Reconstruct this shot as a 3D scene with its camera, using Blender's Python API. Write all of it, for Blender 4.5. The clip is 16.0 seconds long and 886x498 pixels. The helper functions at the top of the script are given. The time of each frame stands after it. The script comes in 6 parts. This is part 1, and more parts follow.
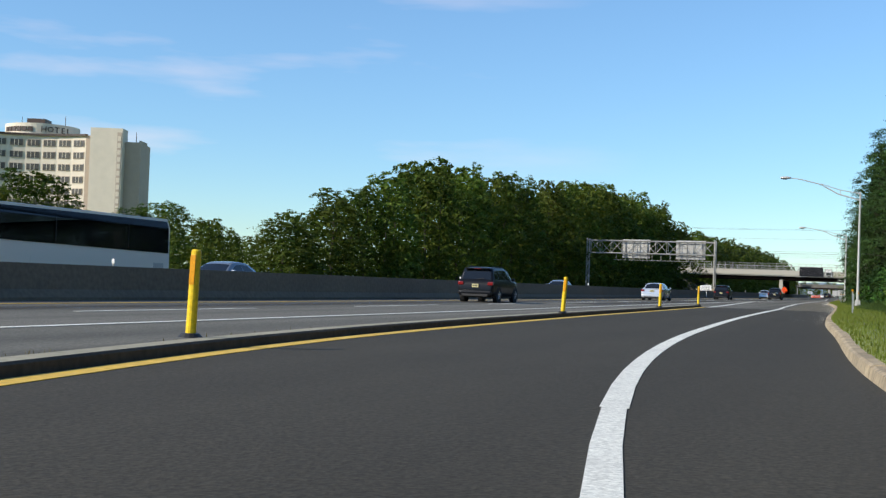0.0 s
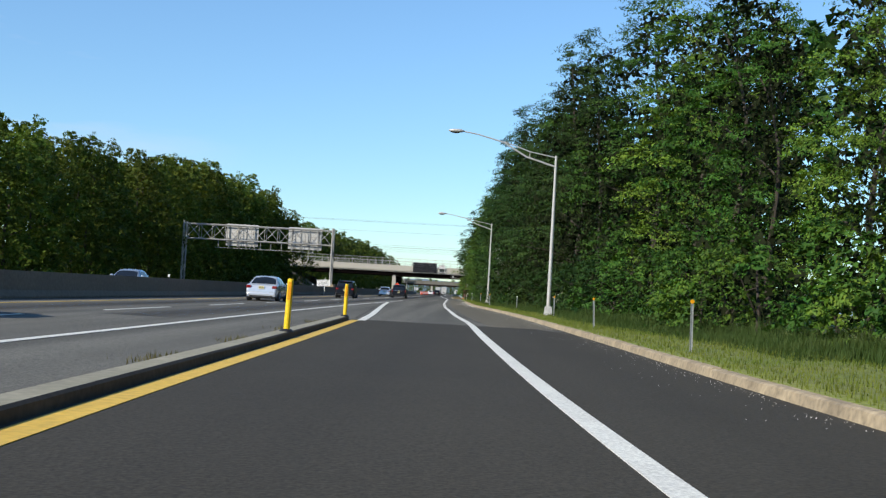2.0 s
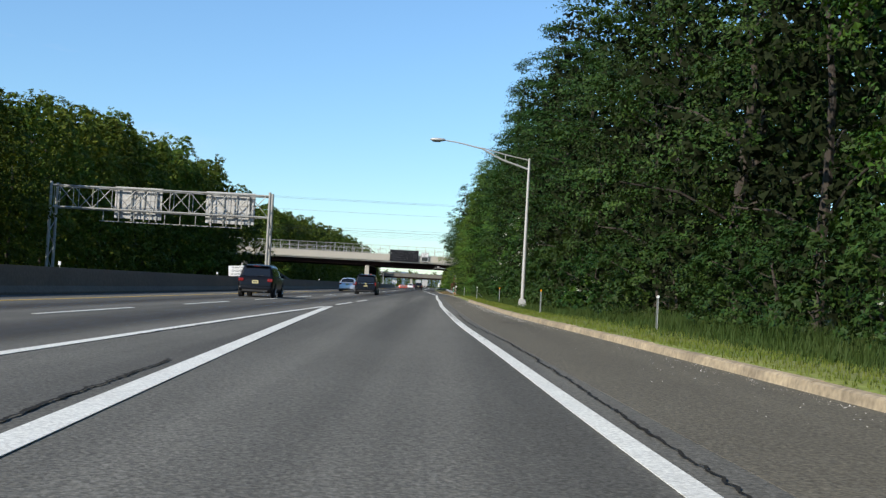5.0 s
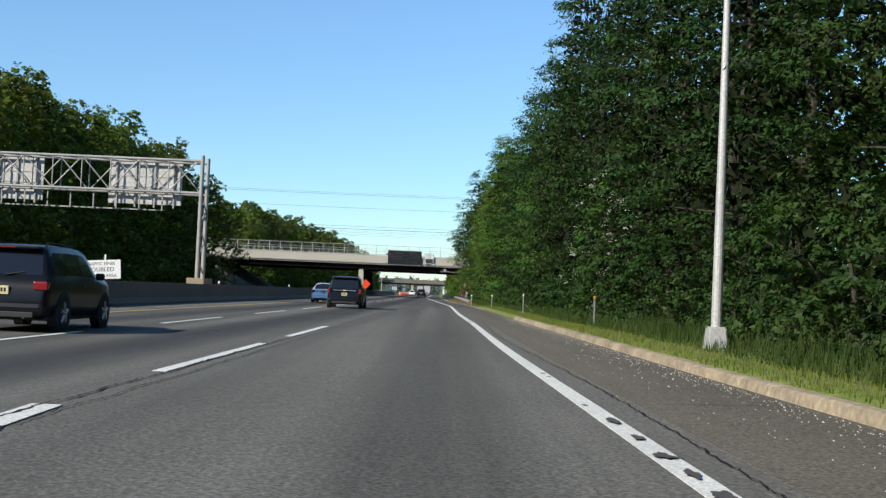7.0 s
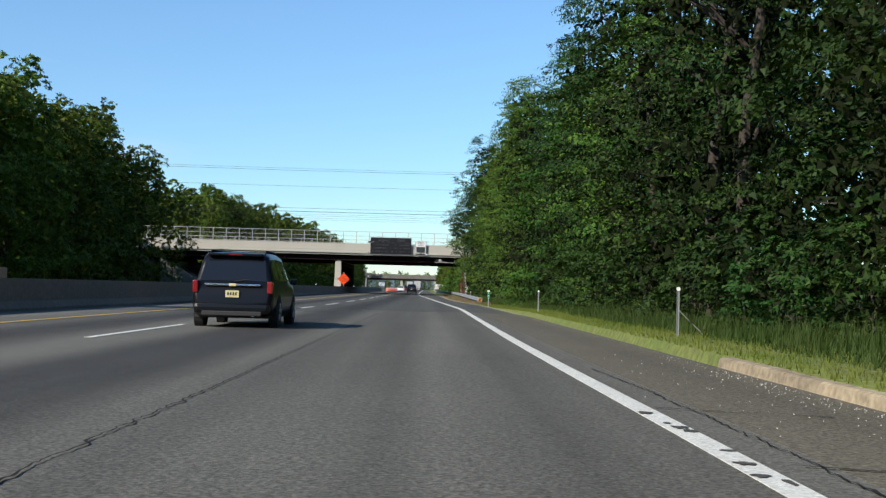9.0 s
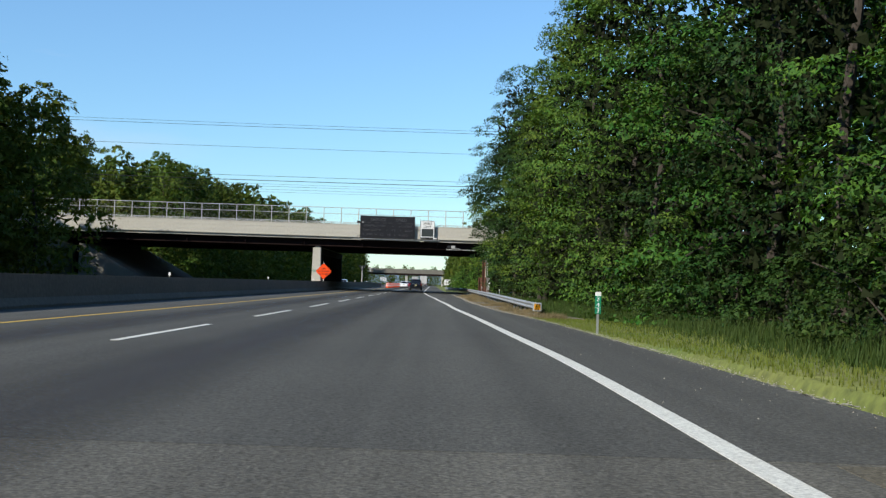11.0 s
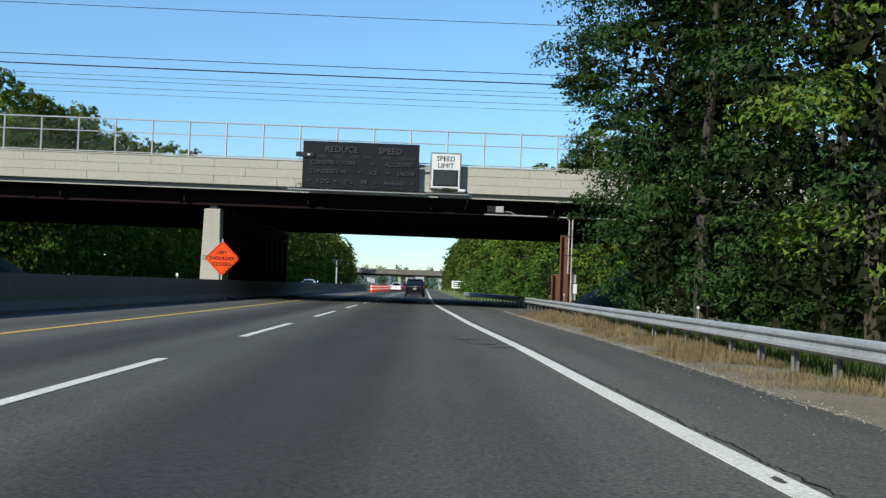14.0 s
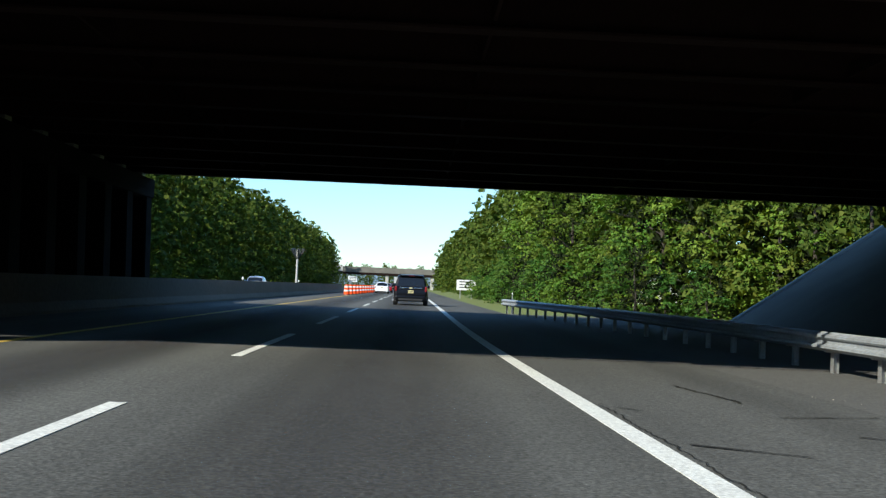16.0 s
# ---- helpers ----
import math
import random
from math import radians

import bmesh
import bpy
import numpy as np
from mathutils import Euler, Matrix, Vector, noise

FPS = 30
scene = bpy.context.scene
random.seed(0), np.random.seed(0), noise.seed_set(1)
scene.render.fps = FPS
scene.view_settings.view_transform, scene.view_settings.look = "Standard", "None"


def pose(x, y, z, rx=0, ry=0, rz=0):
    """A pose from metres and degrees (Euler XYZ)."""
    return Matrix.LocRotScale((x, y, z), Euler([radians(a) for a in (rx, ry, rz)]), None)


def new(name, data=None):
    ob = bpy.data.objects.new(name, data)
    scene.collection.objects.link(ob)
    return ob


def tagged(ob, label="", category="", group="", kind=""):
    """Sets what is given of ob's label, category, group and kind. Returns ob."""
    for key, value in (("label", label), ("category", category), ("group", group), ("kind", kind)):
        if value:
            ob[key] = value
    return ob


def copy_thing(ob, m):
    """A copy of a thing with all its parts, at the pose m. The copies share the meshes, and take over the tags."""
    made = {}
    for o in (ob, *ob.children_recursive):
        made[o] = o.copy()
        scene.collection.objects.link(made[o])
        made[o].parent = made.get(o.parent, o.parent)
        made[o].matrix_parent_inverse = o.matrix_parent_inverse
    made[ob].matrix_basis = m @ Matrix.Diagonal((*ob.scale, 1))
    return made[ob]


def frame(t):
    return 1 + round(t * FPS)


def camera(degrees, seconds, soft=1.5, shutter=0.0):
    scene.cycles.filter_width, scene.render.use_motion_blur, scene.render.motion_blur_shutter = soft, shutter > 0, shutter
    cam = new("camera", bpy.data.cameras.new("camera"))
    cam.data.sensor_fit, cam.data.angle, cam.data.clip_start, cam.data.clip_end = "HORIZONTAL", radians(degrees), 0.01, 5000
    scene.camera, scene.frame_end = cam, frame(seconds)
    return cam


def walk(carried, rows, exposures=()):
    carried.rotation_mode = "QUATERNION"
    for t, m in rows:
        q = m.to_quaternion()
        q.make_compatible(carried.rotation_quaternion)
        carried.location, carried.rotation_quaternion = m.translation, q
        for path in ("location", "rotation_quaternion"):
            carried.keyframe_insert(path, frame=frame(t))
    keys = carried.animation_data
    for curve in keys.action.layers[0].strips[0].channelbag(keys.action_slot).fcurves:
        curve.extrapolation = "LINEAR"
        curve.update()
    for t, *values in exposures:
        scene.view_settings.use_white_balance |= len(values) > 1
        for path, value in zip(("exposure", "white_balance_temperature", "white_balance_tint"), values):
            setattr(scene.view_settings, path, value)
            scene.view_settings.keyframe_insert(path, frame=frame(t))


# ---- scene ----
cam = camera(41.44, 16.0, soft=1.35)
# seconds, eye x, y, z, yaw, pitch, lean
ROWS = [
    (0.0, 2.42, 0.46, 0.879, 19.86, 1.62, 2.06),
    (0.5, 0.51, 7.20, 0.984, 13.63, 1.90, 2.31),
    (1.0, -1.07, 14.26, 1.002, 8.60, 2.22, 2.53),
    (1.5, -2.14, 21.53, 1.035, 4.47, 2.37, 3.10),
    (2.0, -2.76, 29.22, 1.054, 0.78, 2.13, 3.20),
    (2.5, -3.12, 37.05, 1.081, -0.05, 2.01, 2.85),
    (3.0, -3.35, 44.92, 1.125, -0.06, 1.96, 2.51),
    (3.5, -3.56, 53.21, 1.133, -0.10, 1.98, 2.77),
    (4.0, -3.74, 62.00, 1.088, -0.27, 1.72, 3.35),
    (6.5, -5.11, 109.98, 1.003, -0.26, 2.15, 2.46),
    (7.0, -5.31, 118.75, 1.066, -0.24, 2.16, 2.47),
    (7.5, -5.64, 127.65, 1.051, -0.42, 1.91, 2.48),
    (8.0, -5.84, 136.80, 1.071, -0.56, 1.63, 2.20),
    (8.5, -5.92, 146.26, 1.031, -0.66, 1.89, 2.08),
    (9.0, -5.91, 156.12, 1.026, -0.79, 1.95, 1.56),
    (11.5, -6.34, 211.81, 1.085, -0.44, 1.70, 1.87),
    (12.0, -6.69, 223.04, 1.074, -0.46, 1.79, 1.67),
    (12.5, -7.05, 234.36, 1.039, -0.51, 1.92, 2.24),
    (13.0, -7.27, 245.71, 1.037, -0.64, 1.77, 2.58),
    (13.5, -7.45, 257.22, 1.042, -0.78, 1.88, 2.11),
    (14.0, -7.68, 268.86, 1.046, -0.82, 1.86, 2.13),
    (14.5, -7.92, 280.69, 1.042, -0.93, 1.99, 1.97),
    (15.0, -8.15, 292.62, 1.044, -0.99, 1.93, 2.25),
    (15.5, -8.36, 304.60, 1.055, -1.03, 1.99, 2.18),
    (16.0, -8.56, 316.56, 1.077, -1.40, 1.90, 2.42),
]
walk(cam, [(t, pose(x, y, z, 90 + p, 0, w) @ pose(0, 0, 0, 0, 0, r)) for t, x, y, z, w, p, r in ROWS],
     ((0.0, 0.25, 6500, 10), (9.0, 0.25, 6500, 10), (11.5, 0.22, 6400, 8), (12.8, 0.22, 6400, 8), (14.0, 0.22, 6300, 6), (15.0, 0.33, 6300, 6), (15.6, 0.54, 6200, 5), (16.0, 0.58, 6200, 5)))

# ---- light ----
SUN = Vector((-1.2, -1.05, 1.0)).normalized()          # towards the sun: low, behind and to the left
world = bpy.data.worlds.new("sky")
scene.world = world
world.use_nodes = True
wn, wl = world.node_tree.nodes, world.node_tree.links
sky = wn.new("ShaderNodeTexSky")
sky.sky_type, sky.sun_disc = "NISHITA", False
sky.sun_elevation = math.asin(SUN.z)
sky.sun_rotation = math.atan2(SUN.x, SUN.y)
sky.air_density, sky.dust_density, sky.ozone_density = 1.0, 0.0, 3.0
tone = wn.new("ShaderNodeHueSaturation")
tone.inputs["Saturation"].default_value = 1.1
tint = wn.new("ShaderNodeMix")
tint.data_type, tint.blend_type = "RGBA", "MULTIPLY"
tint.inputs["Factor"].default_value = 1.0
tint.inputs["B"].default_value = (0.93, 1.0, 1.03, 1)
wl.new(sky.outputs[0], tone.inputs["Color"])
wl.new(tone.outputs[0], tint.inputs["A"])
# a few thin high clouds low over the tall building
where, cloud, fade, band, amount = (wn.new(k) for k in ("ShaderNodeTexCoord", "ShaderNodeTexNoise", "ShaderNodeMapRange", "ShaderNodeVectorMath", "ShaderNodeMath"))
stretch = wn.new("ShaderNodeMapping")
stretch.inputs["Scale"].default_value = (2.2, 2.2, 13.0)
wl.new(where.outputs["Generated"], stretch.inputs["Vector"])
wl.new(stretch.outputs[0], cloud.inputs["Vector"])
cloud.inputs["Scale"].default_value, cloud.inputs["Detail"].default_value = 1.6, 5.0
fade.inputs["From Min"].default_value, fade.inputs["From Max"].default_value = 0.56, 0.95
wl.new(cloud.outputs["Fac"], fade.inputs["Value"])
band.operation = "DOT_PRODUCT"
band.inputs[1].default_value = (-0.55, 0.80, 0.20)
wl.new(where.outputs["Generated"], band.inputs[0])
near_ = wn.new("ShaderNodeMapRange")
near_.inputs["From Min"].default_value, near_.inputs["From Max"].default_value = 0.90, 0.99
wl.new(band.outputs["Value"], near_.inputs["Value"])
amount.operation = "MULTIPLY"
wl.new(fade.outputs["Result"], amount.inputs[0])
wl.new(near_.outputs["Result"], amount.inputs[1])
clouds = wn.new("ShaderNodeMix")
clouds.data_type = "RGBA"
clouds.inputs["B"].default_value = (6.0, 5.2, 5.4, 1)
wl.new(amount.outputs[0], clouds.inputs["Factor"])
# hazier, less glaring air towards the horizon
low, air, up = wn.new("ShaderNodeMapRange"), wn.new("ShaderNodeMix"), wn.new("ShaderNodeSeparateXYZ")
wl.new(where.outputs["Generated"], up.inputs[0])
wl.new(up.outputs["Z"], low.inputs["Value"])
low.inputs["From Min"].default_value, low.inputs["From Max"].default_value = 0.0, 0.30
low.interpolation_type = "SMOOTHSTEP"
air.data_type, air.blend_type = "RGBA", "MULTIPLY"
air.inputs["B"].default_value = (0.66, 0.77, 0.86, 1)
turn = wn.new("ShaderNodeMath")
turn.operation = "SUBTRACT"
turn.inputs[0].default_value = 1.0
wl.new(low.outputs["Result"], turn.inputs[1])
wl.new(turn.outputs[0], air.inputs["Factor"])
wl.new(tint.outputs["Result"], air.inputs["A"])
wl.new(air.outputs["Result"], clouds.inputs["A"])
wl.new(clouds.outputs["Result"], wn["Background"].inputs["Color"])
wn["Background"].inputs["Strength"].default_value = 0.145
sun_data = bpy.data.lights.new("sun", "SUN")
sun_data.energy, sun_data.angle, sun_data.color = 5.2, radians(0.5), (1.0, 0.93, 0.82)
sun_ob = new("sun", sun_data)
sun_ob.matrix_world = SUN.to_track_quat("Z", "Y").to_matrix().to_4x4() @ Matrix.Translation((0, 0, 200))

# ---- materials ----
def mat(name, colour, rough=0.8, metal=0.0, second=None, scale=3.0, detail=4.0, bump=0.0, fine=40.0, mix=0.5, spec=0.5, rand=0.0, transl=0.0, speck=0.0, grit=0.0, streak=0.0, leafy=0.0):
    """Principled surface with a broad stain, a fine grain and a bump from the grain."""
    m = bpy.data.materials.new(name)
    m.use_nodes = True
    n, l = m.node_tree.nodes, m.node_tree.links
    b = n["Principled BSDF"]
    b.inputs["Roughness"].default_value, b.inputs["Metallic"].default_value = rough, metal
    b.inputs["Specular IOR Level"].default_value = spec
    geo = n.new("ShaderNodeNewGeometry")
    big, small = n.new("ShaderNodeTexNoise"), n.new("ShaderNodeTexNoise")
    for node, s in ((big, scale), (small, fine)):
        node.inputs["Scale"].default_value, node.inputs["Detail"].default_value = s, detail
        l.new(geo.outputs["Position"], node.inputs["Vector"])
    second = second or tuple(c * 0.7 for c in colour)
    ramp = n.new("ShaderNodeMapRange")
    ramp.inputs["From Min"].default_value, ramp.inputs["From Max"].default_value = 0.3, 0.7
    l.new(big.outputs["Fac"], ramp.inputs["Value"])
    a = n.new("ShaderNodeMix")
    a.data_type = "RGBA"
    a.inputs["A"].default_value, a.inputs["B"].default_value = (*colour, 1), (*second, 1)
    k = n.new("ShaderNodeMath")
    k.operation = "MULTIPLY"
    k.inputs[1].default_value = mix
    l.new(ramp.outputs["Result"], k.inputs[0])
    l.new(k.outputs[0], a.inputs["Factor"])
    last = a.outputs["Result"]
    g = n.new("ShaderNodeMix")
    g.data_type, g.blend_type = "RGBA", "MULTIPLY"
    g.inputs["Factor"].default_value = 1.0
    gr = n.new("ShaderNodeMapRange")
    gr.inputs["From Min"].default_value, gr.inputs["From Max"].default_value = 0.25, 0.75
    gr.inputs["To Min"].default_value, gr.inputs["To Max"].default_value = 1 - 0.25 - speck, 1 + 0.15 + speck
    l.new(small.outputs["Fac"], gr.inputs["Value"])
    l.new(last, g.inputs["A"])
    l.new(gr.outputs["Result"], g.inputs["B"])
    last = g.outputs["Result"]
    if grit:
        gt, gm, gx = n.new("ShaderNodeTexVoronoi"), n.new("ShaderNodeMapRange"), n.new("ShaderNodeMix")
        gt.inputs["Scale"].default_value = 42.0
        l.new(geo.outputs["Position"], gt.inputs["Vector"])
        sep = n.new("ShaderNodeSeparateColor")
        l.new(gt.outputs["Color"], sep.inputs[0])
        gm.inputs["From Min"].default_value, gm.inputs["From Max"].default_value = 0.0, 1.0
        gm.inputs["To Min"].default_value, gm.inputs["To Max"].default_value = 1 - grit, 1 + grit
        l.new(sep.outputs[0], gm.inputs["Value"])
        gx.data_type, gx.blend_type = "RGBA", "MULTIPLY"
        gx.inputs["Factor"].default_value = 1.0
        l.new(last, gx.inputs["A"])
        l.new(gm.outputs["Result"], gx.inputs["B"])
        last = gx.outputs["Result"]
    if streak:
        mp, st, sm, sx = n.new("ShaderNodeMapping"), n.new("ShaderNodeTexNoise"), n.new("ShaderNodeMapRange"), n.new("ShaderNodeMix")
        mp.inputs["Scale"].default_value = (0.75, 0.012, 0.0)
        st.inputs["Scale"].default_value, st.inputs["Detail"].default_value = 1.0, 3.0
        l.new(geo.outputs["Position"], mp.inputs["Vector"])
        l.new(mp.outputs[0], st.inputs["Vector"])
        l.new(st.outputs["Fac"], sm.inputs["Value"])
        sm.inputs["From Min"].default_value, sm.inputs["From Max"].default_value = 0.36, 0.64
        sm.inputs["To Min"].default_value, sm.inputs["To Max"].default_value = 1 - streak, 1 + streak * 0.4
        sx.data_type, sx.blend_type = "RGBA", "MULTIPLY"
        sx.inputs["Factor"].default_value = 1.0
        l.new(last, sx.inputs["A"])
        l.new(sm.outputs["Result"], sx.inputs["B"])
        last = sx.outputs["Result"]
    if leafy:
        isl, lv, lx = n.new("ShaderNodeMapRange"), n.new("ShaderNodeHueSaturation"), n.new("ShaderNodeMapRange")
        isl.inputs["To Min"].default_value, isl.inputs["To Max"].default_value = 1 - leafy, 1 + leafy
        lx.inputs["To Min"].default_value, lx.inputs["To Max"].default_value = 0.515, 0.475
        l.new(geo.outputs["Random Per Island"], isl.inputs["Value"])
        l.new(geo.outputs["Random Per Island"], lx.inputs["Value"])
        l.new(isl.outputs["Result"], lv.inputs["Value"])
        l.new(lx.outputs["Result"], lv.inputs["Hue"])
        l.new(last, lv.inputs["Color"])
        last = lv.outputs["Color"]
    if rand:
        info, hsv, r1 = n.new("ShaderNodeObjectInfo"), n.new("ShaderNodeHueSaturation"), n.new("ShaderNodeMapRange")
        r1.inputs["To Min"].default_value, r1.inputs["To Max"].default_value = 1 - rand, 1 + rand
        l.new(info.outputs["Random"], r1.inputs["Value"])
        l.new(r1.outputs["Result"], hsv.inputs["Value"])
        r2, far_ = n.new("ShaderNodeMapRange"), n.new("ShaderNodeMath")
        far_.operation = "FRACT"
        mul = n.new("ShaderNodeMath")
        mul.operation, mul.inputs[1].default_value = "MULTIPLY", 7.31
        l.new(info.outputs["Random"], mul.inputs[0])
        l.new(mul.outputs[0], far_.inputs[0])
        l.new(far_.outputs[0], r2.inputs["Value"])
        r2.inputs["To Min"].default_value, r2.inputs["To Max"].default_value = 0.5 - rand * 0.06, 0.5 + rand * 0.05
        l.new(r2.outputs["Result"], hsv.inputs["Hue"])
        l.new(last, hsv.inputs["Color"])
        last = hsv.outputs["Color"]
    l.new(last, b.inputs["Base Color"])
    if bump:
        bp = n.new("ShaderNodeBump")
        bp.inputs["Strength"].default_value, bp.inputs["Distance"].default_value = bump, 0.02
        l.new(small.outputs["Fac"], bp.inputs["Height"])
        l.new(bp.outputs["Normal"], b.inputs["Normal"])
    if transl:
        t, s = n.new("ShaderNodeBsdfTranslucent"), n.new("ShaderNodeMixShader")
        hs = n.new("ShaderNodeHueSaturation")
        hs.inputs["Hue"].default_value, hs.inputs["Saturation"].default_value, hs.inputs["Value"].default_value = 0.48, 1.15, 1.3
        l.new(last, hs.inputs["Color"])
        l.new(hs.outputs["Color"], t.inputs["Color"])
        s.inputs["Fac"].default_value = transl
        l.new(b.outputs[0], s.inputs[1])
        l.new(t.outputs[0], s.inputs[2])
        l.new(s.outputs[0], n["Material Output"].inputs["Surface"])
    return m


ASPHALT_MID = mat("asphalt_dark_worn", (0.098, 0.097, 0.086), 0.9, spec=0.25, second=(0.072, 0.071, 0.063), scale=0.25, fine=24, bump=0.5, speck=0.15, grit=0.30, streak=0.3)
ASPHALT = mat("asphalt_worn", (0.132, 0.127, 0.108), 0.9, spec=0.25, second=(0.100, 0.096, 0.081), scale=0.25, fine=24, bump=0.5, speck=0.15, grit=0.32, streak=0.35)
ASPHALT_NEW = mat("asphalt_fresh", (0.048, 0.043, 0.032), 0.9, spec=0.25, second=(0.036, 0.032, 0.024), scale=0.3, fine=26, bump=0.35, speck=0.10, grit=0.24, streak=0.12)
SHOULDER = mat("asphalt_shoulder", (0.130, 0.117, 0.086), 0.9, spec=0.25, second=(0.099, 0.088, 0.064), scale=0.35, fine=22, bump=0.5, speck=0.15, grit=0.35, streak=0.15)
WHITE_LINE = mat("white_road_paint", (0.70, 0.70, 0.63), 0.7, second=(0.58, 0.57, 0.52), scale=0.9, fine=35, mix=0.7, grit=0.16, bump=0.2)
YELLOW_LINE = mat("yellow_road_paint", (0.66, 0.43, 0.06), 0.7, second=(0.52, 0.33, 0.05), scale=1.5, fine=9)
CONCRETE = mat("concrete", (0.47, 0.445, 0.375), 0.9, second=(0.38, 0.357, 0.30), scale=0.3, fine=5, bump=0.15, speck=-0.12)
CONCRETE_KERB = mat("kerb_concrete", (0.41, 0.325, 0.205), 0.9, second=(0.17, 0.135, 0.088), scale=0.9, fine=9, bump=0.4, mix=0.8, speck=0.15)
CONCRETE_DARK = mat("barrier_concrete", (0.20, 0.152, 0.105), 0.9, second=(0.13, 0.099, 0.069), scale=0.3, fine=7, bump=0.2)
GRASS = mat("verge_grass", (0.115, 0.155, 0.024), 0.95, second=(0.20, 0.18, 0.050), scale=0.35, fine=6, bump=0.6, speck=0.2)
EARTH = mat("woodland_earth", (0.05, 0.055, 0.025), 0.95, second=(0.035, 0.04, 0.02), scale=0.3, fine=5)
STEEL = mat("galvanised_steel", (0.45, 0.45, 0.43), 0.5, 0.7, second=(0.32, 0.32, 0.31), scale=2, fine=20)
POLE = mat("weathered_aluminium", (0.50, 0.49, 0.46), 0.55, 0.35, second=(0.38, 0.37, 0.35), scale=1.5, fine=18)
PANEL_BACK = mat("sign_back_aluminium", (0.52, 0.51, 0.48), 0.6, 0.2, second=(0.42, 0.41, 0.38), scale=1.2, fine=9)
# girder brown, taken nearly black to carry the shade below the deck
GIRDER = mat("brown_girder_paint_shaded", (0.020, 0.011, 0.010), 0.85, spec=0.1, second=(0.012, 0.008, 0.007), scale=0.6, fine=10)
# inner leaves painted near black, for the shade between boughs
CORE_SHADE = mat("inner_leaves_shaded", (0.012, 0.018, 0.007), 0.9, second=(0.022, 0.024, 0.011), scale=2, fine=8, spec=0.05)
BARK = mat("bark", (0.05, 0.040, 0.030), 0.95, second=(0.03, 0.024, 0.019), scale=2, fine=12, bump=0.5)
# sunlit copy of the leaf green, sunlight put into a lighter tone
LEAF_LIGHT = mat("leaf_sunlit_green", (0.066, 0.138, 0.014), 0.6, second=(0.108, 0.166, 0.022), scale=0.5, mix=0.95, fine=1.6, rand=0.25, transl=0.14, speck=0.2, spec=0.14, leafy=0.22)
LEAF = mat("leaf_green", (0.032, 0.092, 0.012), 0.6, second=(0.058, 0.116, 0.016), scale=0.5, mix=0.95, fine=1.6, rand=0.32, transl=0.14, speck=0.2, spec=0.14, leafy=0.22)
# shaded copy of the leaf green, for trees that lie in shade
LEAF_SHADED = mat("leaf_shaded_green", (0.016, 0.047, 0.009), 0.6, second=(0.032, 0.066, 0.012), scale=0.5, mix=0.95, fine=1.6, rand=0.3, transl=0.14, speck=0.2, spec=0.14, leafy=0.22)
LEAF_DARK = mat("leaf_dark", (0.044, 0.088, 0.013), 0.65, second=(0.100, 0.128, 0.022), scale=0.5, mix=0.95, fine=1.2, rand=0.3, transl=0.2, speck=0.2, spec=0.08, leafy=0.2)
RAIL_STEEL = mat("weathered_rail_zinc", (0.38, 0.41, 0.43), 0.5, 0.3, second=(0.27, 0.275, 0.27), scale=1.2, fine=9, mix=0.7)
YELLOW = mat("yellow_plastic", (0.80, 0.55, 0.01), 0.45, second=(0.72, 0.47, 0.01), scale=4, fine=20)
AMBER = mat("amber_reflector", (0.70, 0.30, 0.0), 0.35, second=(0.6, 0.25, 0.0))
ORANGE = mat("orange_sign_face", (1.0, 0.085, 0.004), 0.5, second=(0.95, 0.075, 0.003), scale=3, spec=0.3)
BLACK = mat("black_paint", (0.012, 0.012, 0.012), 0.5)
WHITE = mat("white_sign_face", (0.78, 0.78, 0.75), 0.5, second=(0.68, 0.68, 0.65), scale=3)
DRY = mat("dry_straw", (0.32, 0.25, 0.14), 0.9, second=(0.12, 0.105, 0.05), scale=1.0, fine=9, mix=0.9, speck=0.25, transl=0.3, spec=0.2)
BLADE = mat("grass_blade", (0.120, 0.168, 0.024), 0.7, second=(0.22, 0.215, 0.055), scale=0.5, fine=4, transl=0.35, spec=0.2)
TALL = mat("tall_grass_blade", (0.042, 0.080, 0.016), 0.7, second=(0.085, 0.104, 0.028), scale=0.5, fine=4, transl=0.35, spec=0.2)
WEED = mat("dry_weed", (0.115, 0.115, 0.05), 0.8, second=(0.20, 0.16, 0.08), scale=1.5, fine=6, transl=0.3, spec=0.2)
TAR = mat("crack_sealant", (0.022, 0.021, 0.018), 0.9, spec=0.1, second=(0.036, 0.034, 0.029), scale=3, fine=20)
PETAL = mat("white_blossom", (0.55, 0.56, 0.46), 0.7, second=(0.40, 0.44, 0.32), scale=3, transl=0.3)

# ---- building blocks ----
def part(name, bm, material, parent=None, label=""):
    """One mesh object from a bmesh, under a thing or a part."""
    me = bpy.data.meshes.new(name)
    bm.normal_update()
    bm.to_mesh(me)
    bm.free()
    me.materials.append(material)
    ob = new(name, me)
    if parent:
        ob.parent = parent
    if label:
        ob["label"] = label
    return ob


def thing(name, label, category, group="", kind="", at=None):
    """An empty at a thing's base."""
    ob = new(name)
    ob.empty_display_size = 0.2
    if at is not None:
        ob.matrix_world = at
    return tagged(ob, label, category, group, kind)


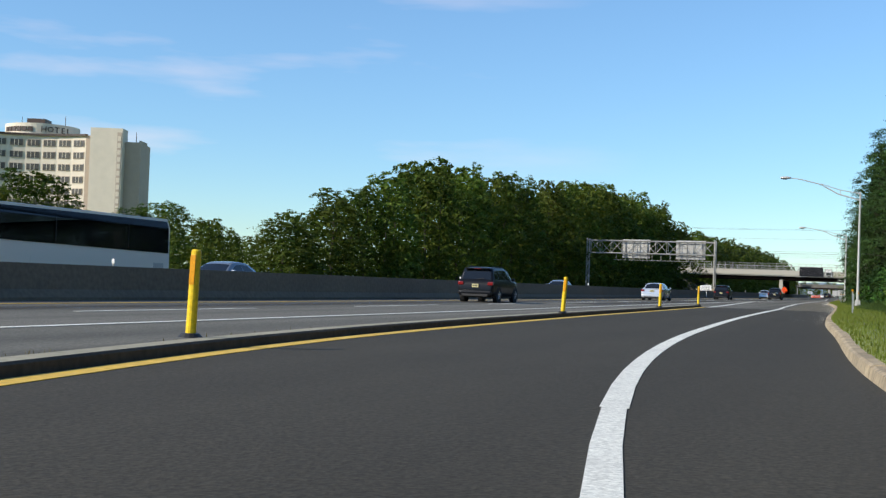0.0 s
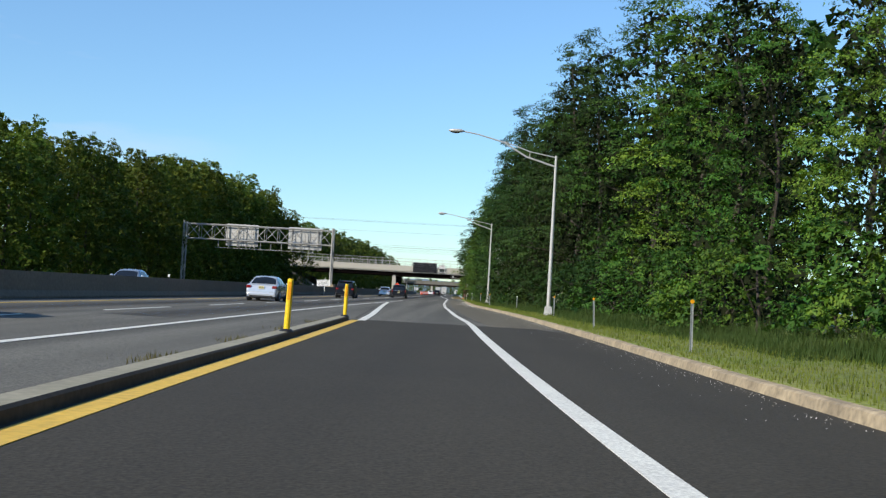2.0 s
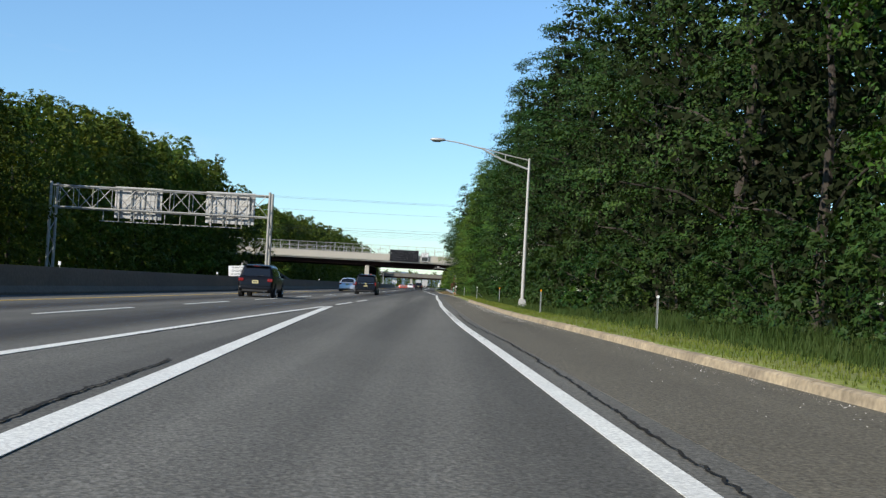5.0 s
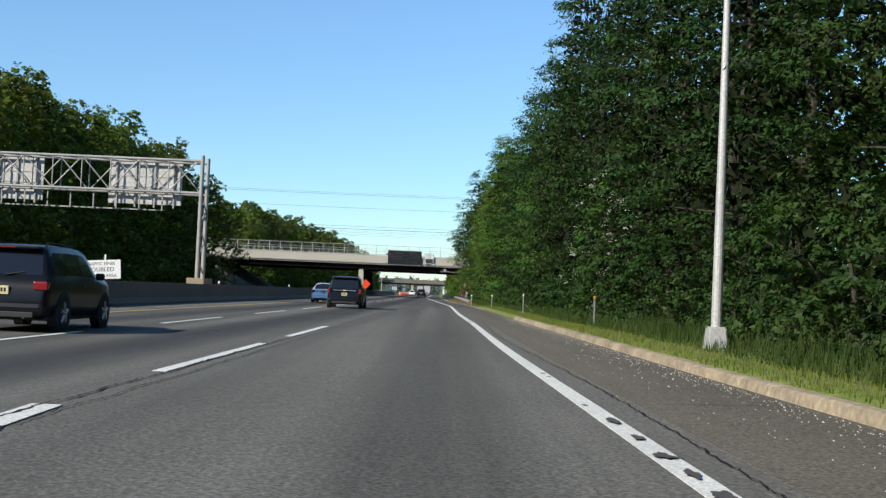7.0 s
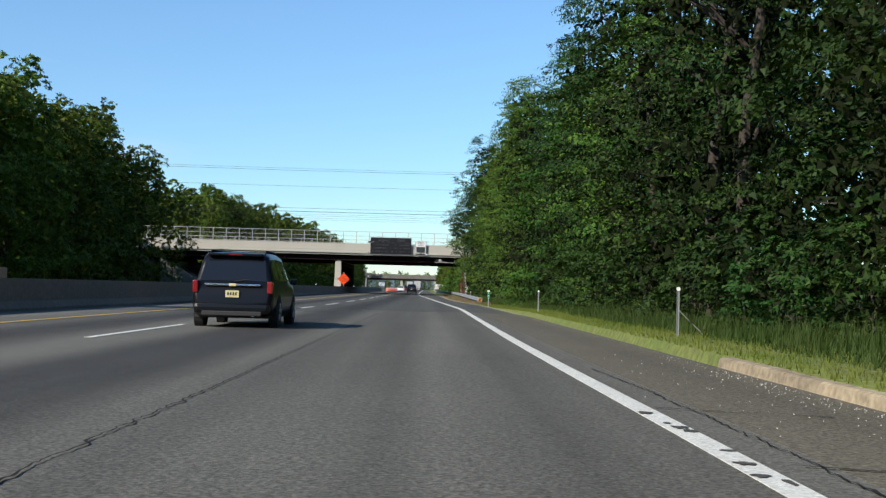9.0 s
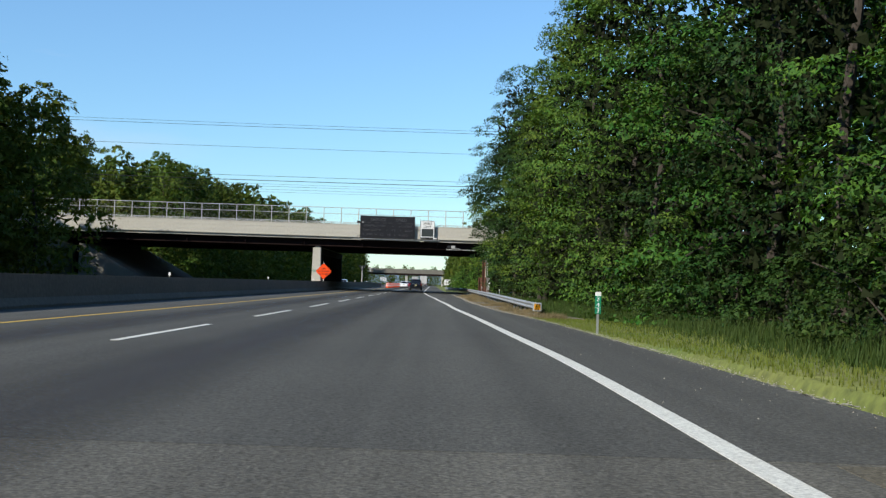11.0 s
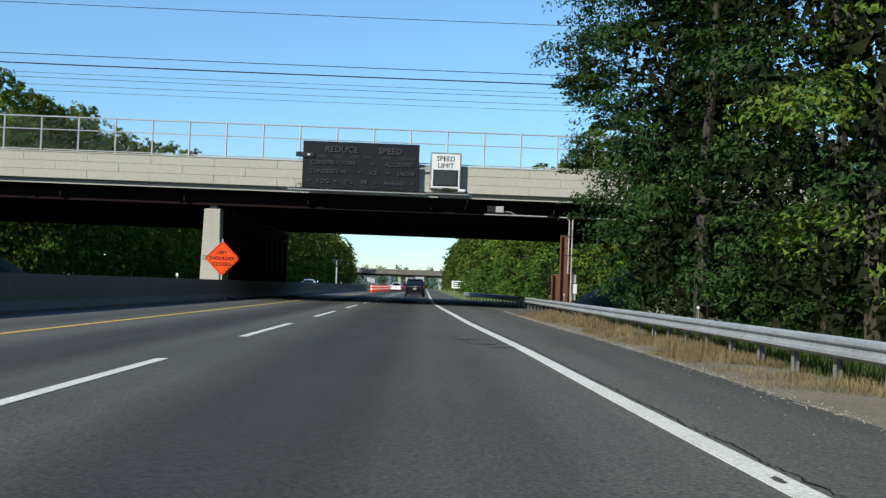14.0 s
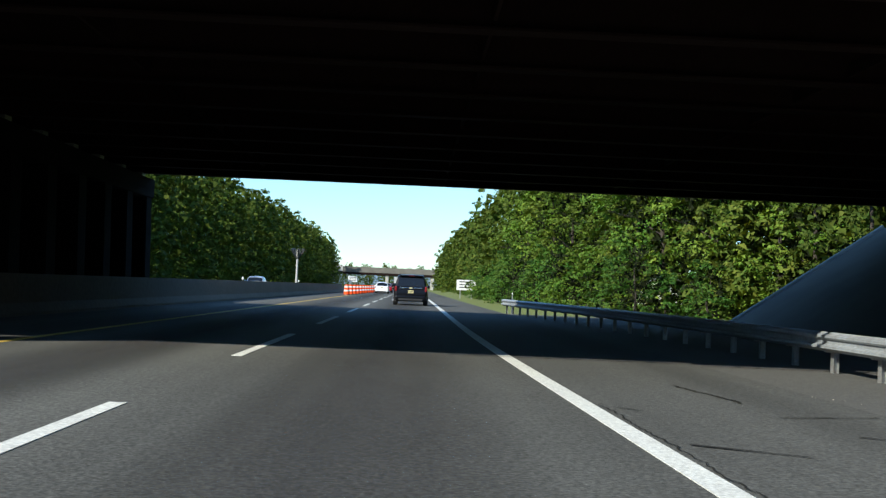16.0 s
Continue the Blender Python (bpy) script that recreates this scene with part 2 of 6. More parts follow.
def box(x0, x1, y0, y1, z0, z1, bevel=0.0, bm=None):
    bm = bm or bmesh.new()
    v = bmesh.ops.create_cube(bm, size=1.0)["verts"]
    bmesh.ops.scale(bm, vec=(x1 - x0, y1 - y0, z1 - z0), verts=v)
    bmesh.ops.translate(bm, vec=((x0 + x1) / 2, (y0 + y1) / 2, (z0 + z1) / 2), verts=v)
    if bevel:
        es = list({e for q in v for e in q.link_edges})
        bmesh.ops.bevel(bm, geom=es, offset=bevel, segments=2, affect="EDGES", profile=0.6)
    return bm


def tube(p, q, r0, r1=None, sides=10, bm=None):
    """A round bar from p to q."""
    bm = bm or bmesh.new()
    p, q = Vector(p), Vector(q)
    r1 = r0 if r1 is None else r1
    m = Matrix.Translation((p + q) / 2) @ (q - p).to_track_quat("Z", "Y").to_matrix().to_4x4()
    bmesh.ops.create_cone(bm, cap_ends=True, segments=sides, radius1=r0, radius2=r1, depth=(q - p).length, matrix=m)
    return bm


def path_tube(points, radii, sides=8, bm=None):
    """A bent round bar through points."""
    bm = bm or bmesh.new()
    rings = []
    pts = [Vector(p) for p in points]
    for i, p in enumerate(pts):
        d = (pts[min(i + 1, len(pts) - 1)] - pts[max(i - 1, 0)]).normalized()
        u = d.orthogonal().normalized() if abs(d.z) > 0.95 else d.cross(Vector((0, 0, 1))).normalized()
        w = d.cross(u)
        r = radii[i] if hasattr(radii, "__len__") else radii
        rings.append([bm.verts.new(p + (u * math.cos(a) + w * math.sin(a)) * r) for a in np.linspace(0, 2 * math.pi, sides, endpoint=False)])
    for a, b in zip(rings, rings[1:]):
        for i in range(sides):
            bm.faces.new((a[i], a[(i + 1) % sides], b[(i + 1) % sides], b[i]))
    bm.faces.new(rings[0][::-1])
    bm.faces.new(rings[-1])
    return bm


def sweep(profile, ys, shift, bm=None, closed=True, cap=True):
    """A profile of (x, z) carried along y, moved sideways by shift(y) and, if it gives a pair, up."""
    bm = bm or bmesh.new()
    rings = []
    for y in ys:
        s = shift(y)
        sx, sz = s if isinstance(s, tuple) else (s, 0.0)
        rings.append([bm.verts.new((px + sx, y, pz + sz)) for px, pz in profile])
    k = len(profile)
    for a, b in zip(rings, rings[1:]):
        for i in range(k if closed else k - 1):
            bm.faces.new((a[i], b[i], b[(i + 1) % k], a[(i + 1) % k]))
    if cap and closed:
        bm.faces.new(rings[0])
        bm.faces.new(rings[-1][::-1])
    bmesh.ops.recalc_face_normals(bm, faces=bm.faces[:])
    return bm


def line(*nodes):
    """x as a smooth function of y through nodes (y, x)."""
    ys, xs = [a for a, _ in nodes], [b for _, b in nodes]
    dense = np.arange(-80.0, 1000.0, 1.0)
    v = np.interp(dense, ys, xs)
    lo = (xs[1] - xs[0]) / (ys[1] - ys[0])
    v = np.where(dense < ys[0], xs[0] + (dense - ys[0]) * lo, v)
    for w in (5, 7, 9):
        pad = np.pad(v, w // 2, mode="edge")
        v = np.convolve(pad, np.ones(w) / w, "valid")
    return lambda y: float(np.interp(y, dense, v))


def strip(left, right, ys, z0, z1, bm=None):
    """A slab between two lines along y."""
    bm = bm or bmesh.new()
    rings = [[bm.verts.new((left(y), y, z1)), bm.verts.new((right(y), y, z1)), bm.verts.new((right(y), y, z0)), bm.verts.new((left(y), y, z0))] for y in ys]
    for a, b in zip(rings, rings[1:]):
        for i in range(4):
            j = (i + 1) % 4
            bm.faces.new((a[i], a[j], b[j], b[i]))
    bm.faces.new(rings[0][::-1])
    bm.faces.new(rings[-1])
    return bm


# ---- the plan: lines along the road, as (y, x) ----
KERB = line((-20, 13), (-8, 7.4), (0, 4.4), (6, 3.25), (12, 2.55), (17.4, 2.15), (24, 1.98), (30, 1.65), (36, 1.3), (46, 1.08), (56, 1.0), (66, 0.82), (75, 0.68), (85, 0.5), (100, 0.0), (115, -0.65), (125, -1.15), (135, -1.38), (145, -1.48), (155, -1.55), (165, -1.68), (200, -1.75), (223, -2.0), (230, -2.2), (237, -2.25), (245, -2.8), (252, -3.2), (262, -3.35), (270, -3.55), (280, -3.75), (292, -3.6), (300, -3.75), (315, -3.85), (330, -3.75), (380, -4.2), (450, -4.4), (900, -4.4))
RIGHT = line((-20, 9.95), (-8, 5.25), (0, 2.47), (5.3, 1.38), (8.3, 0.76), (11.2, 0.27), (14.7, -0.16), (22, -0.82), (30, -1.2), (40, -1.6), (46, -1.77), (60, -2.07), (68.5, -2.18), (72, -2.22), (79, -2.58), (90, -2.92), (104, -3.25), (112, -3.5), (118, -3.58), (124, -3.66), (130, -3.74), (142, -3.90), (155, -3.92), (163, -3.90), (167, -3.98), (180, -4.08), (218, -4.06), (225, -4.30), (235, -4.53), (246, -4.84), (253, -5.12), (262, -5.22), (268, -5.38), (280, -5.75), (289, -5.87), (296, -6.1), (303, -6.33), (313, -6.53), (325, -6.80), (340, -7.09), (352, -7.14), (900, -7.14))
RAMP_LEFT = line((-20, 2.0), (-10, -0.2), (0, -2.3), (7.6, -3.65), (11, -4.3), (16.8, -4.95), (28.4, -5.35), (39, -5.6), (46, -5.65), (62, -5.9), (72, -6.1), (900, -6.1))
GORE = line((60, -5.55), (67.7, -5.82), (72.5, -5.98), (80, -6.28), (90, -6.78), (110, -7.72), (130, -8.55), (160, -9.8))
EDGE = line((-80, -9.1), (50, -9.22), (70, -9.32), (90, -9.21), (110, -8.99), (130, -8.55), (150, -8.35), (170, -8.2), (200, -8.0), (400, -7.5))
LANE = line((-80, -12.8), (30, -12.87), (70, -12.95), (90, -12.83), (110, -12.61), (130, -12.41), (150, -12.17), (170, -11.92), (190, -11.63), (210, -11.35), (230, -11.11), (250, -10.98), (900, -10.98))
MEDIAN = line((-80, -16.45), (50, -16.58), (90, -16.49), (130, -16.01), (170, -15.55), (210, -15.01), (250, -14.64), (900, -14.62))
BARRIER = line((-80, -18.3), (100, -18.4), (190, -18.2), (240, -17.8), (330, -17.7), (900, -17.7))


def span(a, b, step):
    n = max(2, int(round((b - a) / step)) + 1)
    return [float(q) for q in np.linspace(a, b, n)]

# ---- ground and road ----
def ground_z(x, y):
    """Height of the land at a place: low verge, level woodland."""
    d = x - KERB(y)
    if d < 0.2:
        return -0.12 if x > -41 else -0.12 + min(1.0, (-41 - x) / 6) * 0.5
    top = 0.15 if y < 205 else 0.15 - min(1.0, (y - 205) / 40) * 0.30
    return top + 0.05 * math.sin(y * 0.21 + d) * min(1, d / 3) + min(d, 6) * 0.012


def make_ground():
    bm = bmesh.new()
    ys = [-2500, -600, -200, -90] + span(-60, 420, 2) + [450, 500, 560, 640, 760, 1000, 1600, 3500]
    offs = [-2500, -600, -150, -60, -45, -40, -30, -15, -2, 0.1, 0.22, 0.9, 1.8, 3, 4.5, 6, 8, 11, 16, 25, 60, 200, 600, 2500]
    grid = []
    for y in ys:
        yy = min(max(y, -60), 900)
        row = []
        for o in offs:
            x = KERB(yy) + o if abs(o) < 500 else o
            row.append(bm.verts.new((x, y, ground_z(x, yy))))
        grid.append(row)
    for a, b in zip(grid, grid[1:]):
        for i in range(len(offs) - 1):
            bm.faces.new((a[i], a[i + 1], b[i + 1], b[i]))
    ob = part("ground", bm, GRASS)
    for f in ob.data.polygons:
        f.use_smooth = True
    return tagged(ob, "green mown grass verge running into woodland earth", "ground", kind="structure")


make_ground()
road = part("road", strip(lambda y: -40.0, lambda y: KERB(y) + 0.05 if y < 210 else KERB(y) - 0.1, [-400] + span(-60, 400, 5) + [600, 1200, 2500], -0.3, 0.0), ASPHALT)
tagged(road, "worn grey asphalt motorway with two carriageways", "road", kind="structure")
mid_road = part("road_surface", strip(lambda y: BARRIER(y) + 0.05, lambda y: KERB(y) - 0.12, span(208, 700, 4), -0.1, 0.004), ASPHALT_MID)
tagged(mid_road, "darker worn asphalt of the next stretch of carriageway", "road", kind="structure")
ramp = part("road_ramp", strip(lambda y: RAMP_LEFT(y) - 0.25, lambda y: KERB(y) + 0.04, span(-60, 68.4, 2), -0.1, 0.004), ASPHALT_NEW)
tagged(ramp, "fresh dark asphalt on the curved slip road", "road", kind="structure")
for a, b in ((68.5, 207.9),):
    sh = part("pavement_shoulder", strip(lambda y: RIGHT(y) + 0.55, lambda y: KERB(y) + (0.04 if y < 205 else -0.12), span(a, b, 4), -0.1, 0.004), SHOULDER)
    tagged(sh, "brownish gravelly asphalt hard shoulder", "shoulder", kind="structure")


def marking(name, centre, a, b, width, material, label, z=0.0105):
    ob = part(name, strip(lambda y: centre(y) - width / 2, lambda y: centre(y) + width / 2, span(a, b, 2.0), z - 0.006, z), material)
    return tagged(ob, label, "road marking", kind="structure")


marking("edge_line", RIGHT, -40, 9.0, 0.185, WHITE_LINE, "solid white edge line painted on the fresh asphalt")
marking("edge_line", RIGHT, 9.0, 68.4, 0.22, WHITE_LINE, "solid white edge line painted on the fresh asphalt")
marking("edge_line", RIGHT, 68.4, 700, 0.205, WHITE_LINE, "solid white edge line painted on the asphalt")
marking("ramp_line", RAMP_LEFT, -40, 67.3, 0.27, YELLOW_LINE, "solid yellow line along the slip road kerb")
marking("gore_line", GORE, 67.4, 128.5, 0.26, WHITE_LINE, "solid white gore line painted on the asphalt")
marking("carriageway_line", EDGE, -80, 127.5, 0.20, WHITE_LINE, "solid white edge line of the motorway")
marking("median_line", MEDIAN, -80, 700, 0.15, YELLOW_LINE, "solid yellow line beside the central barrier")
for a, b in ((132.6, 140.3), (143.9, 151.4)):
    tagged(marking("lane_dash", EDGE, a, b, 0.17, WHITE_LINE, "white broken lane line dash on asphalt"), group="lane dashes")
for k in range(-22, 24):
    far = 255.45 + 14.2 * k
    tagged(marking("lane_dash", LANE, far - 7.6, far, 0.15, WHITE_LINE, "white broken lane line dash on asphalt"), group="lane dashes")

kerb = part("kerb", sweep([(0.01, -0.1), (0.045, 0.118), (0.22, 0.142), (0.25, -0.1)], span(-40, 173, 2), KERB), CONCRETE_KERB)
tagged(kerb, "sandy worn concrete kerb along the grass verge", "kerb", kind="structure")
# shade on the kerb's road side, painted as a darker face colour
KERB_FACE = mat("shaded_kerb_face", (0.10, 0.080, 0.060), 0.9, second=(0.05, 0.040, 0.032), scale=0.9, fine=10, spec=0.2)
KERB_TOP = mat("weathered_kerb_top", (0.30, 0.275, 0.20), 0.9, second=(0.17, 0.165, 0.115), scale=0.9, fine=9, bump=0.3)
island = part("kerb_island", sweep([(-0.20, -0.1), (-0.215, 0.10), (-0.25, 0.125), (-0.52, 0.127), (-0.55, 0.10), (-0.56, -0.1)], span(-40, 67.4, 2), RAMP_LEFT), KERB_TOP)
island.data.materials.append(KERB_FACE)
# faces turned away from the sun take the shade colour
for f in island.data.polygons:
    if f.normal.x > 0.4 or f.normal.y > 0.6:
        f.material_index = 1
tagged(island, "low kerb with shade-darkened face dividing slip road from motorway", "kerb", kind="structure")
barrier = part("median_barrier", sweep([(0.0, 0), (0.0, 0.08), (-0.15, 0.30), (-0.24, 1.0), (-0.42, 1.0), (-0.50, 0.30), (-0.65, 0.08), (-0.65, 0)], span(-80, 472, 5), BARRIER), CONCRETE_DARK)
tagged(barrier, "grey concrete central safety barrier with sloping faces", "barrier", kind="structure")


# darker oily bands along the middle of the lanes, fading to both sides
def wear_band(name, centre, a, b, width):
    ys = span(a, b, 4)
    us = [0.0, 0.25, 0.5, 0.75, 1.0]
    v = [(centre(y) + (u - 0.5) * width, y, 0.0068) for y in ys for u in us]
    f, k = [], len(us)
    for i in range(len(ys) - 1):
        for j in range(k - 1):
            f.append((i * k + j, i * k + j + 1, (i + 1) * k + j + 1, (i + 1) * k + j))
    me = bpy.data.meshes.new(name)
    me.from_pydata(v, [], f)
    uv = me.uv_layers.new(name="across")
    for loop in me.loops:
        i, j = divmod(loop.vertex_index, k)
        uv.data[loop.index].uv = (us[j], ys[i] * 0.05)
    me.materials.append(OIL_BAND)
    return tagged(new(name, me), "dark oily wear band along the lane", "road wear", kind="structure")


OIL_BAND = mat("oily_asphalt", (0.040, 0.038, 0.036), 0.8, second=(0.052, 0.050, 0.046), scale=0.4, fine=24, bump=0.4, grit=0.35)
bn, bl = OIL_BAND.node_tree.nodes, OIL_BAND.node_tree.links
across, parts_, tri, edge, amount_, patch = (bn.new(k) for k in ("ShaderNodeUVMap", "ShaderNodeSeparateXYZ", "ShaderNodeMath", "ShaderNodeMapRange", "ShaderNodeMath", "ShaderNodeTexNoise"))
across.uv_map = "across"
bl.new(across.outputs[0], parts_.inputs[0])
tri.operation = "PINGPONG"
tri.inputs[1].default_value = 0.5
bl.new(parts_.outputs["X"], tri.inputs[0])
edge.interpolation_type = "SMOOTHSTEP"
edge.inputs["From Max"].default_value, edge.inputs["To Max"].default_value = 0.5, 0.62
bl.new(tri.outputs[0], edge.inputs["Value"])
patch.inputs["Scale"].default_value, patch.inputs["Detail"].default_value = 3.0, 3.0
bl.new(across.outputs[0], patch.inputs["Vector"])
amount_.operation = "MULTIPLY"
bl.new(edge.outputs["Result"], amount_.inputs[0])
soft_, clear = bn.new("ShaderNodeMapRange"), bn.new("ShaderNodeBsdfTransparent")
soft_.inputs["To Min"].default_value, soft_.inputs["To Max"].default_value = 0.55, 1.3
bl.new(patch.outputs["Fac"], soft_.inputs["Value"])
bl.new(soft_.outputs["Result"], amount_.inputs[1])
blend = bn.new("ShaderNodeMixShader")
bl.new(amount_.outputs[0], blend.inputs["Fac"])
bl.new(clear.outputs[0], blend.inputs[1])
bl.new(bn["Principled BSDF"].outputs[0], blend.inputs[2])
bl.new(blend.outputs[0], bn["Material Output"].inputs["Surface"])
wear_band("road_wear", line((60, -11.2), (110, -10.8), (160, -9.85), (242, -8.95), (700, -8.95)), 60, 600, 2.9)
wear_band("road_wear", lambda y: (LANE(y) + MEDIAN(y)) / 2, -40, 600, 2.6)

# separate kerb stones, a joint every three metres
for k in range(59):
    y0 = -4 + 3.0 * k
    drop = 0.006 * math.sin(k * 2.3)
    stone = part("kerb_stone", sweep([(0, -0.1), (0.05, 0.125 + drop), (0.09, 0.145 + drop), (0.225, 0.15 + drop), (0.25, 0.0)], span(y0, y0 + 2.975, 1.0), KERB), CONCRETE_KERB, kerb)

# ---- overpass over the road ----
Y0, Y1 = 330.0, 362.0
XL, XR = -75.0, 40.0


def wire_fence(parent, y, x0, x1, z0, z1):
    """Posts, rails and a fine diamond mesh on a parapet."""
    fence = part("fence", tube((x0, y, z1), (x1, y, z1), 0.036, sides=6), POLE, parent, "galvanised chain link fence")
    for z in (z0 + 0.06, z0 + (z1 - z0) * 0.62):
        part("rail", tube((x0, y, z), (x1, y, z), 0.026, sides=6), POLE, fence)
    post = None
    for x in np.arange(x0 + 0.4, x1, 1.93):
        if post is None:
            post = part("post", tube((0, 0, z0 - 0.3), (0, 0, z1 + 0.03), 0.045, sides=8), POLE, fence)
            post.location = (x, y, 0)
        else:
            p = new("post", post.data)
            p.parent, p.location = fence, (x, y, 0)
    n, g = int((x1 - x0) / 0.14), z1 - z0
    v, f = [], []
    r = 0.0016
    for k in range(n):
        for s in (-1, 1):
            a = x0 + k * 0.14
            b = a + s * g
            i = len(v)
            v += [(a - r, y, z0), (a + r, y, z0), (b + r, y, z1), (b - r, y, z1)]
            f.append((i, i + 1, i + 2, i + 3))
    me = bpy.data.meshes.new("wire_mesh")
    me.from_pydata(v, [], f)
    me.materials.append(STEEL)
    w = new("wire_mesh", me)
    w.parent = fence
    return fence


# concrete under the deck, with its shade put into a near-black colour
SHADE_DARK = mat("shade_darkened_concrete", (0.014, 0.013, 0.012), 0.95, second=(0.009, 0.008, 0.008), scale=0.4, spec=0.1)

# pale concrete, toned part way down for shade under the overpass
PAVING = mat("toned_down_concrete", (0.19, 0.178, 0.15), 0.95, second=(0.10, 0.094, 0.080), scale=0.4, spec=0.1, bump=0.2, speck=-0.15)
# concrete darkened in its colour for the shade round the pier
SHADE_MID = mat("half_shade_concrete", (0.085, 0.072, 0.058), 0.95, second=(0.055, 0.047, 0.038), scale=0.4, spec=0.15)


def overpass():
    br = thing("overpass", "concrete road overpass on dark brown steel girders", "bridge", at=pose(0, 0, 0))
    part("deck", box(XL, XR, Y0 + 0.22, Y1 - 0.22, 5.72, 6.02), CONCRETE, br, "concrete deck slab")
    # dark sheet below the slab, painting the shade between the girders
    part("soffit", box(XL, XR, Y0 + 0.3, Y1 - 0.3, 5.70, 5.7195), SHADE_DARK, br, "underside of the deck, darkened for shade")
    for y, s in ((Y0, 1), (Y1, -1)):
        par = part("parapet", box(XL, XR, y + s * 0.035 - (0.26 if s < 0 else 0), y + s * 0.035 + (0.26 if s > 0 else 0), 5.99, 7.36), CONCRETE, br, "concrete parapet of jointed panels")
        bm0 = box(0, 3.28, -0.02, 0.02, 0.0, 0.44, 0.008)
        first = part("panel", bm0, CONCRETE, par)
        first.location = (XL, y + s * 0.02, 5.985)
        for row, (z, dx) in enumerate(((5.985, 0.0), (6.437, 1.65), (6.889, 0.0))):
            for k in range(int((XR - XL) / 3.3)):
                if row == 0 and k == 0:
                    continue
                q = new("panel", first.data)
                q.parent, q.location = par, (XL + dx + 3.3 * k, y + s * 0.02, z)
        part("coping", box(XL, XR, y + s * 0.14 - 0.17, y + s * 0.14 + 0.17, 7.335, 7.40, 0.015), CONCRETE, par)
        wire_fence(br, y + s * 0.15, XL + 8, XR - 3, 7.42, 9.2)
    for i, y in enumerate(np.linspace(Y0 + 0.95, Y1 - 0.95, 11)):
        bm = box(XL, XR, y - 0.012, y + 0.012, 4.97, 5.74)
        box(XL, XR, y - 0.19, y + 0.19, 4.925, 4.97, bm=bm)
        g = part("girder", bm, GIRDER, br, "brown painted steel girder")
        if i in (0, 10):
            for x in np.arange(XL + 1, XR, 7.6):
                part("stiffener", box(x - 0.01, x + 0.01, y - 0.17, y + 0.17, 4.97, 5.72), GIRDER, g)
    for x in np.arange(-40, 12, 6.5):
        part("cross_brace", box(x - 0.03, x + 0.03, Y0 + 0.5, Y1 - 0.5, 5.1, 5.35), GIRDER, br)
    return br


overpass()


def pier():
    p = thing("bridge_pier", "grey concrete bridge pier of square columns between carriageways", "bridge pier", at=pose(0, 0, 0))
    part("cap_beam", box(-19.55, -18.55, Y0 + 1.9, Y1 - 0.6, 4.0, 4.72, 0.05), SHADE_DARK, p)
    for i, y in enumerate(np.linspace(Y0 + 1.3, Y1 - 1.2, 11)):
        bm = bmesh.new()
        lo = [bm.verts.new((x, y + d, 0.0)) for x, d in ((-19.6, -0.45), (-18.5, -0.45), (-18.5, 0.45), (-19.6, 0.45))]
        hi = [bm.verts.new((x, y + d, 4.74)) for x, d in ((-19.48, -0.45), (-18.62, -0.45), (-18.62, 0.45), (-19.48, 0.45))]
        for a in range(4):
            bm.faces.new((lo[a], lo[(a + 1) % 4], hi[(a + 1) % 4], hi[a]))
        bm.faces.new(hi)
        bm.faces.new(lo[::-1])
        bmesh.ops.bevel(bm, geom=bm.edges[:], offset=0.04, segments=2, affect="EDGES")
        # only the front column has plain concrete, the rest its shaded copy
        c = part("column", bm, CONCRETE if i == 0 else SHADE_DARK, p)
        part("bearing", box(-19.25, -18.85, y - 0.25, y + 0.25, 4.735, 4.93, 0.02), STEEL, c)
    part("pier_wall", box(-19.7, -18.4, Y0 + 1.0, Y1 - 0.9, -0.1, 0.97, 0.03), SHADE_MID, p)
    return p


pier()


def slope(name, x_toe, x_top, y0, y1, label):
    """Paved slope under the bridge with an added pale rim, and the abutment wall above it."""
    s = thing(name, label, "abutment", at=pose(0, 0, 0))
    d = 1 if x_top > x_toe else -1
    bm = bmesh.new()
    prof = [(x_toe, -0.3), (x_toe + d * 0.3, 0.12), (x_top, 4.35), (x_top + d * 0.5, 4.4), (x_top + d * 0.5, -0.3)]
    sweep(prof, span(y0, y1, 2.5), lambda y: 0.0, bm)
    part("paved_slope", bm, PAVING, s, "pale concrete slope paving toned down for shade")
    # pale rim added on the road's right, standing for sunlight along the edge
    for y in (y0, y1) if d > 0 else ():
        part("slope_lit_rim", path_tube([(x_toe + d * 0.25, y, 0.06), (x_top, y, 4.36)], 0.14, 8), CONCRETE, s, "pale rounded rim added for the sunlit slope edge")
    a, b = sorted((x_top + d * 0.45, x_top + d * 2.0))
    part("abutment_wall", box(a, b, y0 + 2.5, y1 - 2.5, -0.3, 5.7, 0.03), SHADE_DARK, s)
    return s


slope("abutment", 4.4, 11.0, 325.5, 365.0, "pale concrete slope and abutment under the overpass")
slope("abutment", -37.0, -45.0, 331.0, 361.0, "pale concrete slope and abutment under the overpass")


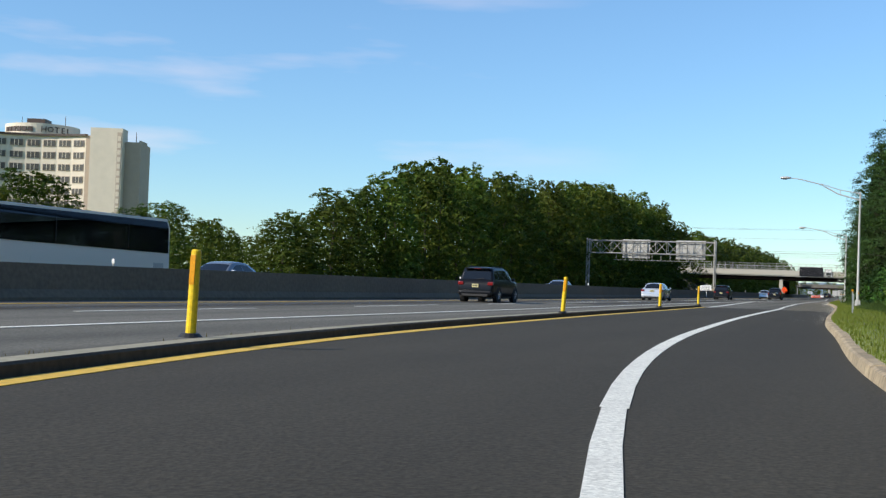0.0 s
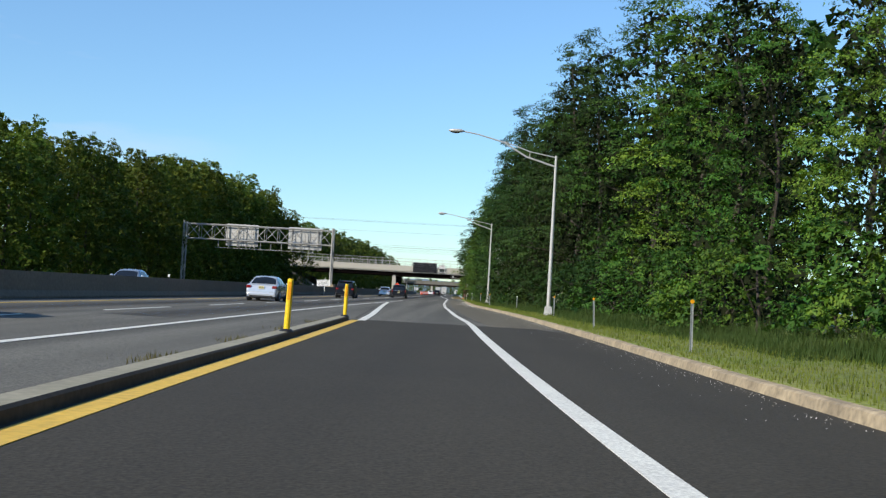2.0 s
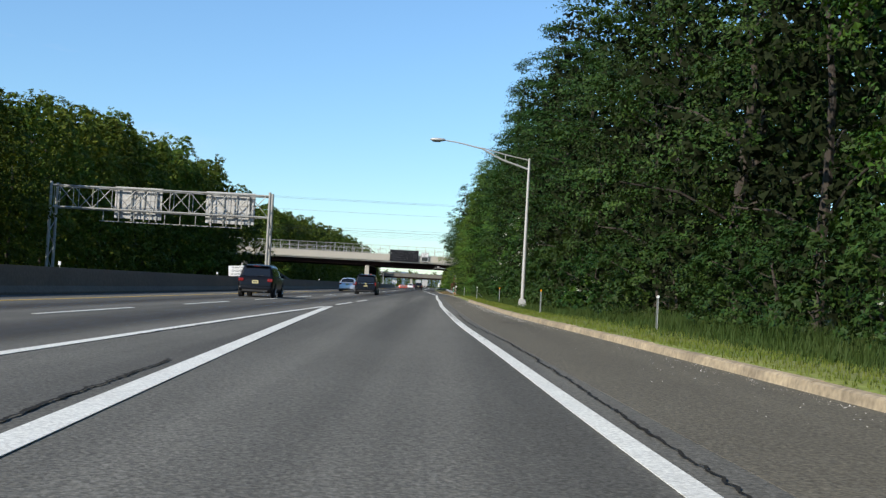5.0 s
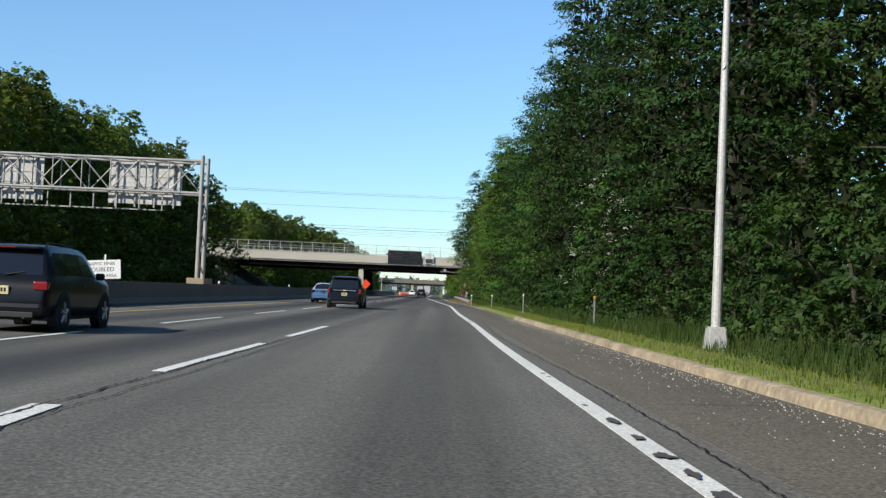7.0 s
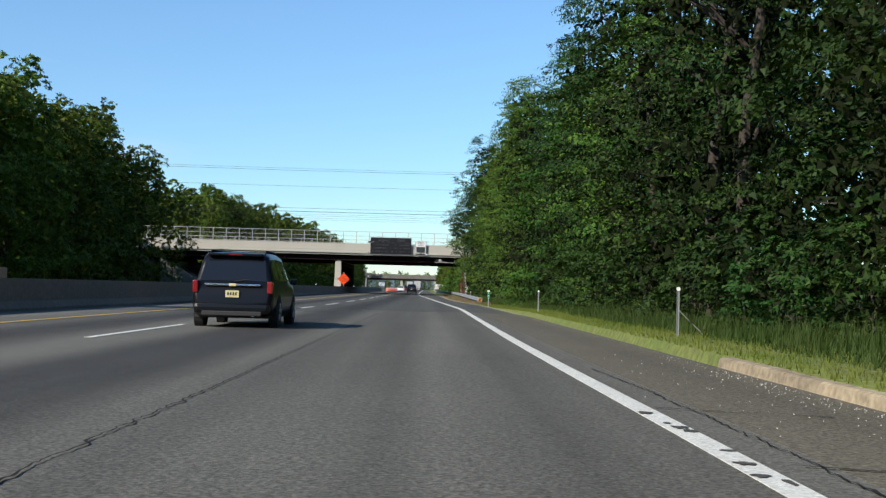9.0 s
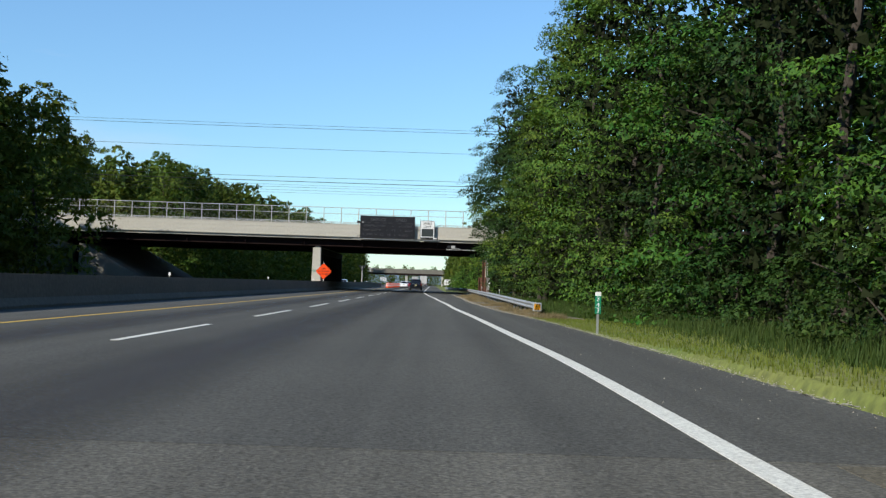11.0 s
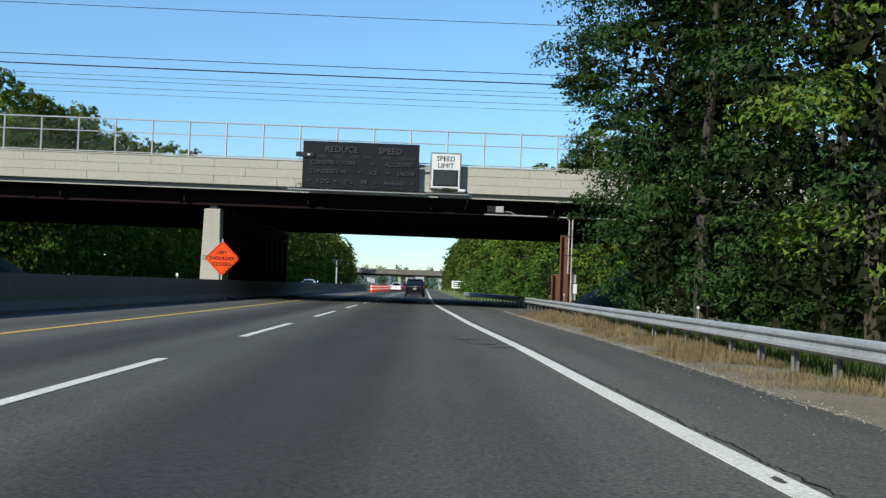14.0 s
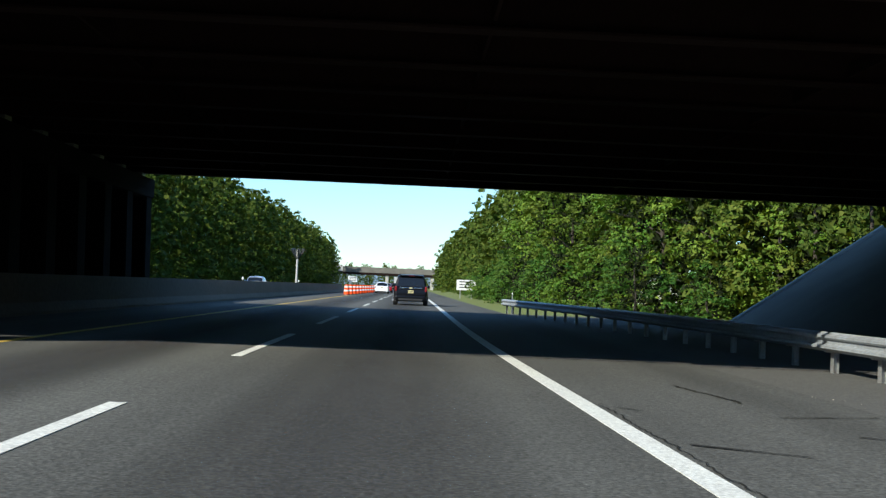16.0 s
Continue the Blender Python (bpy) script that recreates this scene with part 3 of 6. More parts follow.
def bank(x0, x1, name):
    """Earth bank that carries the crossing road."""
    bm = bmesh.new()
    xs = span(x0, x1, 3.0)
    ys = [314.0, 319.0, 324.0, 329.9, 362.1, 368.0, 373.0, 378.0]
    zs = [-0.4, 1.9, 4.1, 6.15, 6.15, 4.1, 1.9, -0.4]
    d = 1 if x1 > 0 else -1
    rows = []
    for i, x in enumerate(xs):
        inner = (i if d > 0 else len(xs) - 1 - i)
        k = min(1.0, 0.72 + 0.14 * inner)
        rows.append([bm.verts.new((x, y, -0.4 + (z + 0.4) * k + 0.12 * math.sin(x * 1.3 + y))) for y, z in zip(ys, zs)])
    for a, b in zip(rows, rows[1:]):
        for j in range(len(ys) - 1):
            bm.faces.new((a[j], b[j], b[j + 1], a[j + 1]))
    bm.faces.new(rows[0])
    bm.faces.new(rows[-1][::-1])
    ob = part(name, bm, EARTH)
    return tagged(ob, "weedy earth bank that carries the crossing road", "embankment", kind="structure")


bank(11.2, 90.0, "ground_bank")
bank(-125.0, -46.6, "ground_bank")


def letters(text, size, parent, at, material, depth=0.006, align="CENTER", name="lettering"):
    """Raised letters, upright in the xz plane and read from -y."""
    cu = bpy.data.curves.new(name, "FONT")
    cu.body, cu.size, cu.extrude, cu.align_x, cu.align_y = text, size, depth, align, "CENTER"
    cu.resolution_u = 2
    tmp = bpy.data.objects.new(name, cu)
    scene.collection.objects.link(tmp)
    me = bpy.data.meshes.new_from_object(tmp)
    bpy.data.objects.remove(tmp)
    me.materials.clear()
    me.materials.append(material)
    ob = new(name, me)
    ob.matrix_world = Matrix.Translation(at) @ pose(0, 0, 0, 90, 0, 0)
    ob.parent = parent
    return ob


NEON = mat("grey_neon_tube", (0.085, 0.085, 0.09), 0.45, second=(0.05, 0.05, 0.054), scale=14, fine=60, mix=0.8)
SLATE = mat("dark_sign_face", (0.020, 0.021, 0.025), 0.8, spec=0.15, second=(0.010, 0.011, 0.014), scale=2.0, fine=25)
SCREEN = mat("dark_matrix_screen", (0.030, 0.034, 0.030), 0.3, second=(0.05, 0.055, 0.05), scale=9, fine=60, mix=0.8)


def message_sign():
    s = thing("message_sign", "large dark slate warning board hung on the overpass parapet", "road sign", at=pose(0, 0, 0))
    x0, x1, z0, z1, y = -14.27, -8.22, 5.97, 8.40, 329.70
    board = part("board", box(x0, x1, y, y + 0.22, z0, z1, 0.02), SLATE, s)
    w = x1 - x0
    rows = ((0.83, 0.46, ((0.33, "REDUCE"), (0.75, "SPEED"))), (0.545, 0.30, ((0.26, "CONSTRUCTION"), (0.60, "="), (0.83, "ACCIDENT"))),
            (0.355, 0.30, ((0.22, "CONGESTION"), (0.49, "="), (0.61, "ICE"), (0.74, "="), (0.89, "SNOW"))),
            (0.145, 0.32, ((0.06, "="), (0.18, "FOG"), (0.29, "="), (0.40, "1/2"), (0.54, "MI."), (0.635, "="), (0.79, "AHEAD"), (0.95, "="))))
    for fz, size, words in rows:
        for fx, word in words:
            letters(word, size, board, (x0 + w * fx, y - 0.03, z0 + (z1 - z0) * fz), NEON, 0.02)
    for fx in (0.16, 0.30, 0.45, 0.55, 0.72, 0.86, 0.93):
        part("slot", box(x0 + w * fx - 0.22, x0 + w * fx + 0.22, y - 0.012, y - 0.001, z0 + 1.60, z0 + 1.74), BLACK, board)
    part("side_lamp", box(x0 - 0.36, x0 + 0.6, y - 0.05, y - 0.002, z0 + 1.58, z0 + 1.84, 0.01), BLACK, s, "black lamp box with a small clear lens")
    part("lens", box(x0 + 0.24, x0 + 0.38, y - 0.075, y - 0.052, z0 + 1.66, z0 + 1.75, 0.01), WHITE, s)
    ledge = part("walkway", box(-14.95, -5.45, y - 0.28, y - 0.16, 5.80, 5.86, 0.01), STEEL, s, "narrow galvanised maintenance walkway")
    for x in np.arange(-14.4, -5.5, 1.45):
        part("bracket", tube((x, y - 0.2, 5.83), (x, 330.0, 5.70), 0.02, sides=6), STEEL, ledge)
        part("stud", tube((x, y - 0.2, 5.80), (x, y - 0.2, 5.97), 0.018, sides=6), STEEL, ledge)
    part("handrail", path_tube([(-14.95, y - 0.2, 5.83), (-14.95, y - 0.2, 6.65), (-14.62, y - 0.1, 6.30), (-14.62, y - 0.05, 5.9)], 0.018, 6), STEEL, ledge)
    part("cable", path_tube([(-14.3, y + 0.05, 6.15), (-14.48, y, 6.18), (-14.58, y - 0.02, 6.02), (-14.60, y - 0.05, 5.85)], 0.02, 6), BLACK, s)
    return s


def speed_sign():
    s = thing("speed_limit_sign", "white speed limit sign with a blank dark number screen", "road sign", at=pose(0, 0, 0))
    x0, x1, z0, z1, y = -7.60, -6.05, 6.16, 8.01, 329.66
    part("cabinet", box(x0 - 0.03, x1 + 0.03, y, y + 0.30, z0 - 0.03, z1 + 0.03, 0.03), BLACK, s)
    face = part("face", box(x0, x1, y - 0.012, y - 0.001, z0, z1, 0.004), WHITE, s)
    cx = (x0 + x1) / 2
    for z in (z0 + 0.03, z1 - 0.03):
        part("border", box(x0 + 0.05, x1 - 0.05, y - 0.017, y - 0.0125, z - 0.012, z + 0.012), BLACK, face)
    for x in (x0 + 0.03, x1 - 0.03):
        part("border", box(x - 0.012, x + 0.012, y - 0.017, y - 0.0125, z0 + 0.05, z1 - 0.05), BLACK, face)
    letters("SPEED", 0.36, face, (cx, y - 0.02, z1 - 0.30), BLACK)
    letters("LIMIT", 0.36, face, (cx, y - 0.02, z1 - 0.66), BLACK)
    part("screen", box(x0 + 0.17, x1 - 0.17, y - 0.03, y - 0.0125, z0 + 0.17, z0 + 0.94, 0.03), SCREEN, s, "dark unlit number screen")
    part("screen_frame", box(x0 + 0.13, x1 - 0.13, y - 0.022, y - 0.0125, z0 + 0.13, z0 + 0.98, 0.02), BLACK, s)
    part("floodlight", box(cx - 0.18, cx + 0.22, y - 0.42, y - 0.22, z0 - 0.14, z0 + 0.02, 0.03), BLACK, s)
    part("lamp_box", box(x1 - 0.1, x1 + 0.28, y - 0.35, y - 0.1, z0 - 0.16, z0 - 0.03, 0.03), WHITE, s)
    part("cable", path_tube([(x1 + 0.1, y - 0.1, z0), (x1 + 0.42, y - 0.05, z0 - 0.2), (x1 + 0.42, y, z0 - 0.62), (x1 + 0.3, y + 0.1, z0 - 1.0)], 0.025, 6), BLACK, s)
    part("side_arm", box(x0 - 0.7, x0 - 0.05, y + 0.1, y + 0.16, z0 + 0.98, z0 + 1.06), STEEL, s)
    part("base_plate", box(x0 - 0.2, x1 + 0.5, y - 0.3, y + 0.1, z0 - 0.33, z0 - 0.27, 0.01), STEEL, s)
    return s


message_sign()
speed_sign()


def conduit_run():
    c = thing("electric_conduit", "grey conduit and junction boxes along the overpass girder", "conduit", at=pose(0, 0, 0))
    y = 330.02
    part("junction_box", box(-4.12, -3.70, y - 0.02, y + 0.2, 5.05, 5.38, 0.02), POLE, c)
    part("junction_box", box(-4.55, -4.14, y, y + 0.2, 5.05, 5.38, 0.02), BLACK, c)
    part("conduit", tube((-4.7, y + 0.1, 4.93), (-1.4, y + 0.1, 4.93), 0.035, sides=8), POLE, c)
    part("conduit", path_tube([(-3.7, y + 0.08, 5.1), (-3.35, y + 0.08, 5.1), (-3.15, y + 0.08, 5.0), (-3.0, y + 0.1, 4.95)], 0.025, 6), POLE, c)
    part("conduit", tube((0.75, y + 0.1, 4.93), (6.0, y + 0.1, 4.93), 0.035, sides=8), POLE, c)
    part("conduit", path_tube([(-0.75, y + 0.1, 4.92), (-0.35, y + 0.1, 4.92), (-0.22, y + 0.1, 4.75), (-0.22, y + 0.1, 2.0)], 0.035, 8), POLE, c)
    part("conduit", path_tube([(0.2, y + 0.1, 4.98), (0.02, y + 0.1, 4.95), (-0.05, y + 0.1, 4.75), (-0.05, y + 0.1, 0.2)], 0.035, 8), POLE, c)
    for z in (3.9, 2.9):
        part("clip", box(-0.5, 0.0, y + 0.06, y + 0.15, z, z + 0.05), BLACK, c)
    return c


conduit_run()
RUST = mat("rusty_brown_steel", (0.16, 0.062, 0.036), 0.75, second=(0.085, 0.036, 0.024), scale=1.2, fine=14)


def sheet_post():
    s = thing("steel_post", "rusty brown steel pile post with stub piles beside it", "post", at=pose(0, 0, 0))
    for x, y, h in ((-0.42, 330.5, 4.0), (-0.02, 330.45, 2.05), (-0.80, 330.7, 1.95)):
        half = [(-0.19, -0.17), (-0.155, -0.17), (-0.155, -0.015), (0.155, -0.015), (0.155, -0.17), (0.19, -0.17)]
        ring_ = half + [(a, -b) for a, b in reversed(half)]
        bm = bmesh.new()
        lo = [bm.verts.new((x + a, y + b, -0.3)) for a, b in ring_]
        hi = [bm.verts.new((x + a, y + b, h)) for a, b in ring_]
        for i in range(12):
            bm.faces.new((lo[i], lo[(i + 1) % 12], hi[(i + 1) % 12], hi[i]))
        bm.faces.new(hi)
        bm.faces.new(lo[::-1])
        part("steel_section", bm, RUST, s)
    return s


def meter_box():
    m = thing("meter_cabinet", "white electric meter cabinet on a post under the overpass", "cabinet", at=pose(0, 0, 0))
    part("post", box(0.12, 0.20, 330.40, 330.48, -0.3, 1.95), POLE, m)
    part("cabinet", box(-0.02, 0.30, 330.20, 330.42, 0.95, 1.45, 0.02), WHITE, m)
    part("meter", tube((0.14, 330.24, 1.62), (0.14, 330.42, 1.62), 0.10, sides=14), POLE, m)
    part("box", box(0.02, 0.24, 330.22, 330.42, 1.5, 1.95, 0.02), POLE, m)
    part("lower_box", box(0.0, 0.24, 330.24, 330.42, 0.6, 0.92, 0.02), POLE, m)
    return m


sheet_post()
meter_box()
GREENS = mat("green_sign_face", (0.005, 0.20, 0.10), 0.5, second=(0.004, 0.16, 0.08), scale=5)
plate = thing("bridge_plate", "small green number plate on the pier column", "sign", at=pose(0, 0, 0))
part("plate", box(-19.45, -19.0, 330.82, 330.845, 2.05, 2.25, 0.004), GREENS, plate)
for x in (-19.36, -19.24, -19.12):
    part("bar", box(x - 0.03, x + 0.03, 330.812, 330.819, 2.1, 2.2), WHITE, plate)


def far_bridge():
    b = thing("overpass", "distant grey concrete overpass across the motorway", "bridge", at=pose(0, 0, 0))
    part("deck", box(-75, 45, 780, 792, 5.0, 5.9, 0.02), GIRDER, b)
    part("parapet", box(-75, 45, 779.8, 780.1, 5.85, 8.0, 0.02), PAVING, b)
    for x in (-18.9, -42, -1):
        part("column", box(x - 0.6, x + 0.6, 780.5, 791.5, -0.1, 5.0, 0.05), CONCRETE, b)
    part("sign_panel", box(-43.5, -36.5, 779.6, 779.75, 6.2, 8.6, 0.02), PANEL_BACK, b)
    return b


far_bridge()


# dusty ground below the overpass, and far wooded hills
DUST = mat("dusty_gravel", (0.19, 0.16, 0.115), 0.95, second=(0.11, 0.095, 0.065), scale=0.8, fine=14, bump=0.4, grit=0.3)
GRIT = mat("dark_gravelled_asphalt", (0.088, 0.085, 0.075), 0.95, second=(0.064, 0.062, 0.054), scale=0.5, fine=20, bump=0.4, grit=0.28)
tagged(part("ground_gravel", strip(lambda y: KERB(y) - 0.15, lambda y: 5.0, span(321.5, 372, 2.5), -0.3, -0.02), GRIT), "bare dark gravelled asphalt below the overpass", "ground", kind="structure")
tagged(part("ground_gravel", strip(lambda y: -1.7, lambda y: 4.9, span(321.6, 330.5, 1.5), -0.2, -0.014), DUST), "bare dusty gravel behind the guard rail", "ground", kind="structure")
tagged(part("ground_verge", strip(lambda y: KERB(y) - 0.15, lambda y: KERB(y) + 2.7, span(246, 321.4, 2.5), -0.4, -0.095), DUST), "dusty gravel verge under the guard rail", "ground", kind="structure")
# haze of distance is put into the pale blue hill colour
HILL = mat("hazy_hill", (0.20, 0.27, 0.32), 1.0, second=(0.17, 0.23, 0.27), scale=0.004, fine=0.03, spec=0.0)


def hills():
    bm = bmesh.new()
    rows = []
    for x in span(-1500, 1500, 25):
        h = 27 + 9 * noise.noise(Vector((x * 0.004, 2, 0))) + 4 * noise.noise(Vector((x * 0.02, 5, 0)))
        rows.append([bm.verts.new((x, 2450, -1)), bm.verts.new((x, 2600, h)), bm.verts.new((x, 2850, -1))])
    for a, b in zip(rows, rows[1:]):
        for i in range(2):
            bm.faces.new((a[i], b[i], b[i + 1], a[i + 1]))
    return tagged(part("backdrop_hills", bm, HILL), "wooded hills on the horizon, pale blue with painted haze", "hills", kind="structure")


hills()

# ---- roadside things ----
def lamp_post(x, y, top, head_x, head_z):
    l = thing("street_lamp", "tall tapered grey metal lamp post on the grass verge", "street lamp", "lamp posts", at=pose(x, y, 0))
    z0 = ground_z(x, y)
    bm = bmesh.new()
    lo = [bm.verts.new((a * 0.24, b * 0.24, z0 - 0.2)) for a, b in ((-1, -1), (1, -1), (1, 1), (-1, 1))]
    hi = [bm.verts.new((a * 0.17, b * 0.17, z0 + 0.46)) for a, b in ((-1, -1), (1, -1), (1, 1), (-1, 1))]
    for a in range(4):
        bm.faces.new((lo[a], lo[(a + 1) % 4], hi[(a + 1) % 4], hi[a]))
    bm.faces.new(hi)
    bmesh.ops.bevel(bm, geom=bm.edges[:], offset=0.03, segments=2, affect="EDGES")
    part("base", bm, POLE, l, "square cast metal base")
    part("pole", tube((0, 0, z0 + 0.44), (0, 0, top), 0.105, 0.062, 14), POLE, l)
    part("cap", tube((0, 0, top - 0.01), (0, 0, top + 0.05), 0.07, 0.03, 12), POLE, l)
    hx, hz = head_x - x, head_z
    low = [Vector((-0.05, 0, top - 0.52)), Vector((hx * 0.28, 0, top - 0.10)), Vector((hx * 0.5, 0, top + (hz - top) * 0.55)), Vector((hx * 0.75, 0, top + (hz - top) * 0.88)), Vector((hx * 0.9, 0, hz - 0.01))]
    part("lower_arm", path_tube(low, [0.05, 0.045, 0.04, 0.032, 0.03], 8), POLE, l)
    part("upper_arm", path_tube([(-0.04, 0, top - 0.05), (hx * 0.25, 0, top + 0.18), (hx * 0.5, 0, top + (hz - top) * 0.57 + 0.03)], [0.03, 0.028, 0.025], 8), POLE, l)
    part("strut", tube((hx * 0.25, 0, top - 0.13), (hx * 0.25, 0, top + 0.18), 0.02, sides=6), POLE, l)
    bm = bmesh.new()
    bmesh.ops.create_uvsphere(bm, u_segments=16, v_segments=8, radius=1.0)
    bmesh.ops.scale(bm, vec=(0.42, 0.17, 0.10), verts=bm.verts[:])
    bmesh.ops.translate(bm, vec=(hx * 0.9 - 0.30, 0, hz), verts=bm.verts[:])
    part("lamp_head", bm, POLE, l, "oval cobra lamp head")
    bm = bmesh.new()
    bmesh.ops.create_uvsphere(bm, u_segments=14, v_segments=6, radius=1.0)
    bmesh.ops.scale(bm, vec=(0.26, 0.13, 0.07), verts=bm.verts[:])
    bmesh.ops.translate(bm, vec=(hx * 0.9 - 0.36, 0, hz - 0.065), verts=bm.verts[:])
    part("lens", bm, SCREEN, l)
    return l


lamp_post(1.95, 89.0, 8.32, -3.45, 9.38)
lamp_post(0.27, 142.0, 7.90, -4.75, 8.68)


def lane_post(x, y, lean):
    p = thing("lane_post", "yellow flexible lane post with an amber reflector on the kerb", "bollard", "yellow lane posts", at=pose(x, y, 0.125, 0, lean, 0))
    part("post", tube((0, 0, 0.03), (0, 0, 1.02), 0.062, 0.058, 14), YELLOW, p)
    part("base", tube((0, 0, 0.0), (0, 0, 0.05), 0.15, 0.10, 14), BLACK, p, "black rubber base")
    bm = box(-0.035, 0.035, -0.066, -0.056, 0.62, 0.97, 0.004)
    part("reflector", bm, AMBER, p, "amber reflective strip")
    part("cap", tube((0, 0, 1.02), (0, 0, 1.035), 0.056, 0.04, 14), YELLOW, p)
    return p


for x, y, lean in ((-5.03, 12.45, 2.0), (-5.70, 33.2, 4.0), (-6.05, 52.2, 1.5), (-6.28, 66.6, 1.0)):
    lane_post(x, y, lean)


def marker(x, y, h, lean, amber=True):
    z = ground_z(x, y)
    m = thing("marker_post", "thin galvanised delineator post with a small reflector", "marker post", "delineators", at=pose(x, y, z, 0, lean, 0))
    bm = box(-0.024, 0.024, -0.004, 0.004, -0.2, h)
    box(-0.028, -0.020, -0.02, 0.004, -0.2, h - 0.001, bm=bm)
    box(0.020, 0.028, -0.02, 0.004, -0.2, h - 0.001, bm=bm)
    part("post", bm, STEEL, m)
    part("reflector", tube((0, -0.012, h - 0.02), (0, -0.026, h - 0.02), 0.042, sides=12), AMBER if amber else WHITE, m)
    return m


for x, y, h, lean, amber in ((1.95, 52.6, 1.02, -1, True), (1.85, 68.2, 0.98, -3, True), (2.0, 86.2, 0.98, 0, True), (1.5, 111.5, 0.9, 0, False),
                             (0.1, 129.6, 0.95, 0, True), (-0.1, 157.3, 1.0, 0, True), (-0.75, 180.0, 1.0, 0, False), (-1.2, 205.0, 0.9, 0, False), (-0.4, 300.0, 0.9, 1, False), (-0.75, 327.0, 1.0, 0, False), (-3.2, 379.4, 1.1, 0, False)):
    marker(x, y, h, lean, amber)
bent = thing("fallen_stake", "thin pale stake leaning in the grass", "stake", at=pose(-0.45, 180.3, ground_z(-0.4, 180.3)))
part("stake", path_tube([(-0.2, 0, 0.52), (0.0, 0, 0.32), (0.22, 0, 0.12), (0.34, 0.05, 0.0)], 0.014, 6), STEEL, bent)


def mile_post(x, y):
    z = ground_z(x, y)
    m = thing("mile_marker", "green mile marker plate on a thin steel post", "road sign", at=pose(x, y, z))
    part("post", box(-0.03, 0.03, 0.0, 0.012, -0.2, 1.0), STEEL, m)
    f = part("plate", box(-0.075, 0.075, -0.012, -0.001, 0.5, 0.95, 0.004), GREENS, m)
    part("white_top", box(-0.075, 0.075, -0.012, -0.001, 0.952, 1.05, 0.004), WHITE, m)
    for k, d in enumerate("343"):
        letters(d, 0.16, f, (0, -0.014, 0.87 - 0.145 * k), WHITE, 0.001)
    part("divider", box(-0.06, 0.06, -0.016, -0.0125, 0.645, 0.653), WHITE, f)
    return m


mile_post(-1.95, 229.8)


def guard_rail():
    g = thing("guard_rail", "weathered galvanised steel guard rail with a striped end", "guard rail", at=pose(0, 0, 0))
    x = line((240, -1.1), (252, -1.35), (262, -1.75), (285, -1.9), (330, -1.95), (342, -1.95), (356, -2.7), (368, -3.7), (374, -4.3), (400, -4.6))
    top = line((240, 0.36), (254, 0.38), (264, 0.48), (285, 0.57), (320, 0.62), (345, 0.65), (380, 0.66))
    w = [(0.0, 0.0), (-0.02, -0.025), (-0.075, -0.05), (-0.075, -0.09), (-0.01, -0.125), (-0.01, -0.185), (-0.075, -0.22), (-0.075, -0.26), (-0.02, -0.285), (0.0, -0.31)]
    prof = w + [(a + 0.006, b) for a, b in reversed(w)]
    beam = part("beam", sweep(prof, span(252.2, 373.6, 0.95), lambda y: (x(y), top(y))), RAIL_STEEL, g)
    post = None
    for y in np.arange(253.2, 373.5, 1.905):
        if post is None:
            bm = box(0.12, 0.125, -0.07, 0.07, -0.95, -0.012)
            box(0.205, 0.21, -0.07, 0.07, -0.95, -0.012, bm=bm)
            box(0.1249, 0.2051, -0.003, 0.003, -0.95, -0.013, bm=bm)
            box(0.008, 0.119, -0.06, 0.06, -0.33, -0.012, bm=bm)
            post = part("post", bm, STEEL, g)
        else:
            post = new("post", post.data)
            post.parent = g
        post.location = (x(y), float(y), top(y))
    y, xx, t = 252.1, x(252.1) - 0.12, top(252.1)
    end = part("end_plate", box(xx - 0.14, xx + 0.24, y - 0.05, y + 0.30, t - 0.36, t + 0.02, 0.03), RAIL_STEEL, g, "boxed steel rail end")
    face = part("stripe_panel", box(xx - 0.09, xx + 0.17, y - 0.062, y - 0.052, t - 0.30, t - 0.04), AMBER, end, "yellow panel with black diagonal stripes")
    for k in range(3):
        a = xx - 0.16 + 0.115 * k
        bm = bmesh.new()
        vs = [bm.verts.new((min(max(px, xx - 0.09), xx + 0.17), y - 0.0655, pz)) for px, pz in ((a - 0.03, t - 0.30), (a + 0.03, t - 0.30), (a + 0.24, t - 0.04), (a + 0.18, t - 0.04))]
        bm.faces.new(vs)
        bmesh.ops.solidify(bm, geom=bm.faces[:], thickness=0.003)
        part("stripe", bm, BLACK, face)
    return g


guard_rail()


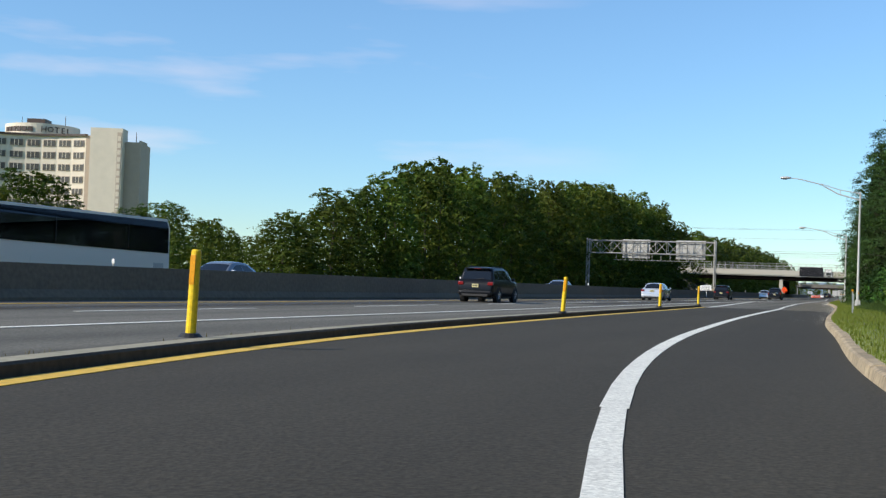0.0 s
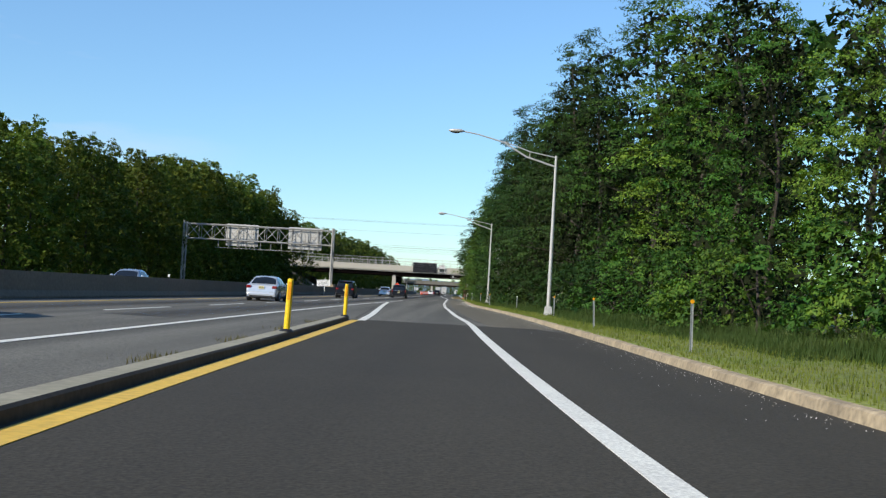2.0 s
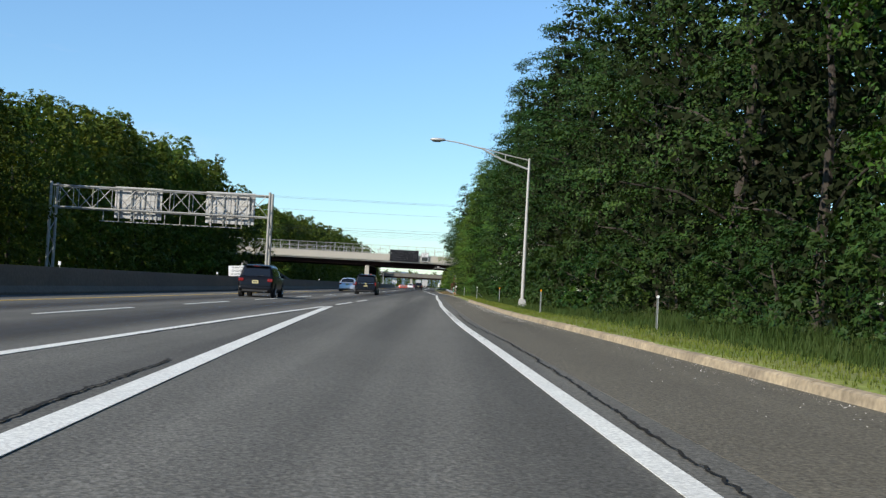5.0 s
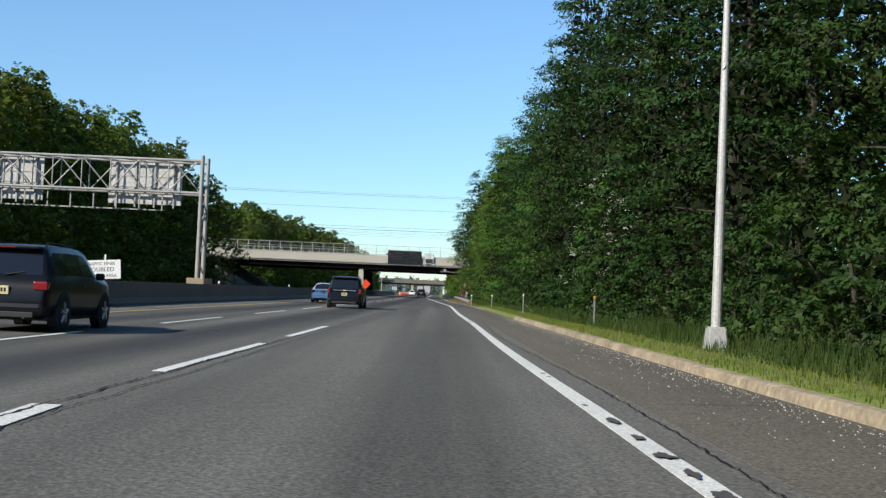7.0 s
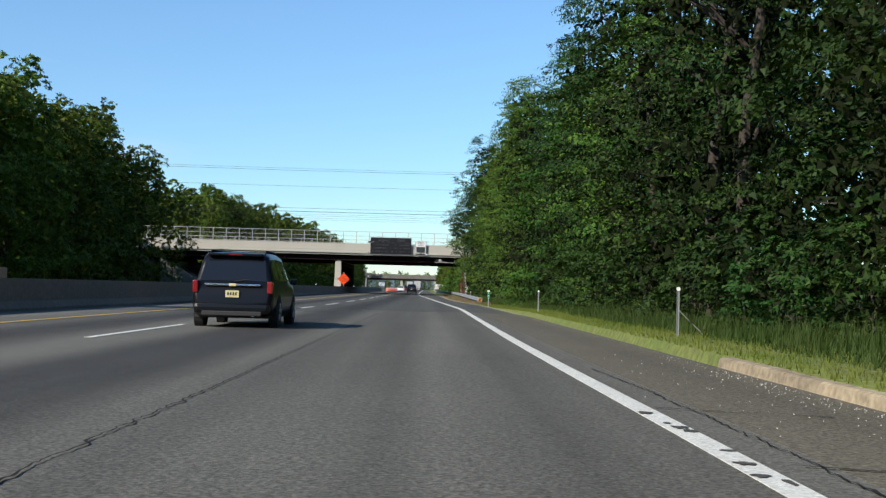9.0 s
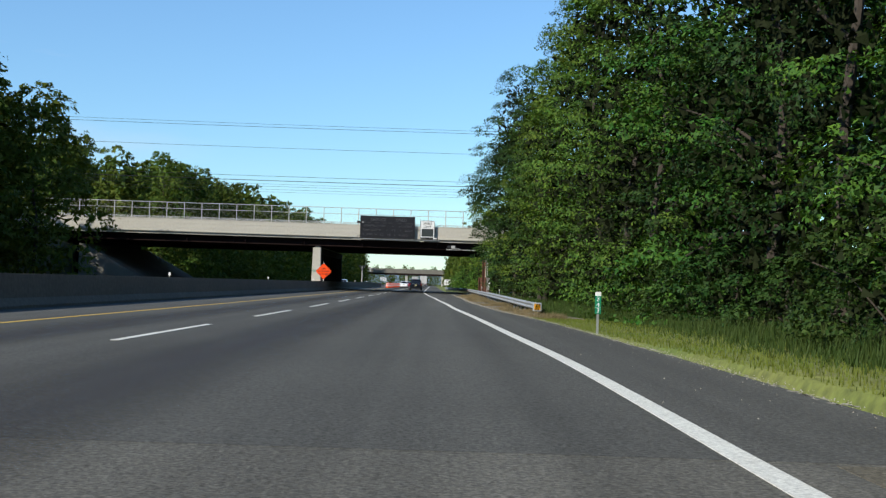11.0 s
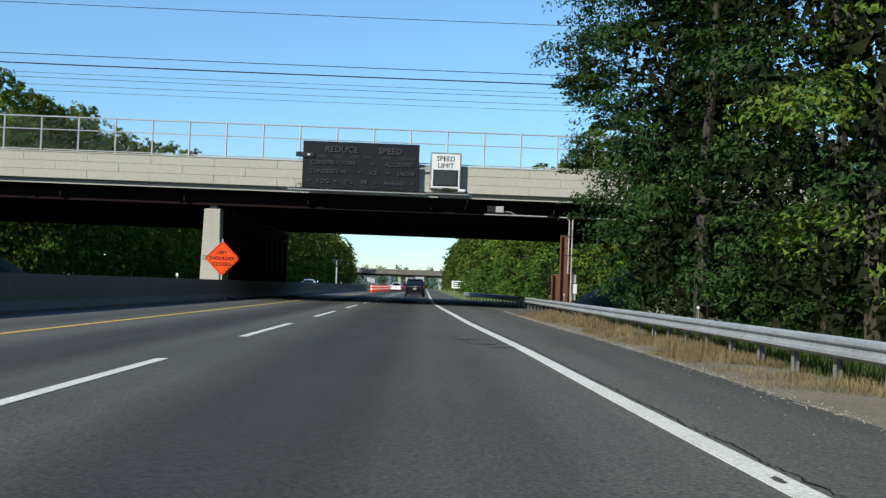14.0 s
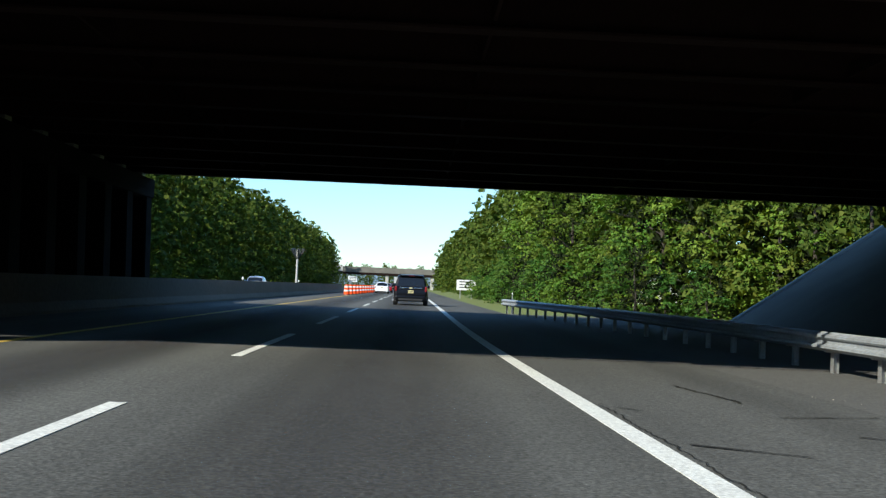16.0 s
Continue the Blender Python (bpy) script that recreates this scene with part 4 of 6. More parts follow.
def diamond_sign():
    s = thing("work_sign", "orange diamond roadwork sign on a folding stand", "road sign", at=pose(-17.98, 328.2, 0))
    h, z = 0.89, 2.08
    bm = bmesh.new()
    vs = [bm.verts.new((px, 0, pz)) for px, pz in ((0, z - h), (h, z), (0, z + h), (-h, z))]
    bm.faces.new(vs)
    bmesh.ops.bevel(bm, geom=bm.verts[:], offset=0.07, segments=3, affect="VERTICES")
    bmesh.ops.solidify(bm, geom=bm.faces[:], thickness=0.012)
    face = part("face", bm, ORANGE, s, "orange diamond face with black words")
    for word, dz in (("LEFT", 0.29), ("SHOULDER", 0.0), ("CLOSED", -0.29)):
        letters(word, 0.255, face, (0, -0.018, z + dz), BLACK, 0.002)
    for a, b in (((0, -0.8), (0.8, 0)), ((0.8, 0), (0, 0.8)), ((0, 0.8), (-0.8, 0)), ((-0.8, 0), (0, -0.8))):
        part("border", tube((a[0], -0.014, z + a[1]), (b[0], -0.014, z + b[1]), 0.008, sides=4), BLACK, face)
    part("mast", box(-0.025, 0.025, 0.02, 0.05, 0.15, z + h + 0.1), WHITE, s)
    part("hinge", box(-0.07, 0.07, 0.0, 0.1, 0.05, 0.30, 0.02), BLACK, s)
    for a, b in ((-0.75, -0.35), (0.75, -0.35), (-0.75, 0.5), (0.75, 0.4)):
        part("leg", tube((0, 0.05, 0.14), (a, b, 0.02), 0.022, sides=6), BLACK, s)
    part("sandbag", box(-0.1, 0.3, -0.3, -0.05, 0.0, 0.07, 0.03), WHITE, s)
    return s


diamond_sign()


def fines_sign():
    s = thing("work_sign", "white temporary traffic fines sign on a folding stand", "road sign", at=pose(-17.9, 163.0, 0, 0, 1.5, 0))
    part("mast", box(-0.03, 0.03, 0.02, 0.05, 0.1, 1.98), WHITE, s)
    f = part("face", box(-0.76, 0.76, -0.01, 0.015, 1.04, 1.76, 0.01), WHITE, s)
    f.rotation_euler = (0, radians(-5.5), 0)
    for word, z, size in (("TRAFFIC FINES", 1.62, 0.17), ("DOUBLED", 1.40, 0.23), ("IN WORK AREA", 1.17, 0.17)):
        letters(word, size, f, (0, -0.013, z), BLACK, 0.001)
    for a, b in ((-0.30, -0.6), (0.7, -0.3), (-0.28, 0.6), (0.6, 0.5)):
        part("leg", tube((0, 0.04, 0.16), (a, b, 0.02), 0.025, sides=6), BLACK, s)
    return s


fines_sign()


GALVANISED = mat("dull_galvanised_tube", (0.40, 0.395, 0.36), 0.6, 0.3, second=(0.27, 0.265, 0.24), scale=1.2, fine=16, mix=0.8)
SANDY = mat("sandy_concrete", (0.33, 0.26, 0.17), 0.9, second=(0.24, 0.19, 0.125), scale=0.8, fine=9, bump=0.2)


def gantry():
    g = thing("sign_gantry", "white lattice sign gantry over the opposite carriageway", "sign gantry", at=pose(0, 0, 0))
    xl, xr, y0, y1, zb, zt = -41.6, -20.6, 193.6, 195.3, 6.78, 8.85
    truss = part("truss", tube((xl, y0, zt), (xr, y0, zt), 0.085, sides=10), GALVANISED, g, "tubular lattice truss")
    for y, z in ((y0, zb), (y1, zt), (y1, zb)):
        part("chord", tube((xl, y, z), (xr, y, z), 0.085, sides=10), GALVANISED, truss)
    n = 11
    xs = np.linspace(xl + 0.3, xr - 0.3, n + 1)
    for i in range(n):
        a, b = xs[i], xs[i + 1]
        p, q = (zt, zb) if i % 2 else (zb, zt)
        part("diagonal", tube((a, y0, p), (b, y0, q), 0.042, sides=8), GALVANISED, truss)
        part("diagonal", tube((a, y1, q), (b, y1, p), 0.042, sides=8), GALVANISED, truss)
        part("web", tube((a, y0, zt), (b, y1, zt), 0.035, sides=6), GALVANISED, truss)
        part("upright", tube((a, y0, zb), (a, y0, zt), 0.04, sides=8), GALVANISED, truss)
        part("upright", tube((a, y1, zb), (a, y1, zt), 0.04, sides=8), GALVANISED, truss)
    for x, zf in ((xr, 1.35), (xl, 0.3)):
        for y in (y0 - 0.05, y1 + 0.05):
            part("leg", tube((x, y, zf), (x, y, zt + 0.35), 0.145, 0.13, 14), GALVANISED, g)
        zz = np.linspace(zf + 0.3, zb, 6)
        for k, (a, b) in enumerate(zip(zz, zz[1:])):
            u, v = (y0, y1) if k % 2 else (y1, y0)
            part("brace", tube((x, u, a), (x, v, b), 0.05, sides=8), GALVANISED, g)
        part("footing", box(x - 0.55, x + 0.55, y0 - 0.6, y1 + 0.6, -0.1, zf, 0.04), SANDY, g, "sandy concrete footing")
    for x0, x1 in ((-36.0, -31.4), (-27.1, -22.3)):
        pn = part("sign_panel", box(x0, x1, y1 + 0.32, y1 + 0.36, 6.05, 9.15, 0.03), PANEL_BACK, g, "back of an aluminium sign panel")
        for x in np.linspace(x0 + 0.5, x1 - 0.5, 4):
            part("rib", box(x - 0.05, x + 0.05, y1 + 0.2, y1 + 0.315, 5.85, 9.05), GALVANISED, pn)
        for z in (6.5, 7.2, 7.9, 8.6):
            part("stringer", box(x0 + 0.1, x1 - 0.1, y1 + 0.28, y1 + 0.316, z - 0.03, z + 0.03), PANEL_BACK, pn)
    rail = part("light_rail", box(-37.5, -23.5, y1 + 0.5, y1 + 0.6, 5.68, 5.76), GALVANISED, g, "lighting rail below the panels")
    for x in np.arange(-37, -23.4, 1.5):
        part("hanger", box(x - 0.04, x + 0.04, y1 + 0.1, y1 + 0.5, 5.70, 5.76), GALVANISED, rail)
        part("drop", box(x - 0.035, x + 0.035, y1 + 0.05, y1 + 0.12, 5.70, zb), GALVANISED, rail)
    return g


gantry()


def power_line(y, z, sag, r):
    pts = [(x, y + 0.03 * x, z + sag * ((x + 30) / 130) ** 2 * 4 - sag) for x in np.linspace(-160, 100, 34)]
    w = part("power_cable", path_tube(pts, r, 5), BLACK)
    return tagged(w, "thin black overhead power cable", "cable", "overhead cables")


for y, z, r in ((335.0, 19.3, 0.016), (336.0, 19.1, 0.022), (335.0, 16.6, 0.018), (331.0, 13.0, 0.020), (331.0, 12.5, 0.032), (332.0, 12.2, 0.011), (332.0, 11.95, 0.013), (332.5, 11.65, 0.012), (333.0, 11.4, 0.010)):
    power_line(y, z, 0.55, r)


def utility_pole(x, y):
    u = thing("utility_pole", "brown wooden utility pole with crossarms", "utility pole", "utility poles", at=pose(x, y, 0))
    part("pole", tube((0, 0, -0.3), (0, 0, 20.5), 0.17, 0.11, 10), BARK, u)
    for z in (19.2, 18.0, 13.2):
        part("crossarm", box(-0.06, 0.06, -1.3, 1.3, z - 0.07, z + 0.07), BARK, u)
    return u


utility_pole(-120, 334)
utility_pole(70, 337)


def cone_barrel(x, y):
    b = thing("traffic_barrel", "orange and white striped roadwork barrel", "traffic barrel", "roadwork barrels", at=pose(x, y, 0))
    body = part("body", tube((0, 0, 0.05), (0, 0, 1.0), 0.30, 0.22, 14), ORANGE, b)
    for z in (0.35, 0.72):
        part("band", tube((0, 0, z), (0, 0, z + 0.15), 0.30 - 0.084 * z + 0.014, 0.30 - 0.084 * (z + 0.15) + 0.014, 14), WHITE, body)
    part("base", tube((0, 0, 0), (0, 0, 0.06), 0.38, 0.36, 14), BLACK, b)
    return b


first = cone_barrel(-14.9, 430)
for k in range(1, 18):
    copy_thing(first, pose(-14.9 + 0.07 * k, 430 + 5.7 * k, 0))


def far_sign(x, y, w, z0, z1, label, material):
    s = thing("road_sign", label, "road sign", at=pose(x, y, 0))
    part("panel", box(-w / 2, w / 2, 0, 0.03, z0, z1, 0.01), material, s)
    for a in (-w * 0.3, w * 0.3):
        part("post", box(a - 0.05, a + 0.05, 0.032, 0.11, -0.3, z1 - 0.1), STEEL, s)
    for k in range(3):
        part("bar", box(-w * 0.36, w * 0.36, -0.006, -0.001, z0 + (z1 - z0) * (0.22 + 0.27 * k), z0 + (z1 - z0) * (0.32 + 0.27 * k)), BLACK if material is WHITE else WHITE, s)
    return s


far_sign(-2.4, 452, 2.2, 0.9, 2.1, "small white roadside information sign", WHITE)
far_sign(-21.1, 560, 1.9, 1.5, 2.7, "white temporary sign behind the barrels", WHITE)
cam_pole = thing("equipment_pole", "steel pole with round equipment behind the central barrier", "pole", at=pose(-20.0, 432, 0))
part("pole", tube((0, 0, -0.1), (0, 0, 4.2), 0.12, 0.1, 10), POLE, cam_pole)
for k in range(9):
    a = k * 2 * math.pi / 9
    part("antenna_arm", path_tube([(0, 0, 3.2), (0.34 * math.cos(a), 0.34 * math.sin(a), 3.7), (0.66 * math.cos(a), 0.66 * math.sin(a), 4.3)], [0.03, 0.06, 0.10], 6), SCREEN, cam_pole)
for y in np.arange(30, 420, 32.0):
    if abs(y - 345) > 25:
        r = thing("barrier_reflector", "small white reflector standing on the barrier top", "reflector", "barrier reflectors", at=pose(BARRIER(y) - 0.33, float(y), 1.0))
        part("stem", box(-0.01, 0.01, -0.01, 0.01, -0.02, 0.12), POLE, r)
        part("reflector", box(-0.05, 0.05, -0.012, 0.0121, 0.08, 0.22, 0.01), WHITE, r)

# ---- trees ----
def leaf_mesh(name, corners, material):
    """One mesh of loose faces; corners: faces x corners x 3."""
    n, k = corners.shape[:2]
    me = bpy.data.meshes.new(name)
    me.vertices.add(k * n)
    me.vertices.foreach_set("co", np.ascontiguousarray(corners, dtype=float).ravel())
    me.loops.add(k * n)
    me.loops.foreach_set("vertex_index", np.arange(k * n))
    me.polygons.add(n)
    me.polygons.foreach_set("loop_start", np.arange(n) * k)
    me.polygons.foreach_set("loop_total", np.full(n, k))
    me.update()
    me.materials.append(material)
    return me


def unit(v):
    return v / np.maximum(np.linalg.norm(v, axis=1), 1e-6)[:, None]


def leaf_corners(p, s, nor, rng, corners):
    """Corners of bent leaves at p, of size s, turned towards nor."""
    s, nor = s[:, None], unit(nor)
    t = unit(np.cross(nor, rng.normal(size=nor.shape)))
    b = np.cross(nor, t)
    if corners == 3:
        return np.stack([p - t * s * 0.5 - b * s * 0.16, p - t * s * 0.25 + b * s * 0.46 - nor * s * 0.1, p + t * s * 0.52 - nor * s * 0.35], 1)
    return np.stack([p - t * s * 0.52, p - t * s * 0.06 - b * s * 0.31, p + t * s * 0.55 - nor * s * 0.28, p - t * s * 0.10 + b * s * 0.31], 1)


def crown_mesh(name, rng, height, radius, base, lobes, tufts, leaves, size, material, core=0, core_size=1.0, corners=4, face=0.5, plump=1.0, reach=0.6, flat=0.74):
    """A crown of rounded leafy lobes, each of small tufts of leaves, round an uneven egg-shaped outline, with larger leaves inside."""
    lump = rng.uniform(0, 6.28, 6)

    def width(u, a):
        w = radius * np.sin(np.pi * np.minimum(1, u * 0.77 + 0.14) ** 0.75) ** 0.7
        return w * (1 + 0.17 * np.sin(2 * a + lump[0] + 4 * u) + 0.13 * np.sin(3 * a + lump[1] - 7 * u) + 0.10 * np.sin(5 * a + lump[2] + 11 * u))

    u = ((np.arange(lobes) + rng.uniform(0, 1, lobes)) / lobes) ** 0.92
    a = np.arange(lobes) * 2.39996 + rng.normal(size=lobes) * 0.35
    turned = rng.uniform(size=lobes) < face
    a = np.where(turned, 3.7 + rng.normal(size=lobes) * 0.8, a)
    rl = radius * rng.uniform(0.19, 0.38, lobes) * (1.08 - 0.40 * u) * plump
    q = np.maximum(0.0, width(u, a) - rl * 0.5) * rng.uniform(0.66, 1.03, lobes)
    cs = np.stack([q * np.cos(a), q * np.sin(a), base + (height - base) * u - 0.1 * rl], 1)
    side = np.stack([np.cos(a), np.sin(a), np.zeros(lobes)], 1)
    fall = rng.uniform(0.0, 0.30, lobes)
    # tufts over the upper and outer side of each flattened, drooping lobe
    li = np.repeat(np.arange(lobes), tufts)
    d = unit(rng.normal(size=(lobes * tufts, 3)) + side[li] * 0.65 + np.array([0, 0, 0.6]))
    rel = d * (rl[li] * rng.uniform(0.6, 1.12, len(li)))[:, None]
    rel[:, 2] = rel[:, 2] * flat - fall[li] * (rel * side[li]).sum(1)
    tc = cs[li] + rel
    tr = rl[li] * rng.uniform(0.24, 0.46, len(li))
    ti = np.repeat(np.arange(len(li)), leaves)
    n = len(ti)
    e = unit(rng.normal(size=(n, 3))) * (rng.uniform(0, 1, n) ** 0.45)[:, None]
    e[:, 2] = e[:, 2] * 0.68 * flat - 0.25 * (e[:, 0] * d[ti, 0] + e[:, 1] * d[ti, 1])
    p = tc[ti] + e * tr[ti][:, None]
    p[:, 2] = np.maximum(p[:, 2], 0.12)
    s = size * rng.uniform(0.6, 1.35, n)
    nor = d[ti] * 0.7 + e * 0.3 + rng.normal(size=(n, 3)) * 0.30 + np.array([0, 0, 0.45])
    core_dark = None
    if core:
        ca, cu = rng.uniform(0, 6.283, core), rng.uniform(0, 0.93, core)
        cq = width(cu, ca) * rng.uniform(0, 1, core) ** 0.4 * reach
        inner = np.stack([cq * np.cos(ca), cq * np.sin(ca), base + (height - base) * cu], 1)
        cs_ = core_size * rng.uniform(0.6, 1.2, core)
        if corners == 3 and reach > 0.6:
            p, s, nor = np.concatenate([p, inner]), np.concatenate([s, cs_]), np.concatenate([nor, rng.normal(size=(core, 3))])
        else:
            # inner leaves as their own mesh, in the shade-dark colour
            core_dark = leaf_mesh("inner_foliage", leaf_corners(inner, cs_, rng.normal(size=(core, 3)), rng, 3), CORE_SHADE)
    return leaf_mesh(name, leaf_corners(p, s, nor, rng, corners), material), cs, core_dark


def make_tree(seed, height, radius, base, lobes, tufts, leaves, size, material, label, limbs=9, lean=0.4, core=0, core_size=1.0, corners=4, face=0.5, plump=1.0, reach=0.6, flat=0.74):
    rng = np.random.default_rng(seed)
    tr = thing("tree", label, "tree", at=pose(0, 0, 0))
    me, cs, core_dark = crown_mesh("crown", rng, height, radius, base, lobes, tufts, leaves, size, material, core, core_size, corners, face, plump, reach, flat)
    new("crown", me).parent = tr
    if core_dark:
        new("inner_foliage", core_dark).parent = tr
    top = height * 0.86
    pts = [(lean * math.sin(k * 1.3 + seed) * k * 0.25, lean * math.cos(k * 1.7 + seed) * k * 0.2, top * k / 6 - (0.3 if k == 0 else 0)) for k in range(7)]
    r0 = 0.009 * height + 0.03
    bm = path_tube(pts, [r0 * (1.25 - 0.19 * k) for k in range(7)], 7)
    order = np.argsort(rng.uniform(size=len(cs)))[:limbs]
    for i in order:
        c = cs[i]
        k = min(5.0, max(1.2, 6 * (c[2] - 1.8) / top))
        j = int(k)
        a = Vector(pts[j]).lerp(Vector(pts[j + 1]), k - j)
        e = Vector(c)
        mid = a.lerp(e, 0.5) + Vector((0, 0, 0.35))
        path_tube([a, mid, e], [r0 * 0.42, r0 * 0.28, 0.02], 5, bm)
    part("trunk", bm, BARK, tr)
    return tr


RNG = np.random.default_rng(7)
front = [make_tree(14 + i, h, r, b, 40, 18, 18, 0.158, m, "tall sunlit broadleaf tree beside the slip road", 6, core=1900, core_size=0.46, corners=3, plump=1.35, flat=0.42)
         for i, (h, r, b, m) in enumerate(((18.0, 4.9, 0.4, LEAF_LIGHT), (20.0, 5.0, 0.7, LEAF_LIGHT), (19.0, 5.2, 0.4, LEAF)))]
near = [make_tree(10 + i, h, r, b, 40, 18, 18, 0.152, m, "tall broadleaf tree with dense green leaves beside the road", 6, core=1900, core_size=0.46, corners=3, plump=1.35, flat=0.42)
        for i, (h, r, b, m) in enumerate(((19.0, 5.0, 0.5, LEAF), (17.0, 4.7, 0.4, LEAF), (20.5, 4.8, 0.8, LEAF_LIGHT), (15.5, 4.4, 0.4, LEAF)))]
shady = [make_tree(60 + i, h, r, b, 40, 18, 18, 0.148, LEAF_SHADED, "tall broadleaf tree in shade-darkened green beside the road", 6, core=1900, core_size=0.46, corners=3, plump=1.35, flat=0.42)
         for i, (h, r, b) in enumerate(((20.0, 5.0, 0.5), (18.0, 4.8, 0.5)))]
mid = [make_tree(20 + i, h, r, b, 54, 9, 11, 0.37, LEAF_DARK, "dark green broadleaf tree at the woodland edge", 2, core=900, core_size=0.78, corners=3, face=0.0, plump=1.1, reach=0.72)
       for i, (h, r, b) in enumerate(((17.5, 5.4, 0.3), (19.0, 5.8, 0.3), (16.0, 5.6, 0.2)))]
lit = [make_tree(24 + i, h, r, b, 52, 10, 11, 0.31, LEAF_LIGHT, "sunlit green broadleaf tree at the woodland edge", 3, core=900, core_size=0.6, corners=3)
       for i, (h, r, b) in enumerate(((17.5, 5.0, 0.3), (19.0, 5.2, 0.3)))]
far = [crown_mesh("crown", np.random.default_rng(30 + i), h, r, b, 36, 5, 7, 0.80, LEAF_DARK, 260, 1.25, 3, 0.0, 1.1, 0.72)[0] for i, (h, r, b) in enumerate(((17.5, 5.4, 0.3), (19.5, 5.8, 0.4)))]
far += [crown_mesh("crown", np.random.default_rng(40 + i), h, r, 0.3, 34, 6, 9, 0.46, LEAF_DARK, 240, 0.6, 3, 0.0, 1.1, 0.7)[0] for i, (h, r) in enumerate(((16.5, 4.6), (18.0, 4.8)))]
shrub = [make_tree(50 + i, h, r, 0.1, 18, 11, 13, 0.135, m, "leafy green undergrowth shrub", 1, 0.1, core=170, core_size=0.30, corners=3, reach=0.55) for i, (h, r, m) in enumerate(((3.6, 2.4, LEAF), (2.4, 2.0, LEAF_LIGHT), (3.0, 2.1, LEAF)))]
dim = [make_tree(56 + i, h, r, 0.1, 18, 11, 13, 0.13, LEAF_SHADED, "leafy undergrowth shrub in shade-darkened green", 1, 0.1, core=170, core_size=0.30, corners=3, reach=0.55) for i, (h, r) in enumerate(((3.4, 2.3), (2.6, 2.0)))]
for b_ in shrub + dim:
    b_.name, b_["category"] = "shrub", "shrub"
used = {}


deep = []


def plant(kinds, x, y, s, group, broad=1.0):
    if kinds is far:
        deep.append((int(RNG.integers(2)) + (2 if broad < 1 else 0), x, y, ground_z(x, min(max(y, -60), 900)), s, float(RNG.uniform(0, 6.28))))
        return None
    ob = kinds[int(RNG.integers(len(kinds)))]
    z = ground_z(x, min(max(y, -60), 900))
    wide = s * RNG.uniform(0.9, 1.12) * broad
    m = pose(x, y, z, 0, 0, float(RNG.uniform(-40, 40) if kinds in (near, shady, front, shrub, dim, lit) else RNG.uniform(0, 360))) @ Matrix.Diagonal((wide, wide, s, 1))
    if ob not in used:
        used[ob] = 1
        ob.matrix_world = m
        ob["group"] = group
        return ob
    return tagged(copy_thing(ob, m @ Matrix.Diagonal((1 / ob.scale.x, 1 / ob.scale.y, 1 / ob.scale.z, 1))), group=group)


# trunks of the roadside wood and the foot of its undergrowth, as (y, x)
WOOD = line((-60, 34), (0, 20), (40, 15), (80, 10.5), (100, 11.5), (115, 9.4), (130, 8.2), (160, 7.0), (180, 6.6), (200, 6.4), (220, 6.2), (250, 5.5), (280, 4.6), (300, 3.4), (312, 2.8), (330, 14), (372, 14), (390, 6), (420, 4), (900, 3))
FOOT = line((-60, 28), (0, 14), (40, 7.2), (60, 5.2), (80, 3.8), (100, 3.6), (115, 3.0), (125, 1.9), (140, 1.4), (160, 1.2), (200, 1.2), (220, 1.7), (250, 2.2), (270, 3.0), (290, 4.5), (320, 5.5))
for k, y in enumerate(np.arange(8, 316, 6.4)):
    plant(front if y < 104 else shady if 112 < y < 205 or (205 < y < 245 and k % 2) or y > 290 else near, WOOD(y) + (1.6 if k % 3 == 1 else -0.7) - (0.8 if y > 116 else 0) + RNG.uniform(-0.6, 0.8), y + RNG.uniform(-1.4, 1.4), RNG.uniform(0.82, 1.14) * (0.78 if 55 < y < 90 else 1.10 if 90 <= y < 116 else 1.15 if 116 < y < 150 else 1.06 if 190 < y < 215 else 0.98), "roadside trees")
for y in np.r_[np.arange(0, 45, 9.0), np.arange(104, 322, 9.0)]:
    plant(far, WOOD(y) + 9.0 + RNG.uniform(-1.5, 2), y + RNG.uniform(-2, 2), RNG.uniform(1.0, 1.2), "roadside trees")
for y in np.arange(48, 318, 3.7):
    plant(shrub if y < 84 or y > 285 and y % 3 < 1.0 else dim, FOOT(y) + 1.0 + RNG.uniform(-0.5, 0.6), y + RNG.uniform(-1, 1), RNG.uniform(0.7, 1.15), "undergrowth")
for y in np.arange(380, 470, 5.5):
    plant(lit, WOOD(y) + 1 + RNG.uniform(-0.9, 1.6), y + RNG.uniform(-1, 1), RNG.uniform(0.62, 0.92), "roadside trees")
    plant(shrub, WOOD(y) - 3.5 + RNG.uniform(-0.6, 0.6), y + RNG.uniform(-1, 1), RNG.uniform(0.9, 1.3), "undergrowth")
for y in np.arange(372, 480, 9.0):
    plant(far, WOOD(y) + 7 + RNG.uniform(-1, 2), y + RNG.uniform(-2, 2), RNG.uniform(0.85, 1.05), "roadside trees")
for y in np.arange(470, 770, 11.0):
    plant(far, WOOD(y) + 0.5 + RNG.uniform(-1, 1), y + RNG.uniform(-2, 2), RNG.uniform(0.75, 0.95), "roadside trees")
HIGH = line((80, 4.0), (94, 5.5), (98, 7.0), (107, 9.4), (114, 8.2), (119, 11.8), (127, 14.8), (142, 16.0), (187, 16.6), (222, 20.5), (292, 22.5), (304, 23.5), (312, 20.5), (318, 16.0), (430, 21), (900, 21))
